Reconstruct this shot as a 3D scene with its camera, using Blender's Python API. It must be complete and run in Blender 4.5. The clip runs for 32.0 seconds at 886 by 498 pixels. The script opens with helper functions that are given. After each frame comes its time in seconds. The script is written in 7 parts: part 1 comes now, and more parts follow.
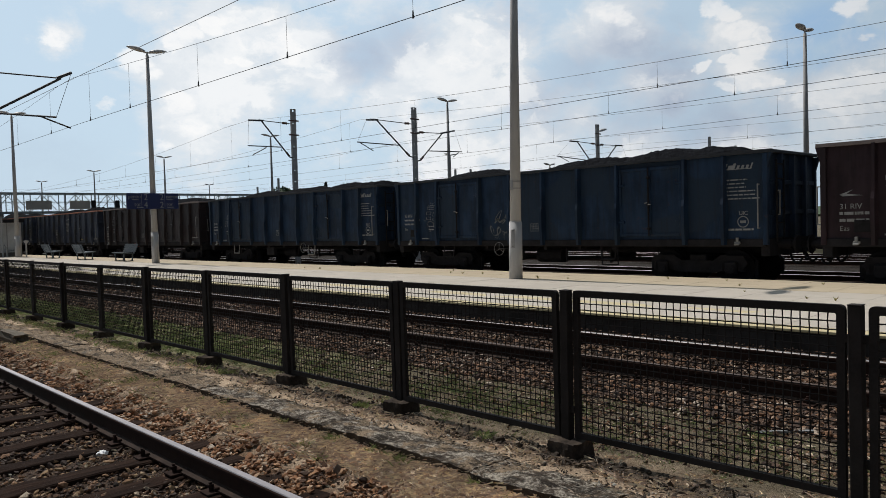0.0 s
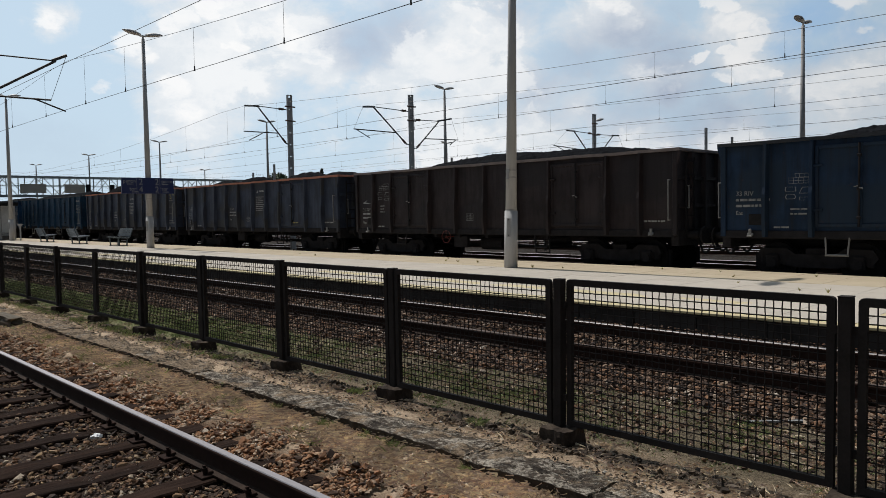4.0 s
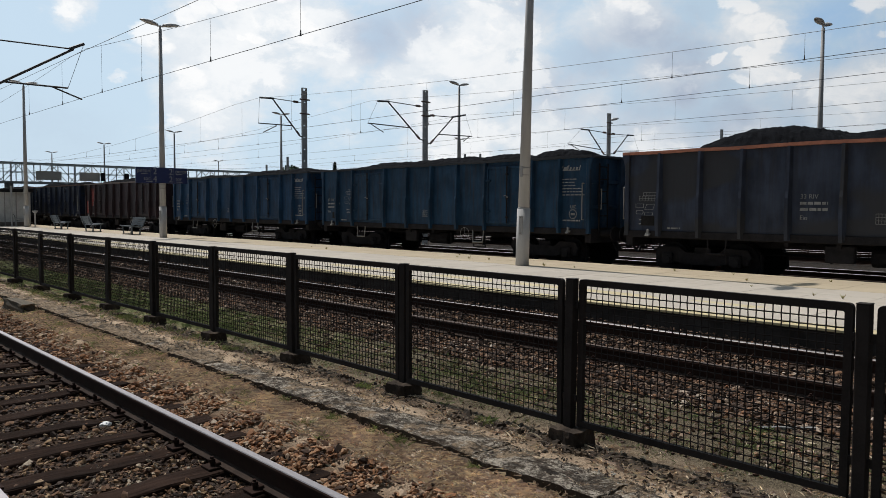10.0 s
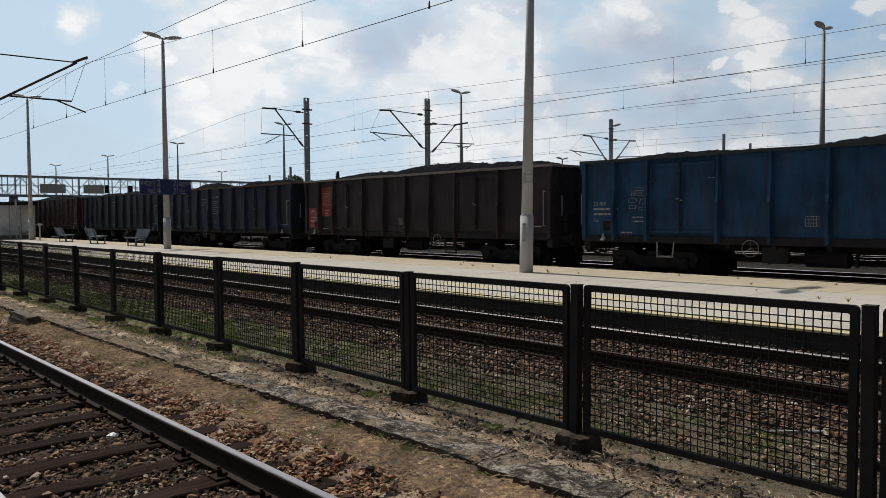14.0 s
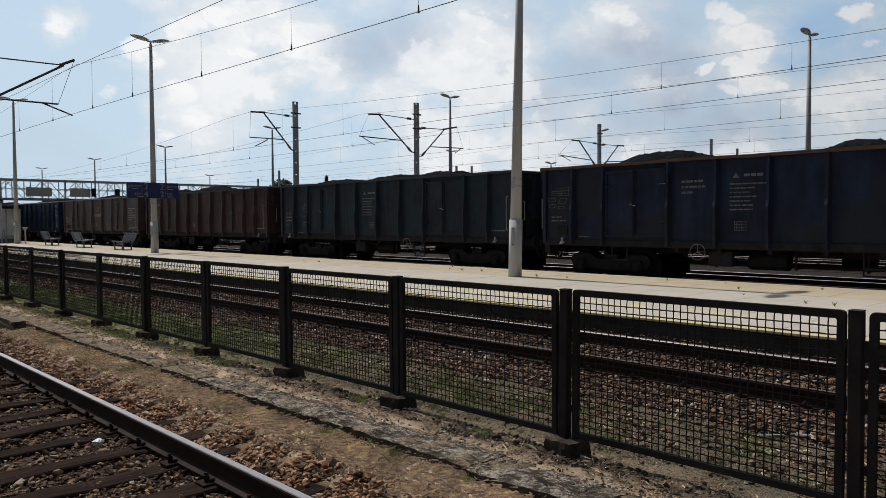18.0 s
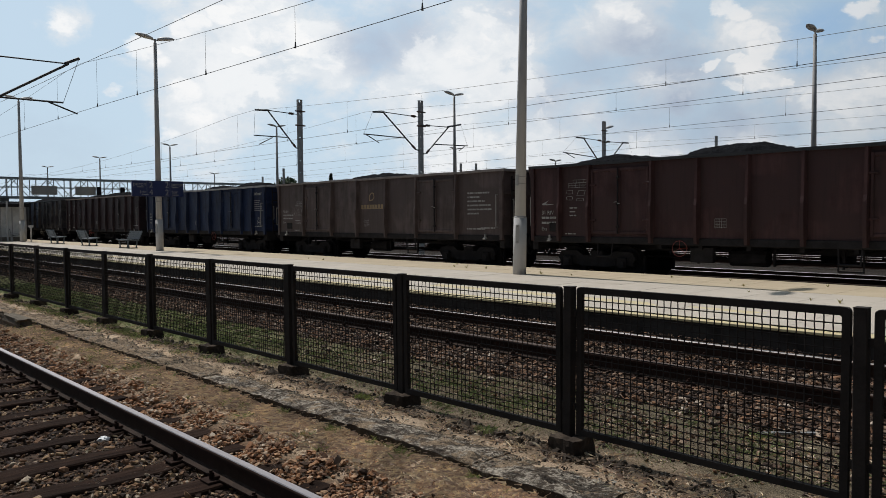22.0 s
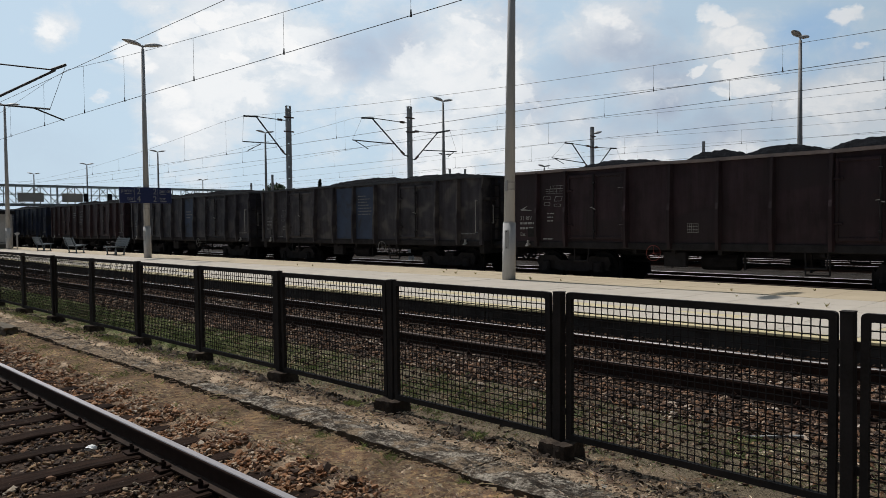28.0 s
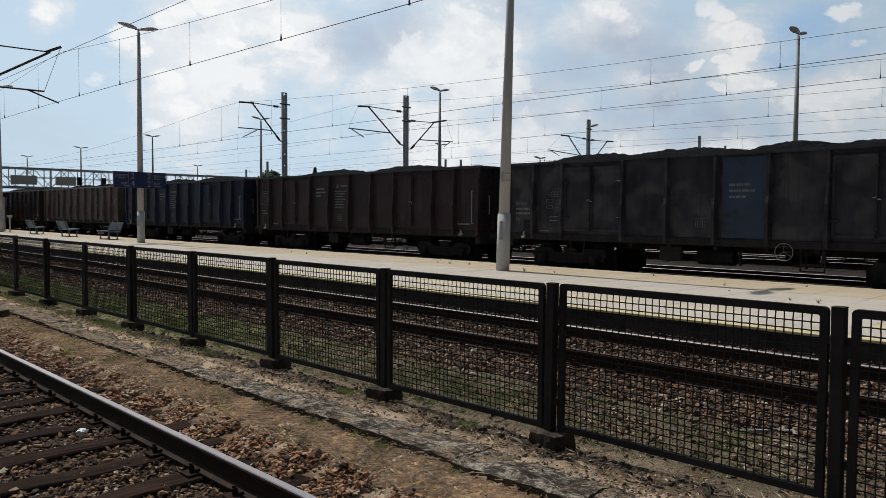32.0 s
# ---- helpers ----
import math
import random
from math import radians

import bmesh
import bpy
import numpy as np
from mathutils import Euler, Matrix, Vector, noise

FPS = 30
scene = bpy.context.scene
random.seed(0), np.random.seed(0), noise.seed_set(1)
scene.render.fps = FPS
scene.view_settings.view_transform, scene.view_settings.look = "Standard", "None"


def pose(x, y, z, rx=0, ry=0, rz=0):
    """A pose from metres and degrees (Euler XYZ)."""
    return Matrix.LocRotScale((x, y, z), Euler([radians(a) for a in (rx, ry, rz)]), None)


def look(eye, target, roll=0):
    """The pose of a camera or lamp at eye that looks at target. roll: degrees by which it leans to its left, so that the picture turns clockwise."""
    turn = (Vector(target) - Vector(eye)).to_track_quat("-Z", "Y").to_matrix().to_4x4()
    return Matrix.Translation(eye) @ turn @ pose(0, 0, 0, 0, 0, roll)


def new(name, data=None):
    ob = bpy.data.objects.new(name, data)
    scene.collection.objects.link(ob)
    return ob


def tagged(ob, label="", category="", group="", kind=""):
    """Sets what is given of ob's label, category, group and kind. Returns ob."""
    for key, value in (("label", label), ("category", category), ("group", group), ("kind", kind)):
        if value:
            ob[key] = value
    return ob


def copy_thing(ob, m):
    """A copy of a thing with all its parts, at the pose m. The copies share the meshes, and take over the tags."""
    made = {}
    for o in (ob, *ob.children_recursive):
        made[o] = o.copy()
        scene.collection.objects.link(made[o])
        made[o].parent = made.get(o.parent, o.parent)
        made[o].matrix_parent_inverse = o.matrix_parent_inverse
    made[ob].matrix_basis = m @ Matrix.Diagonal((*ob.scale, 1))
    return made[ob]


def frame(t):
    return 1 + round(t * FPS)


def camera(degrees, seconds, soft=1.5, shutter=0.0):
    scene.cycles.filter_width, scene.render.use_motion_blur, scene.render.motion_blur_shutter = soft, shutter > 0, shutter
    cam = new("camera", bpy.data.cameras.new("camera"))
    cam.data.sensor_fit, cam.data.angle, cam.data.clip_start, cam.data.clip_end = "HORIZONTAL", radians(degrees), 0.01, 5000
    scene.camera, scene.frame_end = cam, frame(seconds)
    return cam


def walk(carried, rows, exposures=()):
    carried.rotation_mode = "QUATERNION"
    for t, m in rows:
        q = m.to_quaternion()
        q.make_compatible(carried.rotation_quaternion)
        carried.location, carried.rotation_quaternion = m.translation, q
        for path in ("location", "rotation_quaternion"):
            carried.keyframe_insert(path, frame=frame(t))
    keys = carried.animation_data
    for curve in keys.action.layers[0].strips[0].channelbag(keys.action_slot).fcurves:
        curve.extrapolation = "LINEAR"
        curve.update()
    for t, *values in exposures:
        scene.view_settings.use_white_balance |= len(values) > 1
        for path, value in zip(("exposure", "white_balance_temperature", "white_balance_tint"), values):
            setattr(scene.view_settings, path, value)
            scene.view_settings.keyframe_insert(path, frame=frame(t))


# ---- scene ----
# Camera: held in the hand beside the near track, turning only slightly.
cam = camera(61.45, 32.0, soft=0.8)
EYE = (0.0, 0.0, 1.758)
CAM_ROWS = (
    (0.0, -43.93, -1.95, 1.67, 0.002, -0.012, 0.002), (0.5, -43.86, -1.68, 1.70, -0.003, -0.018, 0.004), (1.0, -43.93, -2.01, 1.66, -0.014, -0.026, 0.001),
    (1.5, -43.98, -2.09, 1.81, -0.014, -0.025, -0.001), (2.0, -43.93, -2.01, 1.92, -0.017, -0.026, 0.001), (2.5, -43.89, -2.03, 1.21, -0.015, -0.028, -0.003),
    (3.0, -44.01, -2.78, 0.95, -0.018, -0.030, 0.001), (3.5, -44.27, -2.86, 1.00, -0.008, -0.032, -0.002), (5.5, -43.87, -2.91, 1.06, -0.008, -0.008, 0.001),
    (6.0, -43.64, -2.93, 1.12, -0.006, -0.005, 0.002), (6.5, -43.50, -2.96, 1.37, -0.005, -0.006, 0.001), (7.0, -43.40, -3.37, 1.17, -0.001, -0.002, -0.002),
    (7.5, -43.24, -3.52, 1.17, 0.004, 0.013, -0.000), (8.0, -43.37, -3.36, 1.18, 0.007, 0.006, -0.002), (8.5, -43.31, -3.46, 1.13, 0.009, 0.004, -0.003),
    (9.0, -43.14, -3.33, 0.76, 0.004, 0.004, -0.000), (9.5, -43.20, -2.91, 0.30, 0.006, 0.003, 0.000), (10.0, -43.34, -3.16, -0.28, 0.008, 0.007, 0.000),
    (10.5, -43.47, -3.37, -0.35, -0.000, 0.003, 0.002), (11.0, -43.32, -2.96, -0.23, -0.001, 0.003, -0.001), (11.5, -43.13, -2.89, -0.03, -0.001, 0.002, -0.000),
    (12.0, -43.05, -2.48, 0.29, -0.001, -0.001, 0.009), (12.5, -43.09, -2.35, 0.22, -0.001, -0.004, 0.001), (13.0, -42.93, -2.56, 0.30, -0.006, -0.003, 0.004),
    (13.5, -43.04, -2.51, 0.41, -0.006, -0.001, -0.003), (15.5, -43.42, -2.61, 0.15, 0.003, 0.001, -0.003), (16.0, -43.62, -2.22, 0.10, -0.004, 0.006, 0.003),
    (16.5, -43.90, -1.99, 0.39, -0.000, 0.006, 0.003), (17.0, -43.76, -2.03, 0.23, 0.008, 0.016, 0.003), (17.5, -43.89, -2.17, 0.31, 0.001, 0.008, 0.002),
    (18.0, -43.95, -2.24, 0.34, 0.000, 0.007, 0.000), (18.5, -43.88, -2.23, 0.32, 0.000, 0.012, -0.000), (19.0, -43.79, -2.22, 0.15, 0.001, 0.008, 0.001),
    (19.5, -43.71, -2.24, 0.39, 0.003, 0.001, 0.002), (20.0, -43.56, -2.46, 0.49, -0.000, 0.005, 0.009), (20.5, -43.47, -1.77, 0.48, -0.001, 0.002, 0.004),
    (21.0, -43.61, -2.17, 0.30, 0.006, 0.017, 0.006), (21.5, -43.67, -2.22, 0.32, -0.001, 0.011, -0.000), (22.0, -43.61, -2.42, 0.44, 0.004, 0.005, 0.000),
    (22.5, -43.76, -2.36, 0.43, 0.010, 0.011, -0.003), (23.0, -43.98, -2.27, 0.46, 0.011, 0.012, 0.002), (23.5, -43.91, -2.09, 0.59, 0.013, 0.008, 0.002),
    (24.0, -44.01, -2.18, 0.59, 0.006, 0.006, -0.000), (24.5, -43.96, -2.31, 0.49, 0.007, 0.009, 0.001), (25.0, -44.10, -2.37, 0.53, 0.006, 0.007, 0.003),
    (25.5, -44.21, -2.49, 0.61, 0.009, 0.009, -0.006), (27.5, -44.34, -2.23, 0.68, 0.002, 0.006, -0.006), (28.0, -44.43, -1.99, 0.64, 0.001, 0.002, 0.001),
    (28.5, -44.44, -2.05, 0.77, 0.003, -0.001, -0.003), (29.0, -44.65, -2.36, 0.26, -0.001, 0.002, -0.007), (29.5, -44.98, -2.48, -0.14, -0.004, 0.002, -0.004),
    (30.0, -45.15, -2.76, -0.19, -0.004, 0.000, -0.005), (30.5, -45.20, -2.77, -0.07, 0.000, 0.003, -0.001), (31.0, -45.05, -2.69, -0.03, 0.007, 0.004, -0.005),
    (31.5, -44.80, -2.71, 0.02, 0.002, -0.003, -0.005), (32.0, -44.83, -2.74, -0.37, -0.002, 0.002, -0.005),
)
walk(cam, [(t, pose(EYE[0] + dx, EYE[1] + dy, EYE[2] + dz, 90 + p, r, y)) for t, y, p, r, dx, dy, dz in CAM_ROWS],
     exposures=[(0.0, 0.0), (5.5, 0.02), (8.5, 0.06), (10.5, 0.05), (12.5, -0.02), (32.0, -0.02)])

# ------------------------------------------------------------------ light
SUN_AZ, SUN_EL = 89.4, 56.2      # azimuth from +X towards +Y
to_sun = Vector((math.cos(radians(SUN_EL)) * math.cos(radians(SUN_AZ)),
                 math.cos(radians(SUN_EL)) * math.sin(radians(SUN_AZ)), math.sin(radians(SUN_EL))))
sun = new("sun", bpy.data.lights.new("sun", "SUN"))
sun.data.energy, sun.data.angle, sun.data.color = 3.2, radians(0.6), (1.0, 0.955, 0.905)
sun.matrix_world = look((0, 0, 60), Vector((0, 0, 60)) - to_sun)


class Nodes:
    """Short hand for building a node tree."""

    def __init__(self, tree):
        self.t = tree
        tree.nodes.clear()

    def n(self, kind, values=None, **props):
        node = self.t.nodes.new(kind)
        if "operation" in props:
            node.operation = props["operation"]
        if "use_clamp" in props:
            node.use_clamp = props["use_clamp"]
        if "data_type" in props:
            node.data_type = props["data_type"]
        if "blend_type" in props:
            node.blend_type = props["blend_type"]
        if "interpolation_type" in props:
            node.interpolation_type = props["interpolation_type"]
        for k, v in (values or {}).items():
            sock = node.inputs[k]
            if isinstance(v, bpy.types.NodeSocket):
                self.t.links.new(v, sock)
            else:
                sock.default_value = v
        return node

    def calc(self, op, a, b=0.0, clamp=False):
        return self.n("ShaderNodeMath", {0: a, 1: b}, operation=op, use_clamp=clamp).outputs[0]

    def vmath(self, op, a, b=(0, 0, 0)):
        return self.n("ShaderNodeVectorMath", {0: a, 1: b}, operation=op).outputs[0]

    def fbm(self, vec, scale, detail=4.0, rough=0.55, dist=0.0):
        return self.n("ShaderNodeTexNoise", {"Vector": vec, "Scale": scale, "Detail": detail, "Roughness": rough, "Distortion": dist}).outputs[0]

    def ramp(self, fac, lo, hi):
        return self.n("ShaderNodeMapRange", {0: fac, 1: lo, 2: hi, 3: 0.0, 4: 1.0}, interpolation_type="SMOOTHSTEP").outputs[0]

    def mix(self, fac, a, b, blend="MIX"):
        m = self.n("ShaderNodeMix", data_type="RGBA", blend_type=blend)
        for k, v in ((0, fac), (6, a), (7, b)):
            if isinstance(v, bpy.types.NodeSocket):
                self.t.links.new(v, m.inputs[k])
            elif k == 0:
                m.inputs[k].default_value = v
            else:
                m.inputs[k].default_value = (*v[:3], 1)
        return m.outputs[2]

    def scaled(self, vec, s):
        return self.n("ShaderNodeVectorMath", {0: vec, 1: s}, operation="MULTIPLY").outputs[0]


def make_world():
    world = bpy.data.worlds.new("sky")
    scene.world = world
    world.use_nodes = True
    k = Nodes(world.node_tree)
    tex = k.n("ShaderNodeTexSky")
    tex.sky_type, tex.sun_disc = "NISHITA", False
    tex.sun_elevation, tex.sun_rotation = radians(SUN_EL), radians(90 - SUN_AZ)
    tex.dust_density, tex.air_density, tex.ozone_density = 2.2, 1.0, 1.2
    sky = tex.outputs[0]
    d = k.n("ShaderNodeTexCoord").outputs["Generated"]
    z = k.n("ShaderNodeSeparateXYZ", {0: d}).outputs[2]
    # billows: the clouds flatten towards the horizon, and their outlines are ragged
    flat = k.scaled(d, (1.0, 1.0, 1.5))
    warp = k.n("ShaderNodeTexNoise", {"Vector": flat, "Scale": 7.0, "Detail": 9.0, "Roughness": 0.66}).outputs[1]
    bent = k.vmath("ADD", flat, k.scaled(k.vmath("SUBTRACT", warp, (0.5, 0.5, 0.5)), (0.085, 0.085, 0.085)))

    def lump(az, el, r, bent=bent):
        """How near a direction lies to the middle of a cloud, 1 in it and 0 outside."""
        a, e = radians(az), radians(el)
        c = (math.cos(e) * math.cos(a), math.cos(e) * math.sin(a), math.sin(e) * 1.5)
        dist = k.n("ShaderNodeVectorMath", {0: bent, 1: c}, operation="DISTANCE").outputs["Value"]
        return k.n("ShaderNodeMapRange", {0: dist, 1: radians(r) * 1.6, 2: radians(r) * 0.1, 3: 0.0, 4: 1.0}, interpolation_type="SMOOTHSTEP").outputs[0]

    def union(rows, bent=bent):
        total = None
        for az, el, r, amount in rows:
            v = k.calc("MULTIPLY", lump(az, el, r, bent), amount)
            total = v if total is None else k.calc("MAXIMUM", total, v)
        return total

    clouds = union(CLOUDS + OUTER)
    greys = union(GREYS)
    gaps = union(GAPS)
    big = k.fbm(k.vmath("ADD", flat, (3.31, 1.72, 0.40)), 2.6, 8.0, 0.6, 0.3)
    fine = k.fbm(k.vmath("ADD", flat, (0.4, 5.2, 1.1)), 13.0, 9.0, 0.64, 0.3)
    rough = k.calc("SUBTRACT", fine, 0.5)
    veil = k.ramp(k.calc("ADD", big, k.calc("MULTIPLY", rough, 0.4)), 0.36, 0.70)
    dens = k.calc("ADD", k.calc("MULTIPLY", clouds, 0.80), k.calc("ADD", k.calc("MULTIPLY", veil, 0.42), k.calc("MULTIPLY", rough, 1.05)))
    dens = k.calc("SUBTRACT", dens, k.calc("MULTIPLY", gaps, 0.30))
    cover = k.ramp(dens, 0.02, 0.62)
    crest = k.ramp(dens, 0.50, 0.72)
    shade = k.calc("MULTIPLY", k.calc("MULTIPLY", greys, k.ramp(k.calc("ADD", k.fbm(flat, 5.0, 7.0, 0.6), k.calc("MULTIPLY", rough, 0.3)), 0.28, 0.62)), 0.9, True)
    # clouds and haze shine most on the sun's side of the sky
    lean = k.n("ShaderNodeVectorMath", {0: d, 1: (math.cos(radians(64)) * 0.95, math.sin(radians(64)) * 0.95, 0.3)}, operation="DOT_PRODUCT").outputs["Value"]
    glow = k.n("ShaderNodeCombineXYZ", {i: k.n("ShaderNodeMapRange", {0: lean, 1: -0.05, 2: 0.97, 3: low, 4: 1.0}).outputs[0] for i, low in enumerate((0.185, 0.195, 0.21))}).outputs[0]
    body = k.mix(shade, (8.2, 8.7, 9.2), (4.4, 5.25, 6.7))
    puff = k.ramp(k.calc("ADD", k.fbm(bent, 9.0, 8.0, 0.62), k.calc("MULTIPLY", rough, 0.5)), 0.36, 0.60)
    crest = k.calc("MULTIPLY", crest, k.calc("ADD", 0.15, k.calc("MULTIPLY", puff, 0.85)))
    white = k.mix(k.calc("MULTIPLY", crest, k.calc("SUBTRACT", 1.0, k.calc("MULTIPLY", shade, 0.8))), body, (10.0, 10.1, 10.2))
    blue = k.mix(0.85, sky, (6.2, 7.9, 9.4))
    haze = k.calc("POWER", k.calc("SUBTRACT", 1.0, k.calc("ABSOLUTE", z), True), 12.0)
    base = k.mix(k.calc("MULTIPLY", haze, 0.50), blue, (6.4, 8.1, 9.8))
    base = k.mix(k.calc("MULTIPLY", shade, 0.8), base, (4.7, 5.6, 7.0))
    base = k.mix(k.calc("MULTIPLY", union(BLUES), 0.8), base, (3.9, 6.1, 9.0))
    cloud = k.mix(k.calc("MULTIPLY", k.calc("MULTIPLY", cover, 0.92), k.calc("SUBTRACT", 1.0, k.calc("MULTIPLY", union(BLUES), 0.7))), base, white)
    # heaped clouds with crisp, knobbly edges and shaded hollows
    knob = k.n("ShaderNodeTexNoise", {"Vector": flat, "Scale": 26.0, "Detail": 7.0, "Roughness": 0.6}).outputs[1]
    bent = k.vmath("ADD", flat, k.scaled(k.vmath("SUBTRACT", knob, (0.5, 0.5, 0.5)), (0.046, 0.046, 0.046)))
    tuft = k.calc("SUBTRACT", k.fbm(bent, 24.0, 8.0, 0.62), 0.5)
    heap = k.ramp(k.calc("ADD", union(HEAPS + TOWERS, bent), k.calc("ADD", k.calc("MULTIPLY", rough, 0.7), k.calc("MULTIPLY", tuft, 0.7))), 0.25, 0.64)
    hollow = k.ramp(k.calc("ADD", k.fbm(bent, 13.0, 7.0, 0.62), k.calc("MULTIPLY", tuft, 0.5)), 0.40, 0.66)
    cloud = k.mix(k.calc("MULTIPLY", heap, 0.76), cloud, k.mix(hollow, (10.7, 10.65, 10.6), (8.2, 8.8, 9.4)))
    lit = k.vmath("MULTIPLY", cloud, glow)
    bg = k.n("ShaderNodeBackground", {"Color": lit, "Strength": 0.092})
    k.t.links.new(bg.outputs[0], k.n("ShaderNodeOutputWorld").inputs[0])


# clouds, grey undersides, blue gaps and heaped tops: azimuth, elevation, radius in degrees, amount
CLOUDS = ((64.0, 11.2, 4.8, 1), (66.7, 11.9, 2.6, 0.8), (61.6, 13.7, 3.5, 1), (59.1, 14.2, 3.0, 1), (55.9, 13.2, 3.0, 1), (54.6, 11.2, 2.6, 0.9), (64.9, 7.6, 3.9, 0.9),
          (62.5, 6.5, 2.6, 0.6), (48.7, 9.6, 3.0, 0.9), (50.4, 8.5, 2.2, 0.7), (46.5, 11.2, 3.9, 1), (43.5, 12.8, 3.9, 1), (42.2, 9.9, 3.5, 0.9), (45.7, 6.2, 5.2, 0.8),
          (39.3, 5.7, 4.3, 0.7), (24.1, 12.5, 2.5, 0.9), (23.4, 9.8, 2.4, 0.8), (20.1, 7.6, 2.4, 0.55), (31.0, 4.8, 3.6, 0.7), (25.2, 4.8, 3.0, 0.7), (33.0, 13.5, 3.4, 0.6), (30.0, 9.0, 3.4, 0.6), (36.0, 8.0, 3.0, 0.6), (17.4, 7.4, 3.4, 0.6), (73.0, 13.1, 1.7, 0.7))
OUTER = ((50.0, 26.0, 9.0, 0.9), (75.0, 30.0, 8.0, 0.8), (100.0, 16.0, 8.0, 0.9), (10.0, 22.0, 8.0, 0.9), (-20.0, 14.0, 9.0, 0.9), (130.0, 25.0, 10.0, 0.8))
GREYS = ((52.1, 12.6, 3.0, 1), (49.3, 13.9, 2.6, 0.7), (31.0, 12.5, 3.9, 1), (35.1, 10.9, 3.5, 0.8), (28.8, 10.8, 3.0, 1), (37.1, 9.0, 3.5, 0.7), (31.0, 7.5, 3.9, 0.8),
         (27.2, 6.1, 3.5, 0.9), (23.0, 6.6, 3.4, 0.75), (19.0, 9.4, 2.4, 0.6), (18.5, 5.6, 3.6, 0.5), (26.4, 9.0, 2.2, 0.7), (40.1, 15.1, 2.6, 0.4), (28.4, 13.6, 1.7, 0.8), (74.0, 5.7, 3.9, 0.35),
         (28.9, 8.4, 3.0, 1), (25.6, 6.8, 2.4, 1), (21.5, 5.6, 2.2, 0.8))
GAPS = ((74.9, 9.0, 7.0, 0.9), (70.1, 6.3, 4.8, 0.8), (69.4, 13.5, 2.6, 0.9), (54.1, 15.4, 1.6, 0.8), (59.7, 5.7, 3.9, 0.6), (72.7, 3.5, 6.5, 0.7), (36.5, 12.0, 2.5, 0.5))
BLUES = ((19.7, 12.7, 2.4, 1), (20.7, 10.8, 1.5, 0.7), (17.1, 11.2, 1.6, 0.8), (18.4, 10.1, 1.5, 0.5))
HEAPS = ((73.0, 13.1, 1.3, 0.9), (65.4, 13.4, 1.0, 1), (64.4, 14.0, 1.0, 1), (62.8, 14.6, 1.1, 1), (61.1, 15.0, 1.2, 1), (59.3, 15.2, 1.3, 0.9), (59.9, 13.6, 1.0, 0.9), (60.8, 12.3, 0.9, 0.9),
         (61.8, 12.2, 0.5, 1), (58.1, 13.7, 1.5, 0.9), (56.5, 12.9, 1.4, 0.9), (55.1, 11.4, 1.4, 0.8), (68.2, 12.1, 1.4, 0.9), (66.9, 11.1, 1.0, 0.8), (69.9, 8.9, 0.7, 0.8),
         (65.2, 9.2, 1.5, 0.75), (64.5, 7.5, 1.5, 0.7), (66.4, 6.2, 0.9, 0.7))
TOWERS = ((44.4, 12.2, 2.0, 0.7), (42.6, 13.6, 1.7, 0.7), (33.6, 14.9, 1.4, 0.9), (32.2, 14.3, 0.9, 0.8), (26.1, 14.5, 0.9, 1), (25.2, 13.9, 1.0, 1), (24.3, 12.7, 1.3, 1), (23.3, 11.2, 1.2, 1),
          (24.1, 10.5, 1.1, 1), (25.1, 10.9, 0.6, 1), (26.8, 10.7, 0.6, 0.9), (23.7, 9.3, 1.0, 1), (22.0, 9.2, 0.6, 1), (25.2, 9.1, 0.8, 0.8), (22.7, 12.3, 0.8, 0.9), (17.2, 13.4, 1.1, 1),
          (16.4, 11.4, 0.6, 0.8), (20.1, 7.9, 1.2, 0.7), (17.9, 8.2, 1.0, 0.7), (48.3, 9.4, 1.3, 0.6))
make_world()


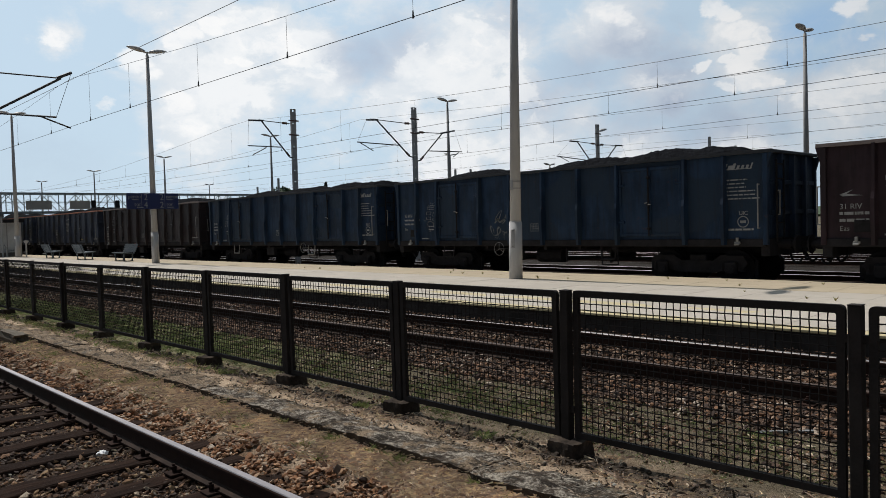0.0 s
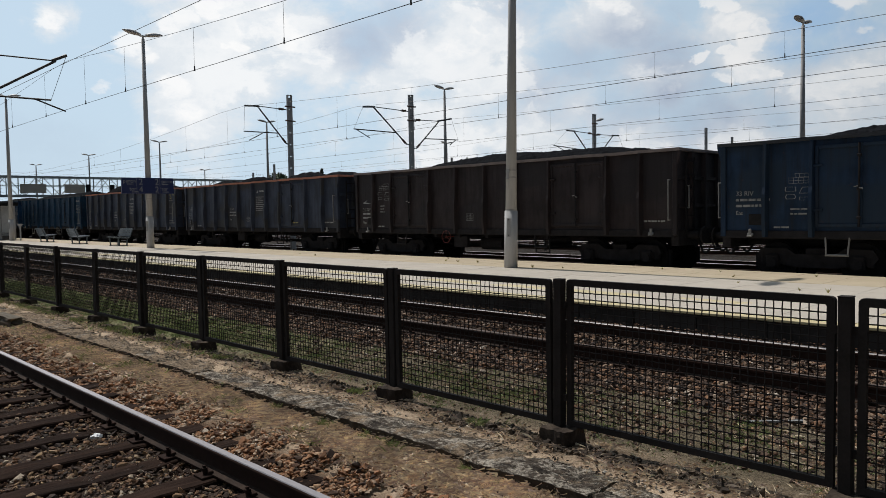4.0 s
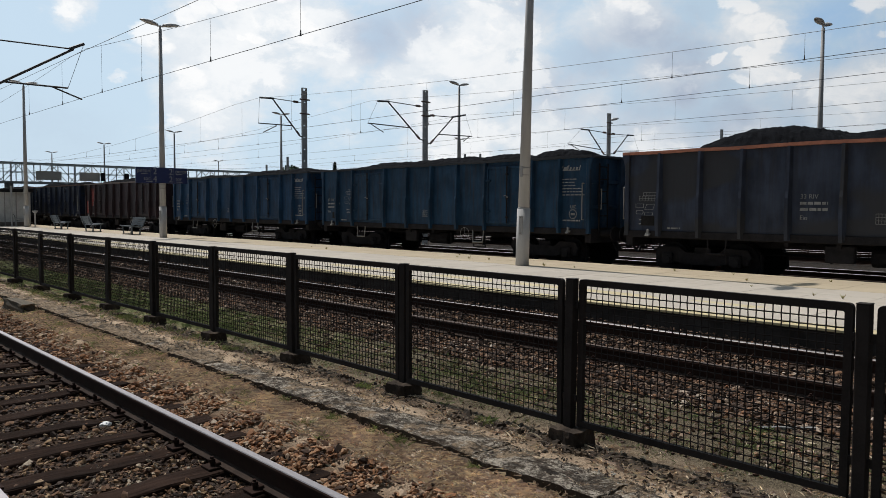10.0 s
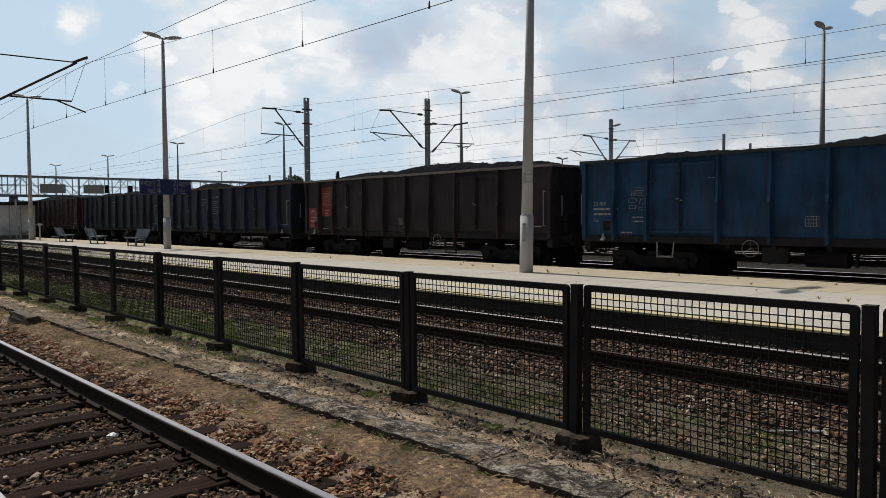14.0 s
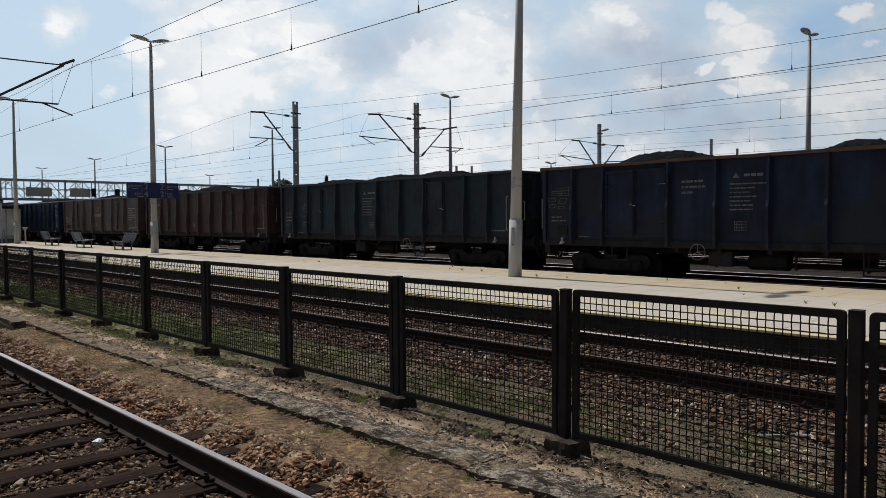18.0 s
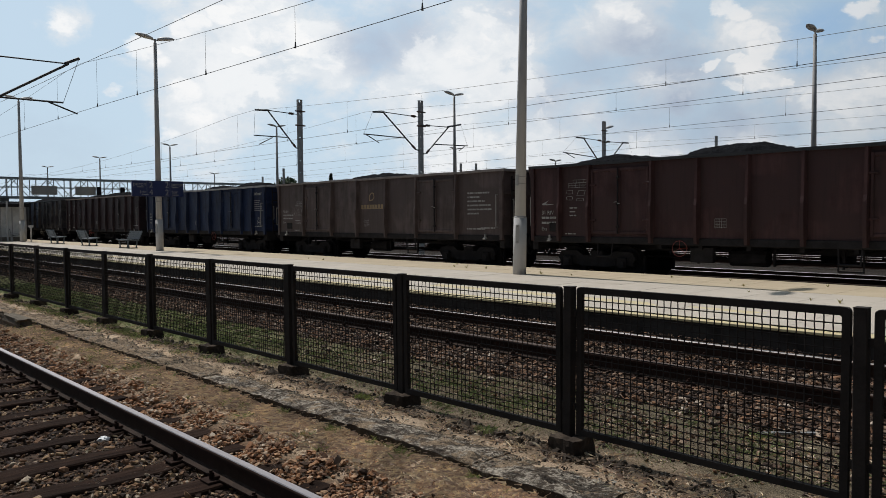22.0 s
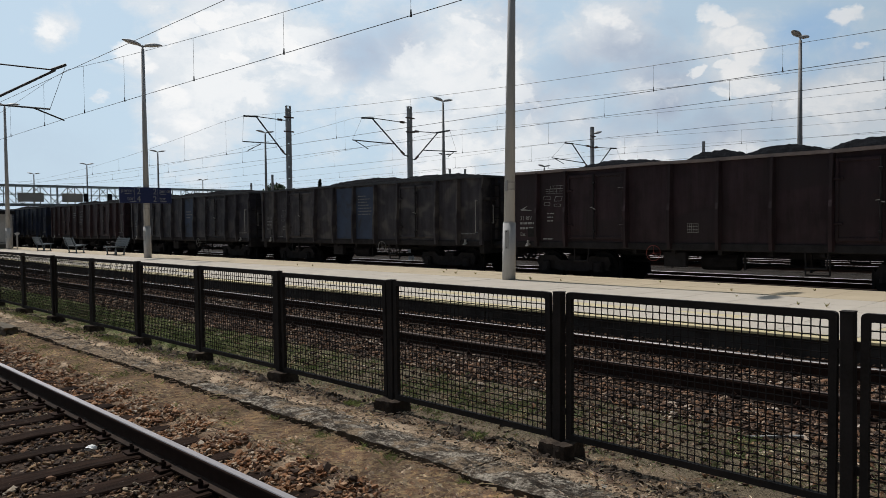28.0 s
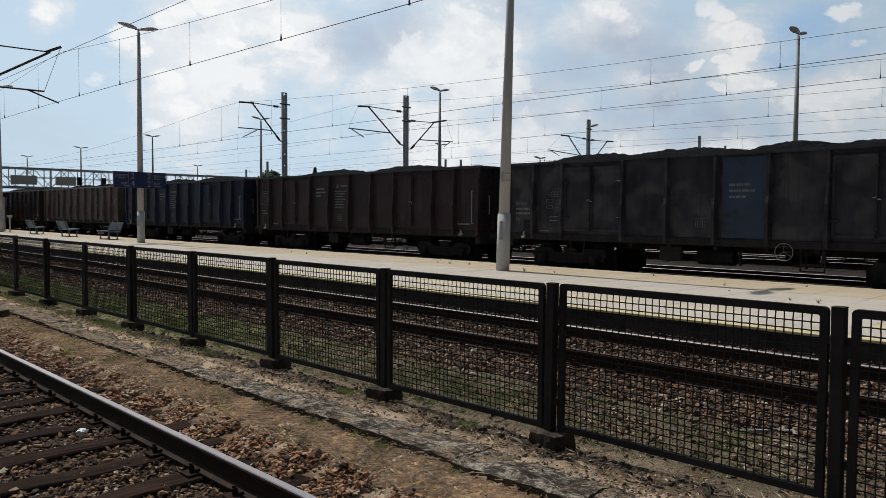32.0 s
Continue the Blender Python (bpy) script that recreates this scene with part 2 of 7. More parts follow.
# -------------------------------------------------------------- materials
def surface(name, color, rough=0.7, metal=0.0, var=0.25, scale=3.0, fine=40.0, bump=0.25, stain=None, stain_at=(0.55, 0.75),
            stain_scale=1.2, stretch=(1, 1, 1), world=False, spec=0.5, per=0.0, depth=0.01, island=0.0):
    """A worn surface: colour varied at two scales, stains, and fine relief."""
    m = bpy.data.materials.new(name)
    m.use_nodes = True
    k = Nodes(m.node_tree)
    rnd = k.n("ShaderNodeObjectInfo").outputs["Random"]
    if world:
        v = k.n("ShaderNodeNewGeometry").outputs["Position"]
    else:
        v = k.n("ShaderNodeTexCoord").outputs["Object"]
        off = k.n("ShaderNodeCombineXYZ", {0: k.calc("MULTIPLY", rnd, 31.0), 1: k.calc("MULTIPLY", rnd, 17.0), 2: k.calc("MULTIPLY", rnd, 5.0)}).outputs[0]
        v = k.vmath("ADD", v, off)
    v = k.scaled(v, stretch)
    a = k.fbm(v, scale, 5.0, 0.6)
    b = k.fbm(v, fine, 3.0, 0.6)
    tone = k.calc("ADD", k.calc("MULTIPLY", a, 0.65), k.calc("MULTIPLY", b, 0.35))
    c = k.mix(k.ramp(tone, 0.25, 0.75), [x * (1 - var) for x in color], [min(1, x * (1 + var)) for x in color])
    if per:
        c = k.mix(per, c, k.n("ShaderNodeHueSaturation", {"Hue": 0.5, "Saturation": 1.0, "Value": k.calc("ADD", 0.45, k.calc("MULTIPLY", rnd, 1.1)), "Color": c}).outputs[0])
    if island:
        r2 = k.n("ShaderNodeNewGeometry").outputs["Random Per Island"]
        c = k.n("ShaderNodeHueSaturation", {"Hue": k.calc("ADD", 0.47, k.calc("MULTIPLY", r2, 0.05)), "Saturation": 1.0,
                                            "Value": k.calc("ADD", 1 - island, k.calc("MULTIPLY", r2, 2 * island)), "Color": c}).outputs[0]
    ro = k.calc("ADD", rough - 0.12, k.calc("MULTIPLY", b, 0.24), True)
    if stain:
        s = k.ramp(k.fbm(v, stain_scale, 7.0, 0.65, 0.4), *stain_at)
        c = k.mix(s, c, stain)
        ro = k.calc("ADD", ro, k.calc("MULTIPLY", s, 0.15), True)
    p = k.n("ShaderNodeBsdfPrincipled", {"Base Color": c, "Roughness": ro, "Metallic": metal, "Specular IOR Level": spec})
    if bump:
        p_n = k.n("ShaderNodeBump", {"Strength": bump, "Distance": depth, "Height": tone}).outputs[0]
        k.t.links.new(p_n, p.inputs["Normal"])
    k.t.links.new(p.outputs[0], k.n("ShaderNodeOutputMaterial").inputs[0])
    return m


def paint(name, color, second=None, dirt=(0.045, 0.038, 0.032), patch=(0.5, 0.56), patch_scale=0.55, rust=0.5, light=0.0):
    """Old wagon paint: faded, streaked with coal dust and rust, sometimes patched over in other tints."""
    m = bpy.data.materials.new(name)
    m.use_nodes = True
    k = Nodes(m.node_tree)
    rnd = k.n("ShaderNodeObjectInfo").outputs["Random"]
    v = k.n("ShaderNodeTexCoord").outputs["Object"]
    v = k.vmath("ADD", v, k.n("ShaderNodeCombineXYZ", {0: 0.0, 1: k.calc("MULTIPLY", rnd, 40.0), 2: 0.0}).outputs[0])
    fade = k.calc("ADD", k.calc("MULTIPLY", k.fbm(v, 0.9, 6.0, 0.6), 0.6), k.calc("MULTIPLY", k.fbm(k.scaled(v, (1.0, 3.0, 0.5)), 1.6, 5.0, 0.6), 0.4))
    c = k.mix(k.ramp(fade, 0.36, 0.64), [x * 0.66 for x in color], [min(1, x * 1.35 + 0.004) for x in color])
    if second:
        f = k.ramp(k.fbm(k.scaled(v, (1, 0.8, 1.1)), patch_scale, 2.0, 0.4, 0.3), *patch)
        c = k.mix(f, c, second)
    streak = k.ramp(k.fbm(k.scaled(v, (6.0, 6.0, 0.35)), 1.6, 6.0, 0.65), 0.46, 0.74)
    c = k.mix(k.calc("MULTIPLY", streak, 0.55), c, dirt)
    spots = k.ramp(k.fbm(v, 7.0, 8.0, 0.7), 0.60, 0.74)
    c = k.mix(k.calc("MULTIPLY", spots, rust), c, (0.085, 0.038, 0.02))
    grain = k.fbm(v, 60.0, 3.0, 0.6)
    dents = k.fbm(v, 2.2, 3.0, 0.5)
    p = k.n("ShaderNodeBsdfPrincipled", {"Base Color": c, "Roughness": k.calc("ADD", 0.42, k.calc("MULTIPLY", k.calc("ADD", streak, grain), 0.22), True), "Specular IOR Level": 0.16})
    h = k.calc("ADD", k.calc("MULTIPLY", dents, 1.0), k.calc("MULTIPLY", grain, 0.05))
    k.t.links.new(k.n("ShaderNodeBump", {"Strength": 0.55, "Distance": 0.06, "Height": h}).outputs[0], p.inputs["Normal"])
    k.t.links.new(p.outputs[0], k.n("ShaderNodeOutputMaterial").inputs[0])
    return m


M = {
    "rail_head": surface("rail_head", (0.25, 0.232, 0.236), 0.50, 1.0, 0.15, 6, 90, 0.08, stretch=(1, 0.1, 1), stain=(0.16, 0.10, 0.07), stain_at=(0.62, 0.8)),
    "rail_side": surface("rail_side", (0.030, 0.016, 0.012), 0.9, 0.0, 0.35, 5, 60, 0.4, spec=0.12, stain=(0.03, 0.022, 0.018)),
    # rail_foot: paler than rail_side, sunlight caught by the flange is put in
    "rail_foot": surface("rail_foot", (0.034, 0.023, 0.018), 0.9, 0.0, 0.45, 5, 60, 0.3, spec=0.15, stain=(0.085, 0.058, 0.042), stain_at=(0.5, 0.75), stain_scale=3.0),
    "steel_dark": surface("steel_dark", (0.018, 0.017, 0.018), 0.75, 0.0, 0.4, 6, 50, 0.3, spec=0.12),
    "sleeper": surface("sleeper", (0.028, 0.0165, 0.0120), 0.95, 0.0, 0.75, 3, 18, 1.0, depth=0.03, spec=0.05, stretch=(0.35, 4.0, 4.0), stain=(0.016, 0.011, 0.009), stain_at=(0.42, 0.68), per=0.8),
    "block": surface("block", (0.040, 0.031, 0.025), 0.95, 0.0, 0.45, 6, 40, 0.9, spec=0.1, depth=0.02, stain=(0.085, 0.066, 0.050), stain_at=(0.5, 0.7), stain_scale=6),
    "fence": surface("fence", (0.031, 0.0260, 0.0235), 0.8, 0.0, 0.35, 4, 70, 0.15, spec=0.09, stain=(0.05, 0.03, 0.02), stain_at=(0.68, 0.8)),
    "slab": surface("slab", (0.45, 0.40, 0.335), 0.86, 0.0, 0.07, 1.3, 60, 0.15, per=0.07, stain=(0.38, 0.335, 0.275), stain_at=(0.50, 0.8)),
    "slab_yellow": surface("slab_yellow", (0.53, 0.445, 0.255), 0.86, 0.0, 0.08, 1.3, 60, 0.15, per=0.07, stain=(0.46, 0.38, 0.24), stain_at=(0.56, 0.85)),
    "slab_tan": surface("slab_tan", (0.455, 0.375, 0.26), 0.86, 0.0, 0.08, 1.3, 60, 0.15, per=0.06, stain=(0.38, 0.31, 0.215), stain_at=(0.50, 0.8)),
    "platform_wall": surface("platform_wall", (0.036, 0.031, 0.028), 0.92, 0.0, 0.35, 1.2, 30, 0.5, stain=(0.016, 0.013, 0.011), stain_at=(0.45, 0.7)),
    "joint": surface("joint", (0.16, 0.14, 0.12), 0.95, 0.0, 0.3, 4, 40, 0.2),
    "pole": surface("pole", (0.41, 0.405, 0.40), 0.75, 0.0, 0.14, 2, 60, 0.12, stretch=(3, 3, 0.5), stain=(0.24, 0.22, 0.20), stain_at=(0.55, 0.8)),
    "pole_grey": surface("pole_grey", (0.30, 0.295, 0.29), 0.7, 0.0, 0.2, 2, 50, 0.15),
    "lamp": surface("lamp", (0.50, 0.50, 0.50), 0.5, 0.0, 0.12, 4, 50, 0.05),
    "arm": surface("arm", (0.055, 0.055, 0.058), 0.6, 0.3, 0.25, 3, 40, 0.1),
    "mast": surface("mast", (0.38, 0.375, 0.37), 0.7, 0.0, 0.25, 2, 40, 0.2, stain=(0.16, 0.12, 0.10)),
    "wire": surface("wire", (0.13, 0.125, 0.12), 0.6, 0.3, 0.2, 3, 40, 0.0),
    "insulator": surface("insulator", (0.10, 0.05, 0.035), 0.3, 0.0, 0.2, 5, 50, 0.0),
    "coal": surface("coal", (0.0085, 0.0090, 0.0108), 0.95, 0.0, 0.5, 5, 30, 0.9, depth=0.05, spec=0.03),
    "underframe": surface("underframe", (0.023, 0.022, 0.024), 0.9, 0.0, 0.4, 4, 40, 0.4, spec=0.08),
    "white": surface("white", (0.27, 0.27, 0.265), 0.7, 0.0, 0.25, 3, 50, 0.1, stain=(0.10, 0.095, 0.09), stain_at=(0.5, 0.75), stain_scale=5),
    "rail_paint": surface("rail_paint", (0.20, 0.20, 0.195), 0.6, 0.0, 0.2, 3, 50, 0.1),
    "red_wheel": surface("red_wheel", (0.17, 0.035, 0.03), 0.6, 0.0, 0.25, 3, 50, 0.1),
    "bench": surface("bench", (0.058, 0.078, 0.094), 0.5, 0.0, 0.2, 4, 60, 0.1),
    "sign": surface("sign", (0.012, 0.020, 0.085), 0.35, 0.0, 0.1, 2, 40, 0.0),
    # bridge: a bluish grey, with the haze of distance put into the colour
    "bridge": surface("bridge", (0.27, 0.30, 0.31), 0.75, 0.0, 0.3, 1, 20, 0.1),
    "board": surface("board", (0.46, 0.42, 0.36), 0.8, 0.0, 0.15, 1, 20, 0.1),
    "plaster": surface("plaster", (0.56, 0.56, 0.55), 0.7, 0.0, 0.22, 0.8, 30, 0.1, stain=(0.38, 0.38, 0.37), stain_at=(0.45, 0.75)),
    "bark": surface("bark", (0.09, 0.07, 0.05), 0.9, 0.0, 0.3, 3, 30, 0.5),
    "leaf": surface("leaf", (0.045, 0.075, 0.030), 0.7, 0.0, 0.4, 2, 20, 0.0, island=0.4),
    "needle": surface("needle", (0.022, 0.045, 0.025), 0.75, 0.0, 0.4, 2, 20, 0.0, island=0.4),
    "straw": surface("straw", (0.70, 0.565, 0.415), 0.85, 0.0, 0.3, 2, 20, 0.0, world=True, island=0.4),
    "weed": surface("weed", (0.22, 0.265, 0.10), 0.8, 0.0, 0.3, 2, 20, 0.0, world=True, island=0.4),
    "pale_grass": surface("pale_grass", (0.38, 0.34, 0.16), 0.8, 0.0, 0.3, 2, 20, 0.0, world=True, island=0.45),
    "tuft": surface("tuft", (0.29, 0.33, 0.125), 0.8, 0.0, 0.3, 2, 20, 0.0, world=True, island=0.45),
    "litter": surface("litter", (0.75, 0.75, 0.74), 0.6, 0.0, 0.1, 5, 50, 0.1),
}


def ground_material():
    m = bpy.data.materials.new("trackside_ground")
    m.use_nodes = True
    k = Nodes(m.node_tree)
    v = k.n("ShaderNodeNewGeometry").outputs["Position"]
    x = k.n("ShaderNodeSeparateXYZ", {0: v}).outputs[0]
    wob = k.calc("MULTIPLY", k.calc("SUBTRACT", k.fbm(v, 1.1, 5.0, 0.6), 0.5), 0.8)
    xx = k.calc("ADD", x, wob)
    a, b, f = k.fbm(v, 2.0, 6.0, 0.65), k.fbm(v, 22.0, 5.0, 0.65), k.fbm(v, 110.0, 3.0, 0.6)
    gravel = k.mix(k.ramp(b, 0.3, 0.7), (0.022, 0.015, 0.011), (0.105, 0.068, 0.047))
    g = k.fbm(v, 7.0, 8.0, 0.72)
    soil = k.mix(k.ramp(a, 0.35, 0.65), (0.36, 0.254, 0.170), (0.55, 0.405, 0.282))
    soil = k.mix(k.calc("MULTIPLY", k.ramp(k.fbm(v, 1.3, 4.0, 0.6, 0.5), 0.50, 0.62), 0.6), soil, (0.46, 0.32, 0.205))
    soil = k.mix(k.calc("MULTIPLY", k.ramp(g, 0.52, 0.64), 0.42), soil, (0.13, 0.092, 0.060))
    soil = k.mix(k.calc("MULTIPLY", k.ramp(f, 0.46, 0.60), 0.7), soil, (0.64, 0.51, 0.36))
    soil = k.mix(k.calc("MULTIPLY", k.ramp(b, 0.57, 0.67), 0.4), soil, (0.075, 0.05, 0.033))
    green = k.mix(k.ramp(k.calc("ADD", k.calc("MULTIPLY", f, 0.6), k.calc("MULTIPLY", b, 0.4)), 0.38, 0.62), (0.054, 0.042, 0.028), (0.20, 0.160, 0.104))
    y = k.n("ShaderNodeSeparateXYZ", {0: v}).outputs[1]
    turf = k.mix(k.ramp(k.calc("ADD", k.calc("MULTIPLY", f, 0.6), k.calc("MULTIPLY", b, 0.4)), 0.38, 0.62), (0.075, 0.085, 0.032), (0.25, 0.265, 0.105))
    green = k.mix(k.calc("MULTIPLY", k.ramp(k.calc("ADD", y, k.calc("MULTIPLY", a, 6.0)), 9.0, 15.0), 0.8), green, turf)
    field = k.mix(k.ramp(a, 0.3, 0.7), (0.10, 0.085, 0.06), (0.16, 0.135, 0.09))
    # Dark rubble at the fence foot, with the fence's shadow painted into it.
    rubble_shade = k.calc("MULTIPLY", k.ramp(x, 4.12, 4.42), k.calc("SUBTRACT", 1.0, k.ramp(x, 4.72, 4.90)))
    rubble_shade = k.calc("MULTIPLY", rubble_shade, k.ramp(k.fbm(v, 5.0, 6.0, 0.7), 0.29, 0.50))
    soil = k.mix(k.calc("MULTIPLY", rubble_shade, 0.88), soil, k.mix(k.ramp(b, 0.35, 0.65), (0.060, 0.041, 0.028), (0.20, 0.142, 0.094)))
    c = k.mix(k.ramp(xx, 3.05, 3.45), k.mix(k.ramp(x, 2.6, 2.9), gravel, k.mix(k.ramp(b, 0.3, 0.7), (0.040, 0.024, 0.016), (0.20, 0.115, 0.066))), soil)
    c = k.mix(k.calc("MULTIPLY", k.ramp(k.calc("ADD", x, k.calc("MULTIPLY", wob, 0.4)), 4.62, 4.92), k.ramp(a, 0.05, 0.38)), c, green)
    c = k.mix(k.ramp(xx, 6.0, 6.35), c, gravel)
    # Beyond the platform the stones' own shadows are put into a darker ground.
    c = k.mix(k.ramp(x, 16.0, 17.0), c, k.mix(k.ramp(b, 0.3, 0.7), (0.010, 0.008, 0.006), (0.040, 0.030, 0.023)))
    c = k.mix(k.ramp(x, 60.0, 70.0), c, field)
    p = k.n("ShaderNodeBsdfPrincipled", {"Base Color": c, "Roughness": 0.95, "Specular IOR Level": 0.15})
    h = k.calc("ADD", k.calc("ADD", b, g), k.calc("MULTIPLY", f, 0.6))
    k.t.links.new(k.n("ShaderNodeBump", {"Strength": 1.0, "Distance": 0.026, "Height": h}).outputs[0], p.inputs["Normal"])
    k.t.links.new(p.outputs[0], k.n("ShaderNodeOutputMaterial").inputs[0])
    return m


M["ground"] = ground_material()


def stone_material(name, tints):
    """Ballast of many tints, one for each stone, with dust and grain. tints: (share, colour) in rising share."""
    m = bpy.data.materials.new(name)
    m.use_nodes = True
    k = Nodes(m.node_tree)
    v = k.n("ShaderNodeNewGeometry").outputs["Position"]
    pick = k.n("ShaderNodeNewGeometry").outputs["Random Per Island"]
    place = k.fbm(v, 0.8, 4.0, 0.6)
    pick = k.calc("ADD", k.calc("MULTIPLY", pick, 0.86), k.calc("MULTIPLY", k.calc("SUBTRACT", place, 0.36), 0.5), True)
    ramp = k.n("ShaderNodeValToRGB", {0: pick})
    ramp.color_ramp.interpolation = "LINEAR"
    el = ramp.color_ramp.elements
    el[0].position, el[0].color = tints[0][0], (*tints[0][1], 1)
    el[1].position, el[1].color = tints[-1][0], (*tints[-1][1], 1)
    for share, tint in tints[1:-1]:
        e = el.new(share)
        e.color = (*tint, 1)
    grain = k.fbm(v, 70.0, 4.0, 0.65)
    c = k.mix(k.ramp(grain, 0.35, 0.7), ramp.outputs[0], k.mix(0.5, ramp.outputs[0], (0.05, 0.035, 0.025)))
    p = k.n("ShaderNodeBsdfPrincipled", {"Base Color": c, "Roughness": 0.85, "Specular IOR Level": 0.25})
    k.t.links.new(k.n("ShaderNodeBump", {"Strength": 0.5, "Distance": 0.006, "Height": grain}).outputs[0], p.inputs["Normal"])
    k.t.links.new(p.outputs[0], k.n("ShaderNodeOutputMaterial").inputs[0])
    return m


M["stone"] = stone_material("near_stone", ((0.0, (0.014, 0.009, 0.007)), (0.30, (0.046, 0.027, 0.019)), (0.52, (0.110, 0.062, 0.040)), (0.70, (0.21, 0.108, 0.055)), (0.84, (0.33, 0.215, 0.115)), (0.93, (0.42, 0.34, 0.25)), (1.0, (0.70, 0.62, 0.50))))
M["stone_rust"] = stone_material("rusty_stone", ((0.0, (0.030, 0.018, 0.013)), (0.24, (0.12, 0.057, 0.029)), (0.46, (0.31, 0.142, 0.063)), (0.68, (0.42, 0.235, 0.125)), (0.88, (0.44, 0.34, 0.245)), (1.0, (0.66, 0.58, 0.48))))
M["stone_grey"] = stone_material("middle_stone", ((0.0, (0.015, 0.010, 0.008)), (0.34, (0.052, 0.032, 0.023)), (0.56, (0.115, 0.067, 0.043)), (0.74, (0.235, 0.118, 0.060)), (0.89, (0.37, 0.275, 0.20)), (1.0, (0.66, 0.58, 0.49))))


def kerb_material():
    m = bpy.data.materials.new("weathered_kerb")
    m.use_nodes = True
    k = Nodes(m.node_tree)
    v = k.n("ShaderNodeNewGeometry").outputs["Position"]
    a, b, f = k.fbm(v, 2.2, 8.0, 0.75, 0.3), k.fbm(v, 6.0, 9.0, 0.78), k.fbm(v, 42.0, 6.0, 0.75)
    h2 = k.fbm(v, 17.0, 8.0, 0.8)
    c = k.mix(k.ramp(k.calc("ADD", k.calc("MULTIPLY", b, 0.5), k.calc("MULTIPLY", h2, 0.5)), 0.475, 0.54), (0.075, 0.056, 0.041), (0.48, 0.42, 0.34))
    xyz = k.n("ShaderNodeSeparateXYZ", {0: v})
    x = k.calc("ADD", xyz.outputs[0], k.calc("MULTIPLY", k.ramp(xyz.outputs[1], 4.5, 10.0), 0.26))
    cover = k.ramp(k.calc("ADD", x, k.calc("MULTIPLY", k.calc("SUBTRACT", a, 0.5), 1.6)), 4.06, 4.20)
    far = k.calc("MULTIPLY", k.ramp(xyz.outputs[1], 6.0, 9.0), 0.09)
    c = k.mix(k.calc("MAXIMUM", cover, k.ramp(k.calc("ADD", a, far), 0.50, 0.56)), c, k.mix(k.ramp(f, 0.38, 0.62), (0.15, 0.105, 0.068), (0.43, 0.32, 0.21)))
    c = k.mix(k.calc("MULTIPLY", k.ramp(k.calc("ADD", k.calc("MULTIPLY", f, 0.5), k.calc("MULTIPLY", h2, 0.5)), 0.51, 0.56), 0.7), c, (0.034, 0.027, 0.021))
    crack = k.ramp(k.fbm(k.scaled(v, (1.0, 0.38, 1.0)), 11.0, 9.0, 0.72, 1.2), 0.53, 0.575)
    c = k.mix(k.calc("MULTIPLY", crack, 0.7), c, (0.034, 0.027, 0.021))
    p = k.n("ShaderNodeBsdfPrincipled", {"Base Color": c, "Roughness": 0.95, "Specular IOR Level": 0.2})
    h = k.calc("SUBTRACT", k.calc("ADD", b, k.calc("MULTIPLY", f, 0.6)), k.calc("MULTIPLY", crack, 0.5))
    k.t.links.new(k.n("ShaderNodeBump", {"Strength": 1.0, "Distance": 0.035, "Height": h}).outputs[0], p.inputs["Normal"])
    k.t.links.new(p.outputs[0], k.n("ShaderNodeOutputMaterial").inputs[0])
    return m


M["kerb"] = kerb_material()
# Darker than the slab top: the shade of the front face is in this colour.
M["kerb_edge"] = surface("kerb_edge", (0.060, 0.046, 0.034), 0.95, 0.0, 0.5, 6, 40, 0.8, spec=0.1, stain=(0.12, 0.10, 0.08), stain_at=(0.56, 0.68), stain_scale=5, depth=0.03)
M["crumb"] = stone_material("concrete_crumb", ((0.0, (0.018, 0.014, 0.011)), (0.35, (0.06, 0.045, 0.032)), (0.55, (0.22, 0.18, 0.135)), (0.8, (0.40, 0.36, 0.30)), (1.0, (0.58, 0.54, 0.47))))
M["earth"] = stone_material("earth_crumb", ((0.0, (0.040, 0.027, 0.019)), (0.35, (0.16, 0.105, 0.068)), (0.66, (0.37, 0.26, 0.17)), (0.88, (0.52, 0.41, 0.285)), (1.0, (0.66, 0.58, 0.46))))
M["clod"] = stone_material("dark_clod", ((0.0, (0.020, 0.015, 0.011)), (0.6, (0.060, 0.043, 0.030)), (1.0, (0.13, 0.095, 0.060))))
# Heads of one track: the far rail's glint is put into the paler one.
M["mid_head_glint"] = surface("mid_head_glint", (0.27, 0.25, 0.24), 0.5, 1.0, 0.2, 6, 90, 0.08, stretch=(1, 0.1, 1))
M["mid_head_dim"] = surface("mid_head_dim", (0.065, 0.040, 0.028), 0.75, 0.0, 0.3, 6, 60, 0.2, stretch=(1, 0.2, 1))


# ------------------------------------------------------------ mesh helpers
def mesh_of(bm, name, *mats, smooth=False):
    me = bpy.data.meshes.new(name)
    bmesh.ops.recalc_face_normals(bm, faces=bm.faces)
    for f in bm.faces:
        f.smooth = smooth
    bm.to_mesh(me)
    bm.free()
    for m in mats:
        me.materials.append(m)
    return me


def part(name, bm, material, parent, label="", at=None, smooth=False):
    """One mesh object under a thing or a part. bm: a bmesh, or a mesh that is shared."""
    me = bm if isinstance(bm, bpy.types.Mesh) else mesh_of(bm, name, material, smooth=smooth)
    ob = new(name, me)
    ob.parent = parent
    if at is not None:
        ob.matrix_basis = at
    return tagged(ob, label)


def thing(name, label, category, group="", kind="", at=None):
    ob = new(name)
    ob.empty_display_size = 0.2
    if at is not None:
        ob.matrix_basis = at
    return tagged(ob, label, category, group, kind)


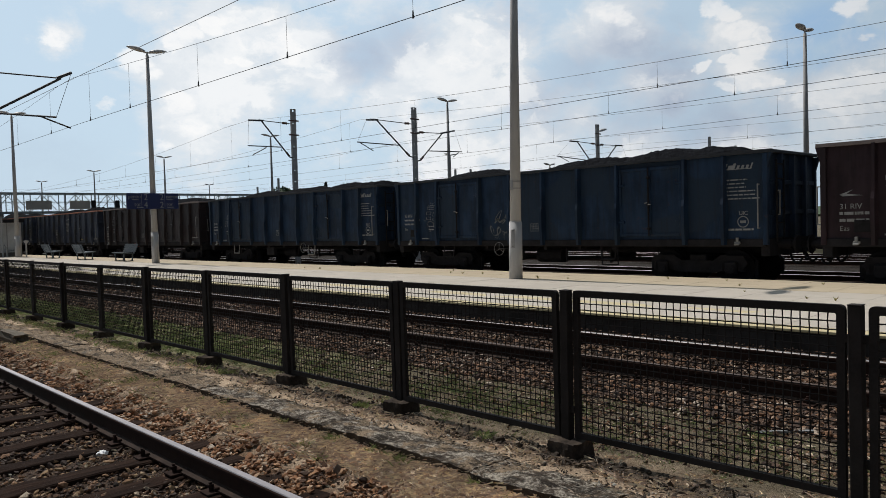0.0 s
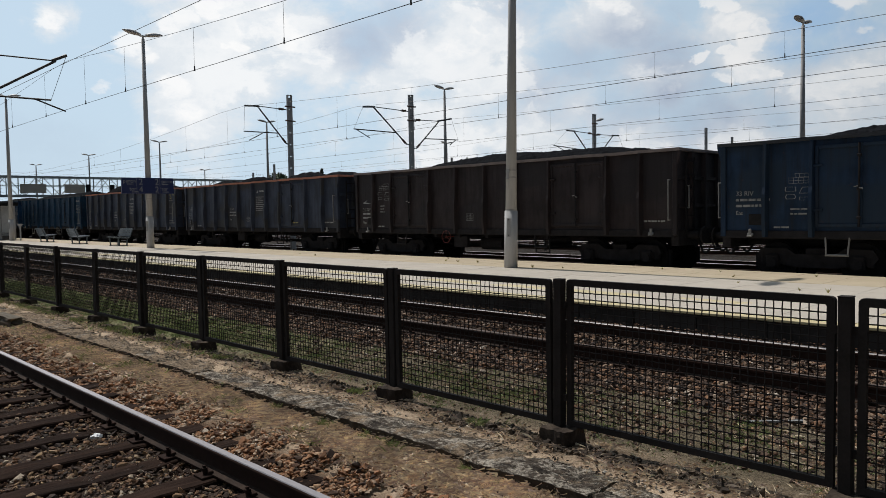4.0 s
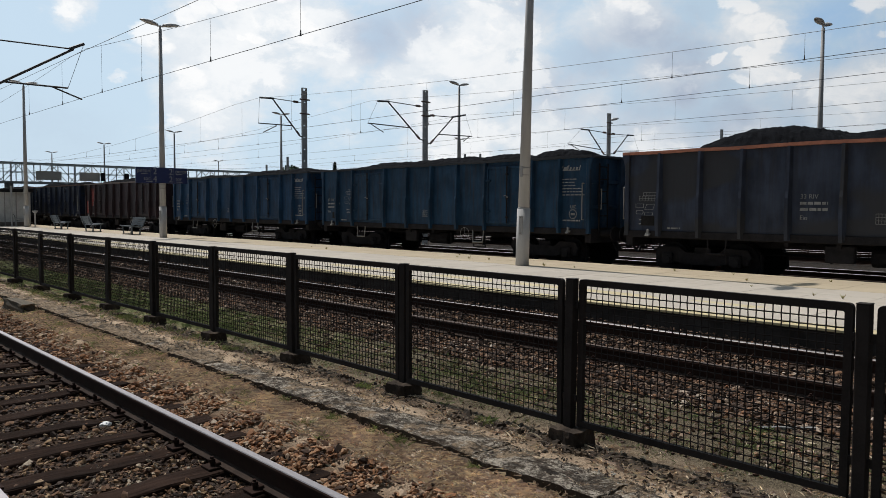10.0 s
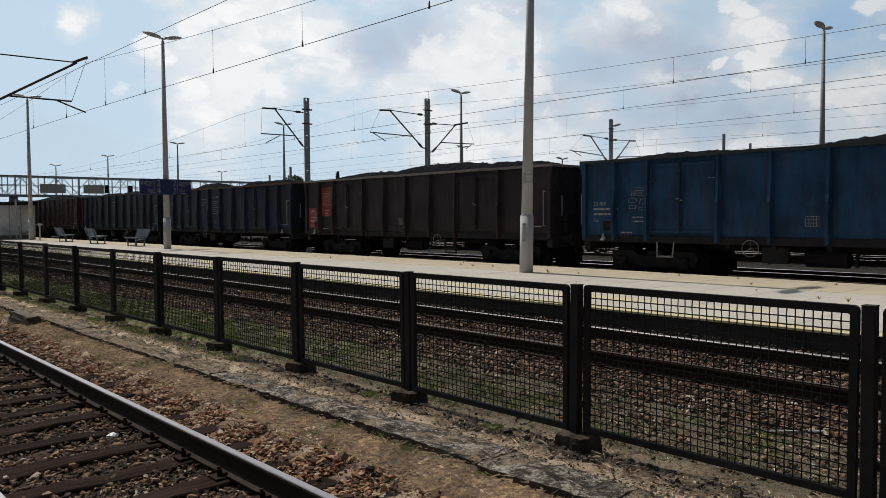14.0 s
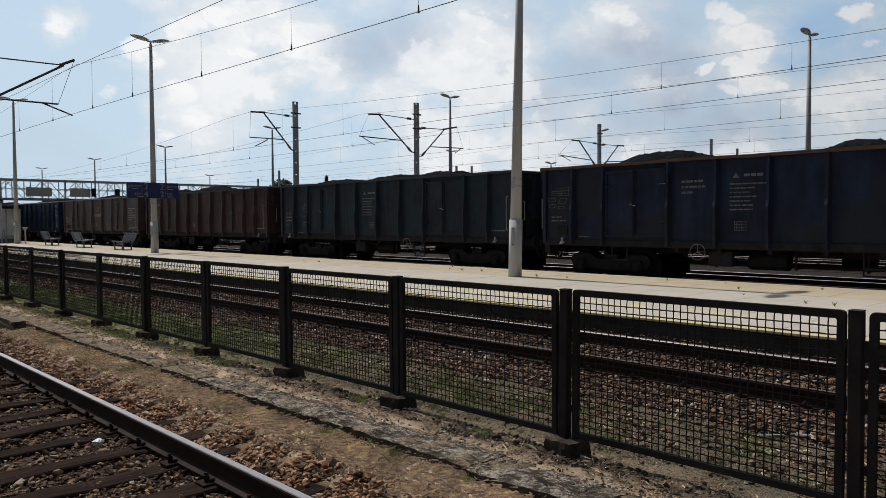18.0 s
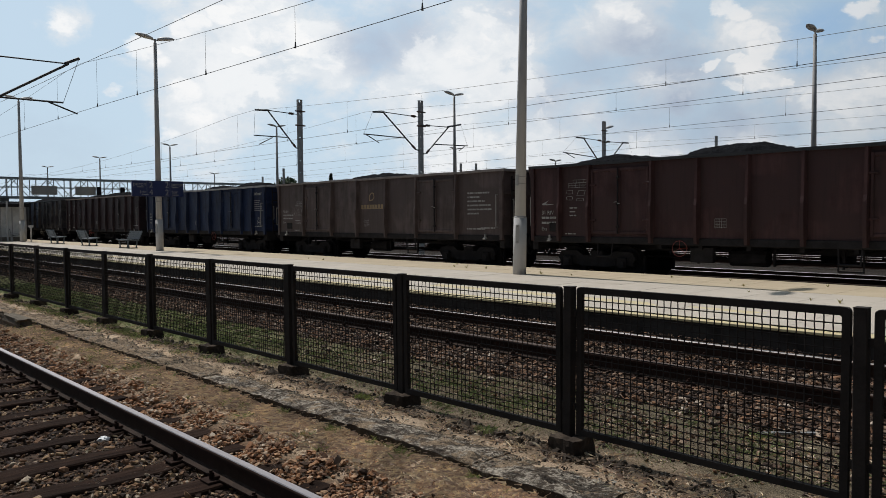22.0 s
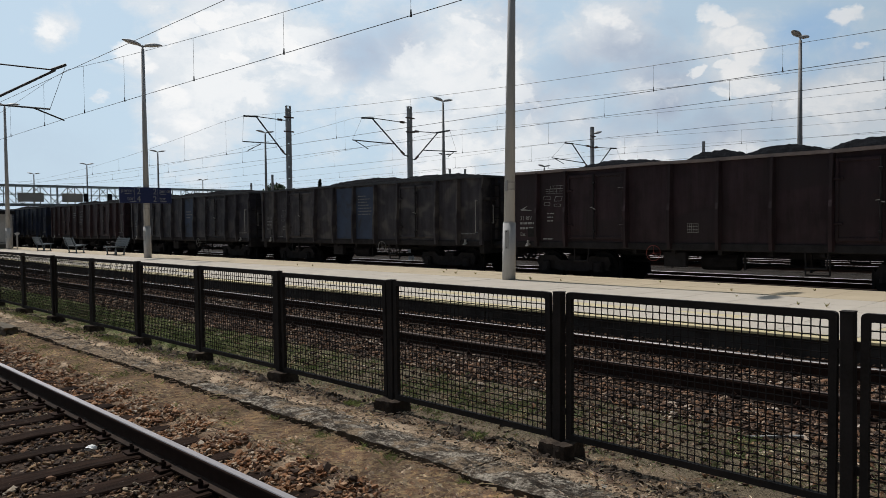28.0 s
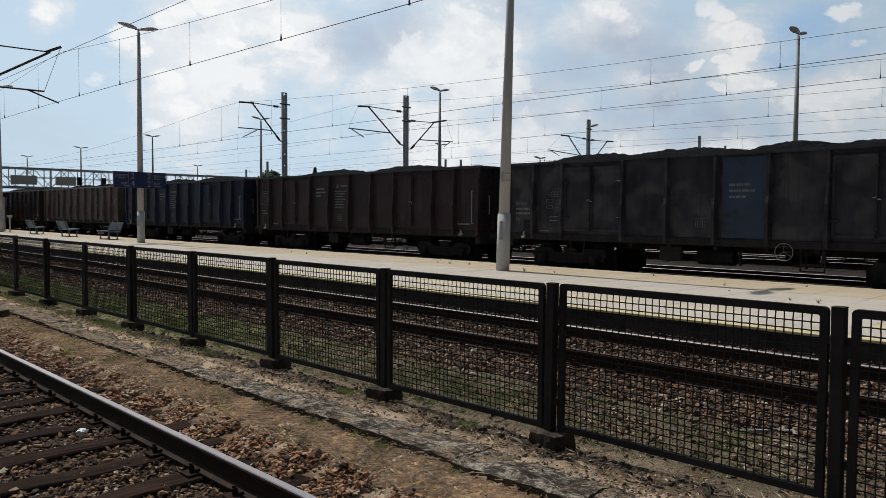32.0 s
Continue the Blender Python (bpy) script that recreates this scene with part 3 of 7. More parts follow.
def box(bm, x0, x1, y0, y1, z0, z1, bevel=0.0):
    made = bmesh.ops.create_cube(bm, size=1.0, matrix=Matrix.LocRotScale(((x0 + x1) / 2, (y0 + y1) / 2, (z0 + z1) / 2), None, (x1 - x0, y1 - y0, z1 - z0)))
    if bevel:
        edges = list({e for v in made["verts"] for e in v.link_edges})
        bmesh.ops.bevel(bm, geom=edges, offset=bevel, segments=1, affect="EDGES")
    return bm


def rod(bm, a, b, r, r2=None, seg=8, caps=True):
    a, b = Vector(a), Vector(b)
    m = Matrix.Translation((a + b) / 2) @ (b - a).to_track_quat("Z", "Y").to_matrix().to_4x4()
    bmesh.ops.create_cone(bm, cap_ends=caps, segments=seg, radius1=r, radius2=r if r2 is None else r2, depth=(b - a).length, matrix=m)
    return bm


def beam(bm, a, b, w, h=None):
    """A square bar from a to b."""
    a, b = Vector(a), Vector(b)
    m = Matrix.Translation((a + b) / 2) @ (b - a).to_track_quat("Z", "Y").to_matrix().to_4x4() @ Matrix.Diagonal((w, h or w, (b - a).length, 1))
    bmesh.ops.create_cube(bm, size=1.0, matrix=m)
    return bm


def prism(bm, outline, a, b, axis="y"):
    """An outline of (u, w) pushed along an axis from a to b."""
    def p(u, w, s):
        return {"y": (u, s, w), "x": (s, u, w), "z": (u, w, s)}[axis]
    lo = [bm.verts.new(p(u, w, a)) for u, w in outline]
    hi = [bm.verts.new(p(u, w, b)) for u, w in outline]
    n = len(outline)
    for i in range(n):
        bm.faces.new((lo[i], lo[(i + 1) % n], hi[(i + 1) % n], hi[i]))
    bm.faces.new(lo[::-1])
    bm.faces.new(hi)
    return bm


def bm_new():
    return bmesh.new()


def merged(name, verts, faces, mat):
    """A large joined mesh from arrays of equal-sized faces."""
    me = bpy.data.meshes.new(name)
    verts, faces = np.asarray(verts, dtype=np.float32), np.asarray(faces, dtype=np.int32)
    n = faces.shape[1]
    me.vertices.add(len(verts))
    me.vertices.foreach_set("co", verts.ravel())
    me.loops.add(faces.size)
    me.loops.foreach_set("vertex_index", faces.ravel())
    me.polygons.add(len(faces))
    me.polygons.foreach_set("loop_start", np.arange(0, faces.size, n, dtype=np.int32))
    me.polygons.foreach_set("use_smooth", np.zeros(len(faces), dtype=bool))
    me.update(calc_edges=True)
    me.materials.append(mat)
    return me


def label_text(parent, words, size, at, mat, name="lettering"):
    cu = bpy.data.curves.new(name, "FONT")
    cu.body, cu.size, cu.extrude = words, size, 0.0015
    cu.materials.append(mat)
    ob = new(name, cu)
    ob.parent = parent
    ob.matrix_basis = at
    return ob


# ------------------------------------------------------------------ ground
MID_Z = 0.17       # the middle track lies a little higher than the near one
PLAT = (9.84, 16.85, 0.28)


def ground_z(x, y):
    pts = ((-60, -0.3), (-0.6, -0.25), (0.4, -0.228), (2.90, -0.228), (3.2, -0.175), (3.5, -0.105), (3.74, -0.080), (3.80, -0.03), (4.3, -0.015), (4.58, -0.065), (4.85, -0.065), (5.4, -0.02), (6.1, -0.01), (6.6, -0.02), (7.0, -0.04), (9.2, -0.04), (9.84, -0.02),
           (10.4, -0.25), (16.4, -0.25), (17.0, -0.18), (20.2, -0.18), (21.5, -0.25), (60, -0.25))
    for (xa, za), (xb, zb) in zip(pts, pts[1:]):
        if x <= xb:
            u = max(0.0, (x - xa) / (xb - xa))
            return za + (zb - za) * u
    return -0.25


def build_ground():
    xs = np.concatenate([[-3000, -800, -200, -60, -20, -8, -3, -1], np.arange(-0.4, 10.0, 0.07), np.arange(10.2, 36, 0.8), [40, 60, 120, 300, 900, 3000]])
    ys = np.concatenate([[-3000, -800, -200, -60, -25, -12, -7, -4], np.arange(-2.0, 24, 0.09), np.arange(24.3, 60, 0.6), [64, 75, 95, 130, 200, 400, 900, 3000]])
    verts = []
    for y in ys:
        for x in xs:
            z = ground_z(x, y)
            if -0.5 < x < 10 and -3 < y < 60:
                z += 0.020 * noise.noise((x * 1.7, y * 1.7, 0)) + 0.016 * noise.noise((x * 6, y * 6, 3))
                if 3.2 < x < 6.2:
                    z += 0.016 * noise.noise((x * 14, y * 14, 5)) + 0.020 * noise.noise((x * 4, y * 3, 9))
            verts.append((x, y, z))
    nx, ny = len(xs), len(ys)
    i = (np.arange(ny - 1)[:, None] * nx + np.arange(nx - 1)[None, :]).ravel()
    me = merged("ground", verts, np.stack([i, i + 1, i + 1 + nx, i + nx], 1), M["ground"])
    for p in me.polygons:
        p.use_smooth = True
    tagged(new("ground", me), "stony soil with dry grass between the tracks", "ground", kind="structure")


build_ground()


# ------------------------------------------------------------------ tracks
RAIL = ((-0.075, 0.0), (0.075, 0.0), (0.075, 0.012), (0.012, 0.030), (0.009, 0.125), (0.036, 0.136), (0.036, 0.156), (0.031, 0.166), (0.026, 0.172), (-0.026, 0.172), (-0.031, 0.166), (-0.036, 0.156), (-0.036, 0.136), (-0.009, 0.125), (-0.012, 0.030), (-0.075, 0.012))


def rail_mesh(y0, y1, head="rail_head"):
    bm = prism(bm_new(), RAIL, y0, y1)
    bmesh.ops.recalc_face_normals(bm, faces=bm.faces)
    me = bpy.data.meshes.new("rail")
    for f in bm.faces:
        c = f.calc_center_median()
        f.material_index = 1 if c.z > 0.1675 and abs(f.normal.y) < 0.5 else 2 if c.z < 0.026 and f.normal.z > 0.5 else 0
    bm.to_mesh(me)
    bm.free()
    me.materials.append(M["rail_side"])
    me.materials.append(M[head])
    me.materials.append(M["rail_foot"])
    return me


def clip_mesh():
    bm = bm_new()
    box(bm, -0.16, 0.16, -0.07, 0.07, 0.0, 0.018, 0.004)
    for s in (-1, 1):
        box(bm, s * 0.075 - 0.02, s * 0.075 + 0.02, -0.05, 0.05, 0.014, 0.045, 0.005)
        rod(bm, (s * 0.105, 0, 0.01), (s * 0.105, 0, 0.085), 0.013, seg=6)
        rod(bm, (s * 0.105, 0, 0.045), (s * 0.105, 0, 0.068), 0.024, seg=6)
    return mesh_of(bm, "rail_fastening", M["rail_side"])


CLIP = clip_mesh()


def sleeper_mesh(seed):
    rng = random.Random(seed)
    bm = bm_new()
    box(bm, -1.27, 1.27, -0.115, 0.115, -0.15, 0.0)
    bmesh.ops.subdivide_edges(bm, edges=[e for e in bm.edges if abs(e.verts[0].co.x - e.verts[1].co.x) > 1], cuts=9)
    for v in bm.verts:
        v.co += Vector((rng.uniform(-0.04, 0.04), rng.uniform(-0.012, 0.012), rng.uniform(-0.022, 0.006)))
    bmesh.ops.bevel(bm, geom=[e for e in bm.edges if e.calc_face_angle(0) > 0.9], offset=0.012, segments=1, affect="EDGES")
    return mesh_of(bm, "sleeper", M["sleeper"])


SLEEPERS = [sleeper_mesh(s) for s in range(4)]


def track(name, label, x, z, y0, y1, sl0, sl1, step=0.60, clips=(0, 0), phase=0.0, heads=("rail_head", "rail_head")):
    rng = random.Random(int(x * 10))
    root = thing(name, label, "railway track", kind="structure", at=pose(x, 0, z))
    for s, head in zip((-1, 1), heads):
        part("rail", rail_mesh(y0, y1, head), None, root, "worn steel rail with rusty flanks and polished head", at=pose(s * 0.7525, 0, -0.172))
    y, i = sl0 + phase, 0
    while y < sl1:
        ob = part("sleeper", SLEEPERS[i % 4], None, root, at=pose(rng.uniform(-0.05, 0.05), y + rng.uniform(-0.03, 0.03), -0.178 + rng.uniform(-0.006, 0.004), 0, 0, rng.uniform(-1.0, 1.0)))
        if clips[0] <= y < clips[1]:
            for s in (-1, 1):
                part("rail_fastening", CLIP, None, root, at=pose(s * 0.7525, y, -0.184))
        y += step
        i += 1
    return root


track("near_track", "rusty track on dark timber sleepers in brown ballast", 1.86, 0.0, -40, 260, -1.2 - 0.63 * 12, 26, 0.63, clips=(-4, 24), phase=0.05)
track("middle_track", "track with brown rails in reddish ballast beside the platform", 7.97, MID_Z, -40, 260, -4, 40, clips=(0, 14), heads=("mid_head_dim", "mid_head_glint"))
track("train_track", "track beyond the platform under the coal train", 18.5, 0.0, -60, 400, -6, 60)
for tx in (23.3, 30.0, 33.6):
    track("far_track", "track behind the coal train", tx, -0.03, -60, 400, 0, 1)


# ---------------------------------------------------------------- platform
def build_platform():
    x0, x1, z = PLAT
    root = thing("platform", "low station platform paved with pale concrete slabs", "platform", kind="structure")
    bm = bm_new()
    box(bm, x0 + 0.12, x1 - 0.12, -60, 170, -0.3, z - 0.012)
    part("platform_core", bm, M["joint"], root, "dark joints between the slabs")
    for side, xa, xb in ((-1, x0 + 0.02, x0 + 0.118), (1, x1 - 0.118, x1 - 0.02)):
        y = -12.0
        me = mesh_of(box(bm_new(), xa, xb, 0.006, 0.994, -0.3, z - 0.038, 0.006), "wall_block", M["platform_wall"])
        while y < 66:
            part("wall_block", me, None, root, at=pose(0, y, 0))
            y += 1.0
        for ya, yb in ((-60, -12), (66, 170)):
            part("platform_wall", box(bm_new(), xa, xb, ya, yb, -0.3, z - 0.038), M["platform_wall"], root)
    return root


PLATFORM = build_platform()


# ------------------------------------------------------------------- fence
FX, FZ0, FZ1, FY0, FSTEP = 4.70, 0.065, 1.213, 1.435, 2.012


def mesh_wires(w, h, pitch=0.0505, r=0.0043):
    """Crimped square wire mesh, in the plane x = 0."""
    bm = bm_new()
    ny, nz = int(round(w / pitch)), int(round(h / pitch))
    def crimped(points):
        ring = None
        for p, out in points:
            cur = [bm.verts.new(Vector(p) + Vector(d)) for d in out]
            if ring:
                for a in range(4):
                    bm.faces.new((ring[a], ring[(a + 1) % 4], cur[(a + 1) % 4], cur[a]))
            ring = cur
    across = [(r, 0, 0), (0, r, 0), (-r, 0, 0), (0, -r, 0)]
    along = [(r, 0, 0), (0, 0, r), (-r, 0, 0), (0, 0, -r)]
    for i in range(1, ny):
        y = i * w / ny
        crimped([((0.0028 * (-1) ** (i + j), y + 0.0006 * (-1) ** j, j * h / nz), across) for j in range(nz + 1)])
    for j in range(1, nz):
        z = j * h / nz
        crimped([((-0.0028 * (-1) ** (i + j), i * w / ny, z + 0.0006 * (-1) ** i), along) for i in range(ny + 1)])
    return bm


def build_fence():
    gap = 0.065
    w = FSTEP - 2 * gap
    h = FZ1 - FZ0
    fr = 0.045
    root = thing("fence", "black steel fence of wire-mesh panels between square posts", "fence", at=pose(FX, FY0, FZ0))
    bm = bm_new()
    def rounded(y0, y1, z0, z1, r):
        turn = [(math.sin(u), math.cos(u)) for u in (math.pi / 2 * q / 4 for q in range(5))]
        return [(y0, z0), (y1, z0)] + [(y1 - r + r * c, z1 - r + r * q) for q, c in turn] + [(y0 + r - r * q, z1 - r + r * c) for q, c in turn]
    outer, inner = rounded(0, w, 0, h, 0.03), rounded(fr, w - fr, 0.045, h - 0.05, 0.012)
    loops = [[bm.verts.new((x, y, z)) for y, z in pts] for x in (-0.02, 0.02) for pts in (outer, inner)]
    for i in range(len(outer)):
        k = (i + 1) % len(outer)
        bm.faces.new((loops[0][i], loops[0][k], loops[1][k], loops[1][i]))
        bm.faces.new((loops[2][i], loops[2][k], loops[3][k], loops[3][i]))
        bm.faces.new((loops[0][i], loops[0][k], loops[2][k], loops[2][i]))
        bm.faces.new((loops[1][i], loops[1][k], loops[3][k], loops[3][i]))
    panel = mesh_of(bm, "panel", M["fence"])
    wires = mesh_of(mesh_wires(w - 2 * fr, h - 0.095), "wire_mesh", M["fence"])
    stretch = (FSTEP + 0.065 - 2 * gap) / w
    post = mesh_of(box(bm_new(), -0.037, 0.037, -0.037, 0.037, -0.12, h, 0.004), "post", M["fence"])
    cap = mesh_of(box(bm_new(), -0.0385, 0.0385, -0.0385, 0.0385, h, h + 0.008, 0.002), "cap", M["fence"])
    lug = mesh_of(box(bm_new(), -0.012, 0.012, 0.037, 0.067, 0, 0.05), "bracket", M["fence"])
    block = block_mesh()
    rng = random.Random(5)
    for i in range(-1, 15):
        y = i * FSTEP + (0.065 if i > 0 else 0.0)
        x = rng.uniform(-0.012, 0.012)
        dz = rng.uniform(-0.006, 0.006)
        p = part("panel", panel, None, root, at=pose(x, y + gap, dz, 0, rng.uniform(-0.6, 0.6), 0) @ Matrix.Diagonal((1, stretch if i == 0 else 1, 1, 1)))
        part("wire_mesh", wires, None, p, "square wire mesh", at=pose(0, fr, 0.045))
        q = part("post", post, None, root, at=pose(x, y, dz, rng.uniform(-0.4, 0.4), rng.uniform(-0.5, 0.5), 0))
        part("cap", cap, None, q)
        for a in (0, 180):
            for z in (0.2, h - 0.22):
                part("bracket", lug, None, q, at=pose(0, 0, z, 0, 0, a))
        ob = tagged(new("concrete_block", block), "rough weathered concrete footing under a fence post", "concrete block", "fence footings")
        ob.matrix_basis = pose(FX + rng.uniform(-0.03, 0.01), FY0 + y - 0.06 + rng.uniform(-0.03, 0.03), 0.0, 0, 0, rng.uniform(-6, 6))


def block_mesh():
    rng = random.Random(11)
    bm = box(bm_new(), -0.14, 0.10, -0.135, 0.125, -0.26, 0.062)
    bmesh.ops.subdivide_edges(bm, edges=bm.edges[:], cuts=6, use_grid_fill=True)
    for v in bm.verts:
        v.co += 0.020 * noise.noise_vector(v.co * 8.0) + Vector([rng.uniform(-0.006, 0.006), rng.uniform(-0.006, 0.006), rng.uniform(-0.010, 0.003)])
    return mesh_of(bm, "concrete_block", M["block"])


build_fence()


# ------------------------------------------------------------- coal train
PITCH = 14.04            # length over buffers
HALF = 6.395             # half the length of the body
SIDE = 1.43              # half the width of the body
FLOOR, TOP = 1.04, 3.235
RIBS = (-5.42, -4.42, -2.50, -1.25, 0.0, 1.25, 2.50, 4.42, 5.42)
DOORS = ((-4.42, -2.50), (2.50, 4.42))
SLATE_RIBS = (-5.45, -4.28, -2.35, -1.25, -0.13, 1.12, 2.25, 3.32, 4.37, 5.46)
SLATE_DOORS = ((-4.28, -2.35),)
OLIVE_RIBS = (-4.45, -2.50, -0.85, 0.85, 2.50, 4.45)
RADIUS = 0.46


def side_mesh(mat):
    return mesh_of(box(bm_new(), -0.05, 0.0, -HALF, HALF, FLOOR + 0.16, TOP - 0.07), "side_wall", mat)


def end_mesh(mat):
    return mesh_of(box(bm_new(), -SIDE + 0.05, SIDE - 0.05, HALF - 0.05, HALF, FLOOR + 0.16, TOP - 0.07), "end_wall", mat)


def end_rib_mesh(mat):
    return mesh_of(prism(bm_new(), ((-0.09, HALF), (0.09, HALF), (0.05, HALF + 0.10), (-0.05, HALF + 0.10)), FLOOR + 0.16, TOP - 0.078, "z"), "end_rib", mat)


def end_beam_mesh(mat):
    return mesh_of(box(bm_new(), -SIDE + 0.06, SIDE - 0.06, HALF, HALF + 0.05, 0, 0.10, 0.01), "end_beam", mat)


def corner_mesh(mat):
    return mesh_of(box(bm_new(), -0.05, 0.05, -0.06, 0.06, FLOOR + 0.02, TOP - 0.078, 0.012), "corner_post", mat)


def gusset_mesh(mat):
    """The flared head of a corner post under the rim, towards +y."""
    return mesh_of(prism(bm_new(), ((0.05, TOP - 0.42), (0.05, TOP - 0.078), (0.145, TOP - 0.078)), -0.045, 0.045, "x"), "gusset", mat)


def floor_mesh(mat):
    return mesh_of(box(bm_new(), -SIDE + 0.05, SIDE - 0.05, -HALF + 0.05, HALF - 0.05, FLOOR + 0.16, FLOOR + 0.22), "wagon_floor", mat)


def rim_mesh(mat, seed=3):
    rng = random.Random(seed)
    bm = bm_new()
    for s in (-1, 1):
        u = s * (SIDE + 0.005)
        n = 13
        ys = [-HALF - 0.15 + (2 * HALF + 0.30) * i / n for i in range(n + 1)]
        rows = []
        for y in ys:
            d, e = rng.uniform(-0.018, 0.018), rng.uniform(-0.012, 0.012)
            rows.append([bm.verts.new((u + d + a, y, z + e)) for a, z in ((-0.075, TOP - 0.075), (0.085, TOP - 0.075), (0.085, TOP - 0.012), (0.06, TOP), (-0.075, TOP))])
        for r0, r1 in zip(rows, rows[1:]):
            for i in range(5):
                bm.faces.new((r0[i], r0[(i + 1) % 5], r1[(i + 1) % 5], r1[i]))
        bm.faces.new(rows[0])
        bm.faces.new(rows[-1][::-1])
        v = s * (HALF + 0.055)
        box(bm, -SIDE + 0.08, SIDE - 0.08, v - 0.09, v + 0.09, TOP - 0.075, TOP - 0.002, 0.012)
    return mesh_of(bm, "top_rim", mat)


def rib_mesh(mat):
    """A pressed upright with a narrow front: deep over its lower part, kinked, then shallower up to the rim."""
    bm = bm_new()
    rows = []
    for z, d, w in ((FLOOR + 0.02, 0.13, 0.075), (FLOOR + 0.42, 0.165, 0.075), (FLOOR + 0.98, 0.165, 0.070), (FLOOR + 1.12, 0.135, 0.066), (TOP - 0.075, 0.105, 0.062)):
        rows.append([bm.verts.new(p) for p in ((0.0, -w, z), (d, -w * 0.52, z), (d, w * 0.52, z), (0.0, w, z))])
    for a, b in zip(rows, rows[1:]):
        for k in range(3):
            bm.faces.new((a[k], a[k + 1], b[k + 1], b[k]))
    bm.faces.new(rows[0][::-1])
    bm.faces.new(rows[-1])
    return mesh_of(bm, "rib", mat)


def door_mesh(mat):
    """One leaf of a side door, with its folded frame."""
    bm = bm_new()
    w, z0, z1 = 0.92, FLOOR + 0.24, TOP - 0.20
    box(bm, 0.0, 0.035, 0.0, w, z0, z1)
    for y in (0.0, w - 0.07):
        box(bm, 0.03, 0.065, y, y + 0.07, z0, z1, 0.01)
    for z in (z0, z1 - 0.08):
        box(bm, 0.03, 0.062, 0.07, w - 0.07, z, z + 0.08, 0.01)
    for z in (z0 + 0.35, z1 - 0.45):
        box(bm, 0.035, 0.085, -0.05, 0.16, z, z + 0.05, 0.008)
    return mesh_of(bm, "door", mat)


def latch_mesh():
    bm = bm_new()
    rod(bm, (0.10, 0, FLOOR + 0.25), (0.10, 0, TOP - 0.20), 0.022, seg=6)
    for z in (1.45, 2.05, 2.75):
        box(bm, 0.05, 0.13, -0.04, 0.04, z, z + 0.06, 0.008)
    return mesh_of(bm, "latch_bar", M["underframe"])


def handle_mesh():
    """A short worn lever, bare where it is gripped."""
    bm = beam(bm_new(), (0.13, 0.02, 0.0), (0.14, 0.085, -0.012), 0.018)
    return mesh_of(beam(bm, (0.09, 0.02, 0.0), (0.14, 0.02, 0.0), 0.02), "latch_handle", M["rail_paint"])


def sill_mesh():
    bm = bm_new()
    for s in (-1, 1):
        a, b = sorted((s * (HALF - 0.14), s * (HALF + 0.06)))
        box(bm, -SIDE + 0.03, SIDE - 0.03, a, b, FLOOR - 0.24, FLOOR + 0.16, 0.01)
    for s in (-0.38, 0.38):
        box(bm, s - 0.06, s + 0.06, -HALF + 0.14, HALF - 0.14, FLOOR - 0.22, FLOOR + 0.16)
    for y in (-2.3, -1.2, 0.0, 1.2, 2.3):
        box(bm, -SIDE + 0.03, SIDE - 0.03, y - 0.05, y + 0.05, FLOOR - 0.12, FLOOR + 0.16)
    return mesh_of(bm, "underframe", M["underframe"])


def side_sill_mesh(mat):
    return mesh_of(box(bm_new(), -0.02, 0.045, -HALF, HALF, FLOOR - 0.02, FLOOR + 0.16, 0.01), "side_sill", mat)


def gear_mesh():
    """Brake gear that hangs under the floor: cylinder, tank, rods and levers."""
    bm = bm_new()
    rod(bm, (-0.75, -0.2, 0.72), (-0.75, 0.7, 0.72), 0.20, seg=12)
    rod(bm, (0.7, -1.6, 0.72), (0.7, -0.9, 0.72), 0.17, seg=12)
    for x in (-0.3, 0.25):
        rod(bm, (x, -3.4, 0.62), (x, 3.4, 0.66), 0.02, seg=6)
    for y in (-1.9, -0.4, 1.5):
        beam(bm, (-0.9, y, 0.95), (-0.9, y, 0.55), 0.05)
        beam(bm, (-0.9, y, 0.6), (0.8, y + 0.1, 0.62), 0.045)
    box(bm, -1.34, -1.18, 0.9, 1.5, 0.60, 0.98, 0.02)
    for y in (-2.45, -1.95):
        beam(bm, (-1.40, y, 1.0), (-1.40, y, 0.52), 0.028)
    beam(bm, (-1.40, -2.45, 0.53), (-1.40, -1.95, 0.53), 0.035)
    return mesh_of(bm, "brake_gear", M["underframe"])


def bogie_mesh():
    bm = bm_new()
    side = ((-1.28, 0.60), (-1.18, 0.78), (-0.62, 0.80), (-0.42, 0.66), (0.42, 0.66), (0.62, 0.80), (1.18, 0.78), (1.28, 0.60), (1.15, 0.42), (0.66, 0.42), (0.45, 0.36), (-0.45, 0.36), (-0.66, 0.42), (-1.15, 0.42))
    for s in (-1, 1):
        a, b = sorted((s * 0.94, s * 1.06))
        prism(bm, side, a, b, "x")
        for y in (-0.9, 0.9):
            a, b = sorted((s * 0.96, s * 1.16))
            box(bm, a, b, y - 0.14, y + 0.14, 0.34, 0.64, 0.03)
            rod(bm, (s * 1.10, y, 0.46), (s * 1.19, y, 0.46), 0.11, seg=10)
            for d in (-0.24, 0.24):
                rod(bm, (s * 1.0, y + d, 0.40), (s * 1.0, y + d, 0.62), 0.075, seg=8)
        for y in (-0.42, 0.42, -1.38, 1.38):
            box(bm, s * 0.75 - 0.05, s * 0.75 + 0.05, y - 0.03, y + 0.03, 0.25, 0.66)
    box(bm, -1.0, 1.0, -0.22, 0.22, 0.50, 0.80, 0.02)
    rod(bm, (0, 0, 0.78), (0, 0, 0.86), 0.2, seg=12)
    return mesh_of(bm, "bogie", M["underframe"])


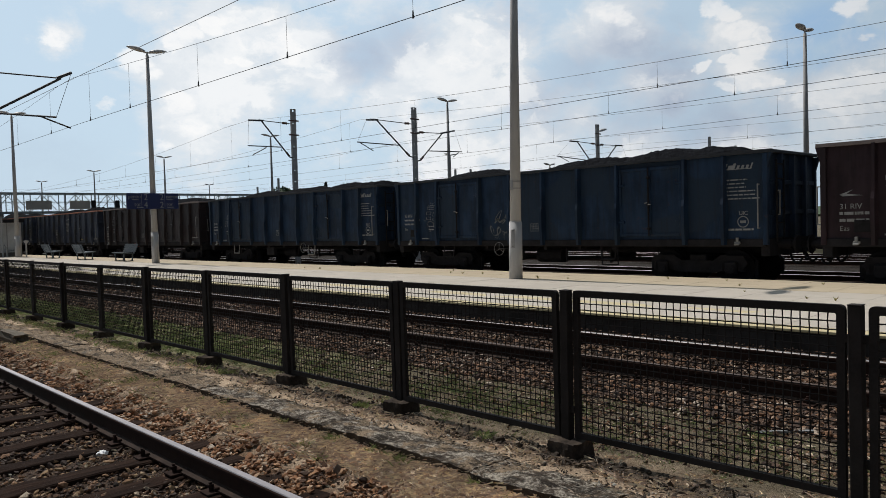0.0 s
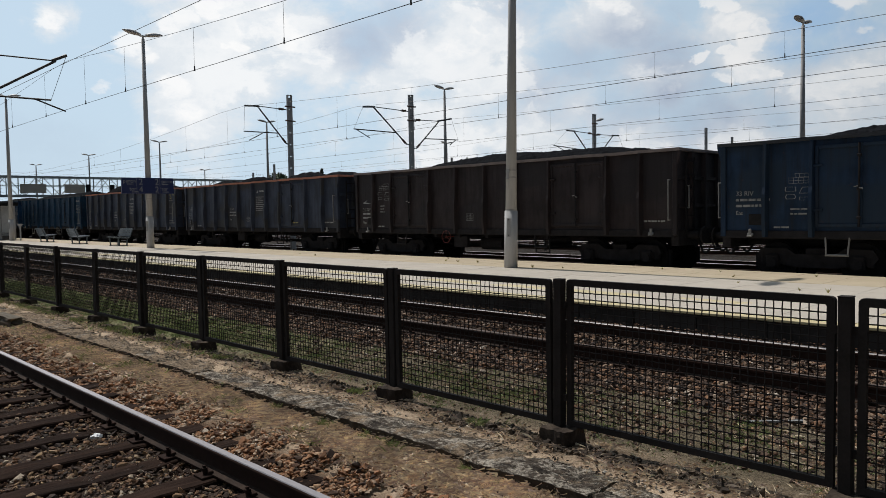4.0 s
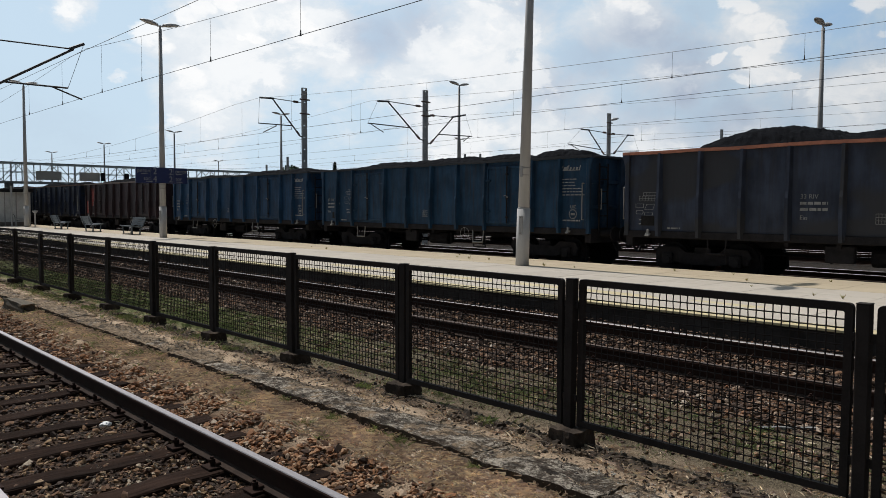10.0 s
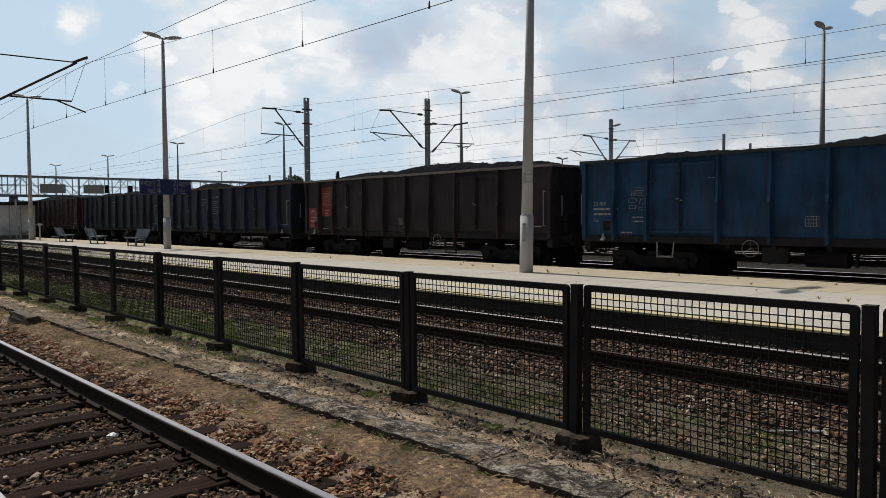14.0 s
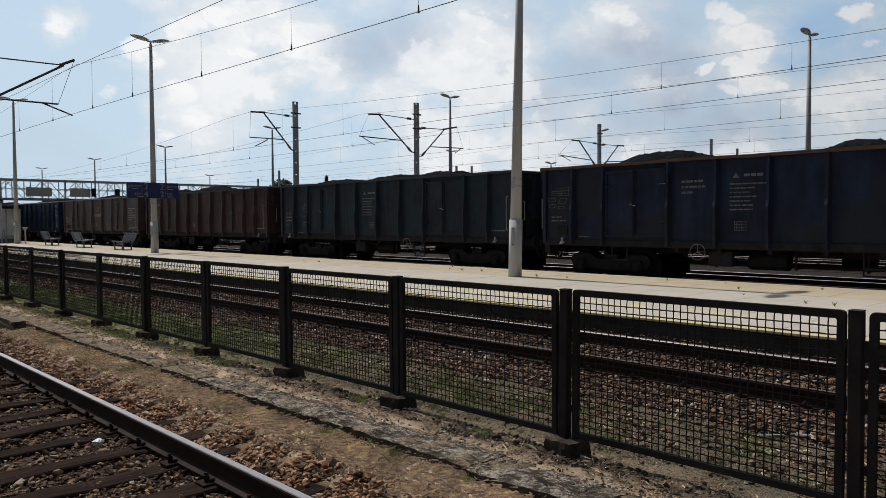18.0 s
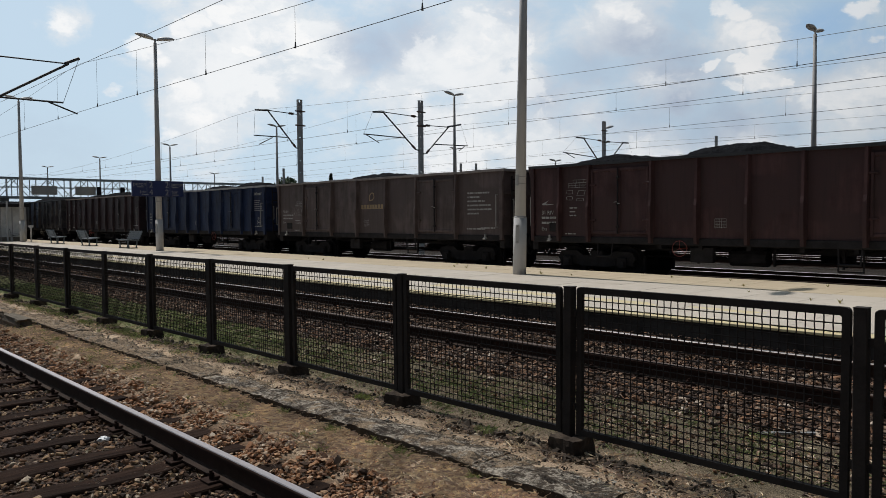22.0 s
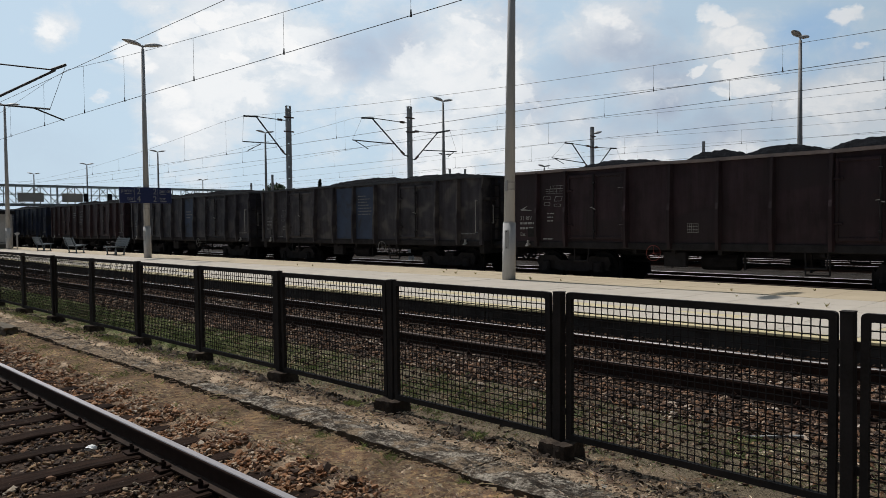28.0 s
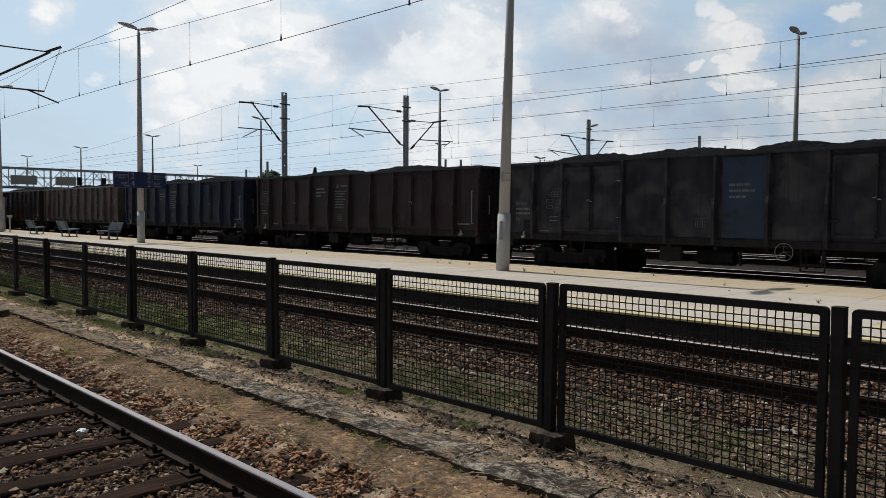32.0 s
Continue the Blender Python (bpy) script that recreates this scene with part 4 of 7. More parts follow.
def wheelset_mesh():
    bm = bm_new()
    rod(bm, (-1.0, 0, 0), (1.0, 0, 0), 0.08, seg=10)
    for s in (-1, 1):
        a, b = s * 0.685, s * 0.82
        rod(bm, (a, 0, 0), (b, 0, 0), RADIUS, RADIUS - 0.004, seg=28)
        rod(bm, (s * 0.66, 0, 0), (s * 0.69, 0, 0), RADIUS + 0.028, seg=28)
        rod(bm, (b, 0, 0), (s * 0.835, 0, 0), 0.36, 0.30, seg=20)
        for i in range(4):
            c, d = math.cos(i * math.pi / 2) * 0.22, math.sin(i * math.pi / 2) * 0.22
            rod(bm, (s * 0.83, c, d), (s * 0.845, c, d), 0.035, seg=6)
    return mesh_of(bm, "wheelset", M["steel_dark"])


def buffer_mesh():
    bm = bm_new()
    rod(bm, (0, 0.0, 0), (0, 0.34, 0), 0.11, seg=12)
    rod(bm, (0, 0.30, 0), (0, 0.44, 0), 0.085, seg=12)
    rod(bm, (0, 0.44, 0), (0, 0.48, 0), 0.22, 0.20, seg=16)
    return mesh_of(bm, "buffer", M["underframe"])


def hook_mesh():
    bm = bm_new()
    beam(bm, (0, 0, 0), (0, 0.34, 0), 0.08, 0.14)
    for s in (-0.07, 0.07):
        beam(bm, (s, 0.18, -0.02), (s, 0.34, -0.34), 0.035)
    rod(bm, (-0.14, 0.34, -0.34), (0.14, 0.34, -0.34), 0.03, seg=8)
    return mesh_of(bm, "coupling_hook", M["underframe"])


def hose_mesh():
    bm = bm_new()
    ring = None
    for i in range(9):
        u = i / 8
        y, z = 0.05 + 0.32 * u, -0.05 - 0.36 * math.sin(u * 2.4)
        slope = Vector((0.32, -0.36 * 2.4 * math.cos(u * 2.4))).normalized()
        cur = [bm.verts.new((0.028 * math.cos(q * 1.0472), y - slope.y * 0.028 * math.sin(q * 1.0472), z + slope.x * 0.028 * math.sin(q * 1.0472))) for q in range(6)]
        if ring:
            for q in range(6):
                bm.faces.new((ring[q], ring[(q + 1) % 6], cur[(q + 1) % 6], cur[q]))
        ring = cur
    return mesh_of(bm, "brake_hose", M["underframe"], smooth=True)


def grip_mesh(h=1.0, d=0.09):
    bm = bm_new()
    rod(bm, (-d, 0, 0), (-d, 0, h), 0.016, seg=6)
    for z in (0, h):
        rod(bm, (-d - 0.012, 0, z), (0, 0, z), 0.014, seg=6)
    return mesh_of(bm, "handrail", M["rail_paint"])


def step_mesh(mat):
    """A hanging stirrup step: two uprights and one tread."""
    bm = bm_new()
    for y in (-0.24, 0.24):
        rod(bm, (0, y, 0.02), (-0.03, y * 0.88, -0.36), 0.019, seg=8)
    rod(bm, (-0.03, -0.23, -0.36), (-0.03, 0.23, -0.36), 0.026, seg=8)
    box(bm, -0.075, 0.0, -0.20, 0.20, -0.362, -0.345)
    return mesh_of(bm, "step", mat)


def ladder_mesh():
    bm = bm_new()
    for x in (-0.2, 0.2):
        beam(bm, (x, 0, -1.9), (x, 0, 0), 0.035)
    for i in range(6):
        beam(bm, (-0.2, 0, -1.8 + i * 0.34), (0.2, 0, -1.8 + i * 0.34), 0.028)
    return mesh_of(bm, "ladder", M["underframe"])


def handwheel_mesh(mat):
    """A thin ring on three spokes."""
    bm = bm_new()
    n, q, r = 28, 6, 0.25
    ring = []
    for i in range(n):
        a = 2 * math.pi * i / n
        ring.append([bm.verts.new((0.010 * math.sin(2 * math.pi * k / q), (r + 0.010 * math.cos(2 * math.pi * k / q)) * math.cos(a), (r + 0.010 * math.cos(2 * math.pi * k / q)) * math.sin(a))) for k in range(q)])
    for i in range(n):
        a, b = ring[i], ring[(i + 1) % n]
        for k in range(q):
            bm.faces.new((a[k], a[(k + 1) % q], b[(k + 1) % q], b[k]))
    for i in range(3):
        a = math.pi * (2 * i / 3 + 0.5)
        rod(bm, (0, 0, 0), (0, r * math.cos(a), r * math.sin(a)), 0.007, seg=6)
    rod(bm, (-0.01, 0, 0), (0.4, 0, 0), 0.022, seg=8)
    return mesh_of(bm, "brake_handwheel", mat)


def lash_mesh():
    """A cast tow hook on the sill."""
    bm = bm_new()
    box(bm, -0.06, 0.0, -0.11, 0.11, -0.05, 0.03, 0.01)
    box(bm, -0.07, 0.0, -0.05, 0.05, 0.0, 0.16, 0.012)
    rod(bm, (-0.09, -0.09, -0.06), (-0.09, 0.09, -0.06), 0.03, seg=8)
    return mesh_of(bm, "tow_hook", M["rail_paint"])


SHARED = {"latch": latch_mesh(), "handle": handle_mesh(), "sill": sill_mesh(), "gear": gear_mesh(), "bogie": bogie_mesh(), "wheelset": wheelset_mesh(), "buffer": buffer_mesh(),
          "hook": hook_mesh(), "hose": hose_mesh(), "grip": grip_mesh(), "grip_short": grip_mesh(0.55, 0.07), "grip_end": grip_mesh(0.82, 0.15), "grip_wide": grip_mesh(0.72, 0.34), "step": step_mesh(M["underframe"]), "pale_step": step_mesh(M["rail_paint"]), "ladder": ladder_mesh(), "handwheel": handwheel_mesh(M["rail_paint"]), "red_handwheel": handwheel_mesh(M["red_wheel"]), "tow": lash_mesh(), "holder": mesh_of(box(bm_new(), -0.02, 0.0, -0.19, 0.19, 0.0, 0.25, 0.008), "label_holder", M["steel_dark"])}
PAINTED = {}


def painted(kind, maker, mat):
    key = (kind, mat.name)
    if key not in PAINTED:
        PAINTED[key] = maker(mat)
    return PAINTED[key]


def bars_mesh(rows, mat, h=0.055, gap=0.045, seed=0):
    """Lines of small unreadable writing as broken bars; rows: widths of the lines."""
    rng = random.Random(seed)
    bm = bm_new()
    z = 0.0
    for w in rows:
        y = 0.0
        while y < w:
            n = min(w - y, rng.uniform(0.05, 0.20))
            box(bm, -0.004, 0.0, -y - n, -y, z - h * 0.86, z - h * 0.14)
            y += n + 0.025
        z -= h + gap
    return mesh_of(bm, "lettering", mat)


def plate_mesh(w, h, mat, border=0.011, cols=5, rows=3):
    """A painted table: one connected lattice of thin lines."""
    def cuts(length, n):
        out = [0.0]
        for i in range(1, n):
            out += [length * i / n - border / 2, length * i / n + border / 2]
        out = [0.0, border] + out[1:] + [length - border, length]
        return out
    us, vs = cuts(w, cols), cuts(h, rows)
    bm = bm_new()
    grid = [[bm.verts.new((-0.004, -u, v)) for v in vs] for u in us]
    for i in range(len(us) - 1):
        for j in range(len(vs) - 1):
            if i % 2 == 0 or j % 2 == 0:
                bm.faces.new((grid[i][j], grid[i + 1][j], grid[i + 1][j + 1], grid[i][j + 1]))
    return mesh_of(bm, "data_grid", mat)


def outline_mesh(pts, mat, line=0.012):
    """A closed painted outline of even width round a convex shape of (y, z) points."""
    bm = bm_new()
    cy, cz = sum(p[0] for p in pts) / len(pts), sum(p[1] for p in pts) / len(pts)
    r = [math.hypot(p[0] - cy, p[1] - cz) for p in pts]
    outer = [bm.verts.new((-0.004, y, z)) for y, z in pts]
    inner = [bm.verts.new((-0.004, cy + (y - cy) * (1 - 1.3 * line / q), cz + (z - cz) * (1 - 1.3 * line / q))) for (y, z), q in zip(pts, r)]
    for i in range(len(pts)):
        k = (i + 1) % len(pts)
        bm.faces.new((outer[i], outer[k], inner[k], inner[i]))
    return mesh_of(bm, "symbol", mat)


def loading_table(w, mat, x, y, z, wide):
    """Stepped table of load limits, with the outlined signs that stand below it."""
    part("data_grid", plate_mesh(wide, 0.13, mat, 0.007, 6, 2), None, w, "painted loading table", at=pose(x, y, z))
    part("data_grid", plate_mesh(wide * 0.78, 0.085, mat, 0.007, 5, 1), None, w, "painted loading table", at=pose(x, y - wide * 0.22, z + 0.135))
    a, b = y - 0.02, y - wide * 0.52
    part("symbol", outline_mesh([(0, 0), (-0.24, 0), (-0.24, -0.10), (0, -0.10)], mat), None, w, "painted sign", at=pose(x, a, z - 0.07))
    part("symbol", outline_mesh([(-0.03, 0), (-0.21, 0), (-0.24, -0.05), (-0.21, -0.10), (-0.03, -0.10), (0, -0.05)], mat), None, w, "painted sign", at=pose(x, a, z - 0.24))
    part("symbol", outline_mesh([(-0.06, 0), (-0.30, 0), (-0.25, -0.14), (0, -0.14)], mat), None, w, "painted sign", at=pose(x, b, z - 0.08))
    part("symbol", outline_mesh([(0, 0), (-0.24, 0), (-0.24, -0.07), (0, -0.07)], mat), None, w, "painted sign", at=pose(x, b, z - 0.30))


def scribble_mesh(seed, size=0.34):
    """A hand-drawn looping line, one ribbon."""
    rng = random.Random(seed)
    a, b, c = rng.uniform(2, 3), rng.uniform(4, 5), rng.uniform(0, 6)
    bm = bm_new()
    last = None
    for i in range(61):
        t = i / 60 * 2 * math.pi
        p = Vector((0, -size * (i / 30 - 1) - 0.10 * math.cos(b * t + c), 0.42 * size * math.sin(a * t + c) + 0.10 * math.sin(b * t)))
        wide = 0.014 + 0.010 * math.sin(3 * t)
        pair = (bm.verts.new((-0.004, p.y - wide, p.z - wide)), bm.verts.new((-0.004, p.y + wide, p.z + wide)))
        if last:
            bm.faces.new((last[0], last[1], pair[1], pair[0]))
        last = pair
    return mesh_of(bm, "graffiti", M["faded_white"])


def comb(bm, teeth, lean):
    """One connected shape: strokes of (start, width, height) standing on a thin bar."""
    low = 0.022
    end = teeth[-1][0] - teeth[-1][1]
    for y, w, h in teeth:
        prism(bm, ((y - low * lean, low), (y - h * lean, h), (y - w - h * lean, h), (y - w - low * lean, low)), -0.004, 0.0, "x")
    foot = [(y - d - low * lean, low) for y, w, h in teeth for d in (0, w)]
    prism(bm, [(teeth[0][0], 0.0)] + foot + [(end, 0.0)], -0.004, 0.0, "x")
    bmesh.ops.remove_doubles(bm, verts=bm.verts, dist=0.001)


def badge_mesh(mat, kind):
    """A plain coloured emblem."""
    bm = bm_new()
    if kind == "swoosh":
        # a slanting row of rounded strokes
        comb(bm, [(-0.125 * i, w * 0.8, h) for i, (w, h) in enumerate(((0.10, 0.17), (0.16, 0.12), (0.09, 0.17), (0.09, 0.11), (0.09, 0.11), (0.09, 0.11), (0.05, 0.16)))], 0.35)
    elif kind == "disc":
        ring = [[bm.verts.new((-0.004, r * math.cos(2 * math.pi * i / 20), r * math.sin(2 * math.pi * i / 20))) for i in range(20)] for r in (0.115, 0.135)]
        for i in range(20):
            bm.faces.new((ring[0][i], ring[0][(i + 1) % 20], ring[1][(i + 1) % 20], ring[1][i]))
        box(bm, -0.004, 0, -0.07, 0.07, -0.03, 0.03)
    elif kind == "wedge":
        prism(bm, ((0.21, -0.012), (-0.05, 0.085), (0.07, 0.0), (-0.25, -0.042), (0.16, -0.050)), -0.004, 0.0, "x")
    elif kind == "block":
        comb(bm, [(-0.165 * i, 0.125, 0.16) for i in range(8)], 0.0)
    elif kind == "triangle":
        prism(bm, ((-0.075, 0.0), (0.075, 0.0), (0.0, 0.13)), -0.004, 0.0, "x")
    return mesh_of(bm, "emblem", mat)


M["faded_white"] = surface("faded_white", (0.13, 0.135, 0.14), 0.7, 0.0, 0.3, 3, 50, 0.1, stain=(0.08, 0.08, 0.08), stain_at=(0.45, 0.7), stain_scale=4)
M["orange_mark"] = surface("orange_mark", (0.24, 0.17, 0.09), 0.6, 0.0, 0.2, 3, 50, 0.1)
M["yellow_mark"] = surface("yellow_mark", (0.30, 0.24, 0.07), 0.6, 0.0, 0.2, 3, 50, 0.1)
M["red_sheet"] = surface("red_sheet", (0.20, 0.022, 0.016), 0.7, 0.0, 0.3, 2, 40, 0.2, stain=(0.03, 0.02, 0.018), stain_at=(0.5, 0.7))
M["blue_sheet"] = surface("blue_sheet", (0.013, 0.028, 0.066), 0.7, 0.0, 0.3, 2, 40, 0.2, stain=(0.02, 0.022, 0.025), stain_at=(0.5, 0.7))
BLUE = paint("blue_wagon_paint", (0.0100, 0.0415, 0.0960), rust=0.35)
NAVY = paint("navy_wagon_paint", (0.0081, 0.0179, 0.0527), rust=0.4)
DARKBLUE = paint("dark_blue_wagon_paint", (0.0110, 0.0272, 0.0578), second=(0.017, 0.031, 0.053), rust=0.4, dirt=(0.024, 0.024, 0.027))
TEAL = paint("teal_wagon_paint", (0.0100, 0.0380, 0.0790), rust=0.35)
SLATE = paint("slate_wagon_paint", (0.034, 0.043, 0.067), second=(0.041, 0.043, 0.050), rust=0.2, dirt=(0.042, 0.041, 0.045))
MAROON = paint("maroon_wagon_paint", (0.052, 0.026, 0.027), second=(0.048, 0.027, 0.028), rust=0.3, dirt=(0.036, 0.027, 0.027))
UMBER = paint("umber_wagon_paint", (0.0265, 0.0195, 0.0205), second=(0.025, 0.021, 0.023), rust=0.25, dirt=(0.020, 0.018, 0.018))
BROWN = paint("brown_wagon_paint", (0.0282, 0.0163, 0.0202), second=(0.026, 0.018, 0.021), rust=0.3, dirt=(0.022, 0.018, 0.019))
OLIVE = paint("olive_brown_wagon_paint", (0.079, 0.0600, 0.0590), second=(0.072, 0.0550, 0.0540), rust=0.3, dirt=(0.058, 0.047, 0.045))
OLIVE_RIM = surface("olive_rim", (0.20, 0.175, 0.165), 0.75, 0.0, 0.25, 4, 40, 0.2)
DEEP = paint("deep_navy_wagon_paint", (0.0110, 0.0180, 0.0400), second=(0.016, 0.020, 0.030), rust=0.3, dirt=(0.022, 0.021, 0.024))
GREEN = paint("dark_green_wagon_paint", (0.013, 0.018, 0.026), second=(0.013, 0.027, 0.037), patch=(0.46, 0.62), patch_scale=0.8, rust=0.25, dirt=(0.018, 0.020, 0.022))
CAMO = paint("patched_grey_wagon_paint", (0.028, 0.026, 0.032), second=(0.074, 0.067, 0.066), patch=(0.44, 0.68), patch_scale=1.8, rust=0.2, dirt=(0.035, 0.032, 0.033))
CAMO_BLUE = paint("patched_blue_wagon_paint", (0.021, 0.021, 0.029), second=(0.056, 0.053, 0.057), patch=(0.44, 0.68), patch_scale=1.8, rust=0.2, dirt=(0.030, 0.028, 0.031))
RUST_RIM = surface("rust_rim", (0.095, 0.048, 0.033), 0.8, 0.0, 0.35, 4, 40, 0.3)
ORANGE_RIM = surface("orange_rim", (0.43, 0.17, 0.105), 0.75, 0.0, 0.25, 4, 40, 0.2, stain=(0.16, 0.07, 0.04), stain_at=(0.55, 0.75))
# Pale grey that carries the highlight on top of the navy wagon's rim.
BRIGHT_RIM = surface("bright_rim", (0.30, 0.30, 0.31), 0.6, 0.0, 0.3, 4, 40, 0.2, stain=(0.06, 0.05, 0.05), stain_at=(0.55, 0.7))
DARK_RIM = surface("dark_rim", (0.020, 0.022, 0.027), 0.7, 0.0, 0.35, 4, 40, 0.3)
# Sunlight along the rim's upper edge is put into this paler brown.
BROWN_RIM = surface("brown_rim", (0.185, 0.15, 0.14), 0.75, 0.0, 0.3, 4, 40, 0.3)

WAGONS = []      # (index along the train, wagon or load)


# summits of the coal heaps: place along the wagon, half length, height above the rim
FRONT_HEAPS = {-1: ((2.0, 2.0, 0.22),), 0: ((3.4, 1.6, 0.31), (-1.0, 2.0, 0.33), (-3.3, 1.6, 0.38), (-4.6, 1.2, 0.33)), 1: ((3.2, 1.6, 0.29), (-0.3, 2.3, 0.30), (-3.2, 1.3, 0.33), (-5.0, 1.4, 0.30)),
               2: ((0.4, 3.6, 0.42), (-2.5, 3.0, 0.36)), 3: ((4.4, 1.2, 0.27), (1.8, 1.0, 0.34), (-2.6, 1.2, 0.36), (-4.8, 1.2, 0.27)), 4: ((3.1, 2.0, 0.60), (0.0, 2.6, 0.37), (-2.5, 0.8, 0.34)),
               5: ((3.2, 3.0, 0.27), (0.2, 3.5, 0.31), (-2.4, 1.4, 0.33), (-4.6, 1.3, 0.37)), 6: ((4.0, 2.0, 0.20), (-1.4, 2.6, 0.27), (-4.0, 1.6, 0.29)), 7: ((3.4, 2.6, 0.31), (-0.6, 3.6, 0.44), (-3.2, 3.0, 0.33))}
REAR_HEAPS = {8: ((3.3, 1.5, 0.39), (-1.5, 0.9, 0.31), (-3.4, 1.3, 0.30)), 9: ((3.9, 1.8, 0.23), (0.2, 2.2, 0.25), (-2.0, 1.8, 0.26)), 10: ((4.4, 1.5, 0.28), (0.8, 1.6, 0.38)), 11: ((0.9, 2.2, 0.27),),
              12: ((0.0, 1.2, 0.27), (-3.3, 1.4, 0.33)), 13: ((3.4, 1.6, 0.28), (0.65, 0.8, 0.34), (-1.0, 1.1, 0.34), (-2.9, 1.0, 0.34)), 14: ((0.6, 3.0, 0.33), (-3.0, 2.6, 0.28)), 15: ((4.2, 1.6, 0.29), (1.4, 2.2, 0.28), (-1.3, 1.2, 0.33), (-3.5, 2.0, 0.25))}


def coal_mesh(index):
    """A bed of coal with one to four summits above the rim."""
    seed = index + 50
    nx, ny = 26, 160
    humps = {**FRONT_HEAPS, **REAR_HEAPS}.get(index, ((2.6, 2.0, 0.28), (-1.8, 2.2, 0.26)))
    verts, faces = [], []
    for j in range(ny + 1):
        y = -HALF + 0.12 + (2 * HALF - 0.24) * j / ny
        for i in range(nx + 1):
            u = i / nx * 2 - 1
            h = max([0.86 * a * max(0.0, 1 - ((y - c) / w) ** 2) ** 0.8 for c, w, a in humps] + [0.04])
            edge = (1 - abs(u) ** 2.2) * min(1.0, (HALF - abs(y)) / 1.0)
            n = noise.noise((u * 3 + seed, y * 1.5, 1.0)) * 0.05 + noise.noise((u * 8, y * 4.5 + seed, 4.0)) * 0.04 + noise.noise((u * 22, y * 13 + seed, 2.0)) * 0.035
            verts.append((u * (SIDE - 0.07), y, TOP - 0.30 + (h + 0.30) * edge + n))
    for j in range(ny):
        for i in range(nx):
            a = j * (nx + 1) + i
            faces.append((a, a + 1, a + nx + 2, a + nx + 1))
    return merged("coal_load", verts, faces, M["coal"])


def wagon(index, mat, rim, label, marks="plain", wheel=None):
    w = thing("coal_wagon", label, "freight wagon", "wagons of the coal train")
    for s in (-1, 1):
        part("side_wall", painted("side", side_mesh, mat), None, w, at=pose(s * SIDE, 0, 0, 0, 0, 0 if s > 0 else 180))
        e = part("end_wall", painted("end", end_mesh, mat), None, w, at=pose(0, 0, 0, 0, 0, 0 if s > 0 else 180))
        for u in (-0.72, 0.0, 0.72):
            part("end_rib", painted("end_rib", end_rib_mesh, mat), None, e, at=pose(u, 0, 0))
        for z in (1.75, 2.45):
            part("end_beam", painted("end_beam", end_beam_mesh, mat), None, e, at=pose(0, 0, z))
        for e in (-1, 1):
            part("corner_post", painted("corner", corner_mesh, mat), None, w, at=pose(s * (SIDE + 0.02), e * (HALF + 0.005), 0))
            part("gusset", painted("gusset", gusset_mesh, mat), None, w, at=Matrix.Translation((s * (SIDE + 0.02), e * (HALF + 0.01), 0)) @ Matrix.Diagonal((1, e, 1, 1)))
    part("wagon_floor", painted("floor", floor_mesh, mat), None, w)
    part("top_rim", painted("rim", rim_mesh, rim), None, w)
    rib = painted("rib", rib_mesh, mat)
    slate = marks == "slate"
    for y in SLATE_RIBS if slate else OLIVE_RIBS if marks == "olive" else RIBS:
        part("rib", rib, None, w, at=pose(-SIDE, y, 0, 0, 0, 180))
        part("rib", rib, None, w, at=pose(SIDE, y, 0))
    leaf = painted("door", door_mesh, mat)
    for y0, y1 in SLATE_DOORS if slate else DOORS:
        for s in (-1, 1):
            for k in (0, 1):
                ya = y0 + 0.07 if k == 0 else y1 - 0.07
                d = part("door", leaf, None, w, at=Matrix.Translation((s * (SIDE + 0.002), ya, 0)) @ Matrix.Diagonal((s, 1 if k == 0 else -1, 1, 1)))
                if k == 0:
                    part("latch_bar", SHARED["latch"], None, d, at=pose(0, 0.90, 0))
                    for z, turn in ((2.14, 0), (2.10, 180)):
                        part("latch_handle", SHARED["handle"], None, d, "worn bright latch lever", at=Matrix.Translation((0, 0.90, z)) @ Matrix.Diagonal((1, -1 if turn else 1, 1, 1)))
    part("underframe", SHARED["sill"], None, w)
    for s in (-1, 1):
        part("side_sill", painted("side_sill", side_sill_mesh, M["underframe"]), None, w, "coal-black side sill", at=pose(s * SIDE, 0, 0, 0, 0, 0 if s > 0 else 180))
    part("brake_gear", SHARED["gear"], None, w)
    for y in (-4.5, 4.5):
        b = part("bogie", SHARED["bogie"], None, w, at=pose(0, y, 0))
        for a in (-0.9, 0.9):
            part("wheelset", SHARED["wheelset"], None, b, at=pose(0, a, RADIUS))
    for s in (-1, 1):
        turn = 0 if s > 0 else 180
        for x in (-0.875, 0.875):
            part("buffer", SHARED["buffer"], None, w, at=pose(x, s * (HALF + 0.02), 1.06, 0, 0, turn))
        part("coupling_hook", SHARED["hook"], None, w, at=pose(0, s * (HALF + 0.04), 1.02, 0, 0, turn))
        for x in (-0.45, 0.5):
            part("brake_hose", SHARED["hose"], None, w, at=pose(x, s * (HALF + 0.04), 1.0, 0, 0, turn))
        part("ladder", SHARED["ladder"], None, w, at=pose(s * 0.9, s * (HALF + 0.11), TOP - 0.22))
    for e in (-1, 1):
        for s in (-1, 1):
            part("tow_hook", SHARED["tow"], None, w, at=pose(s * (SIDE + 0.045), e * 5.75, FLOOR + 0.08, 0, 0, 0 if s < 0 else 180) @ Matrix.Diagonal((0.8, 0.62, 0.72, 1)))
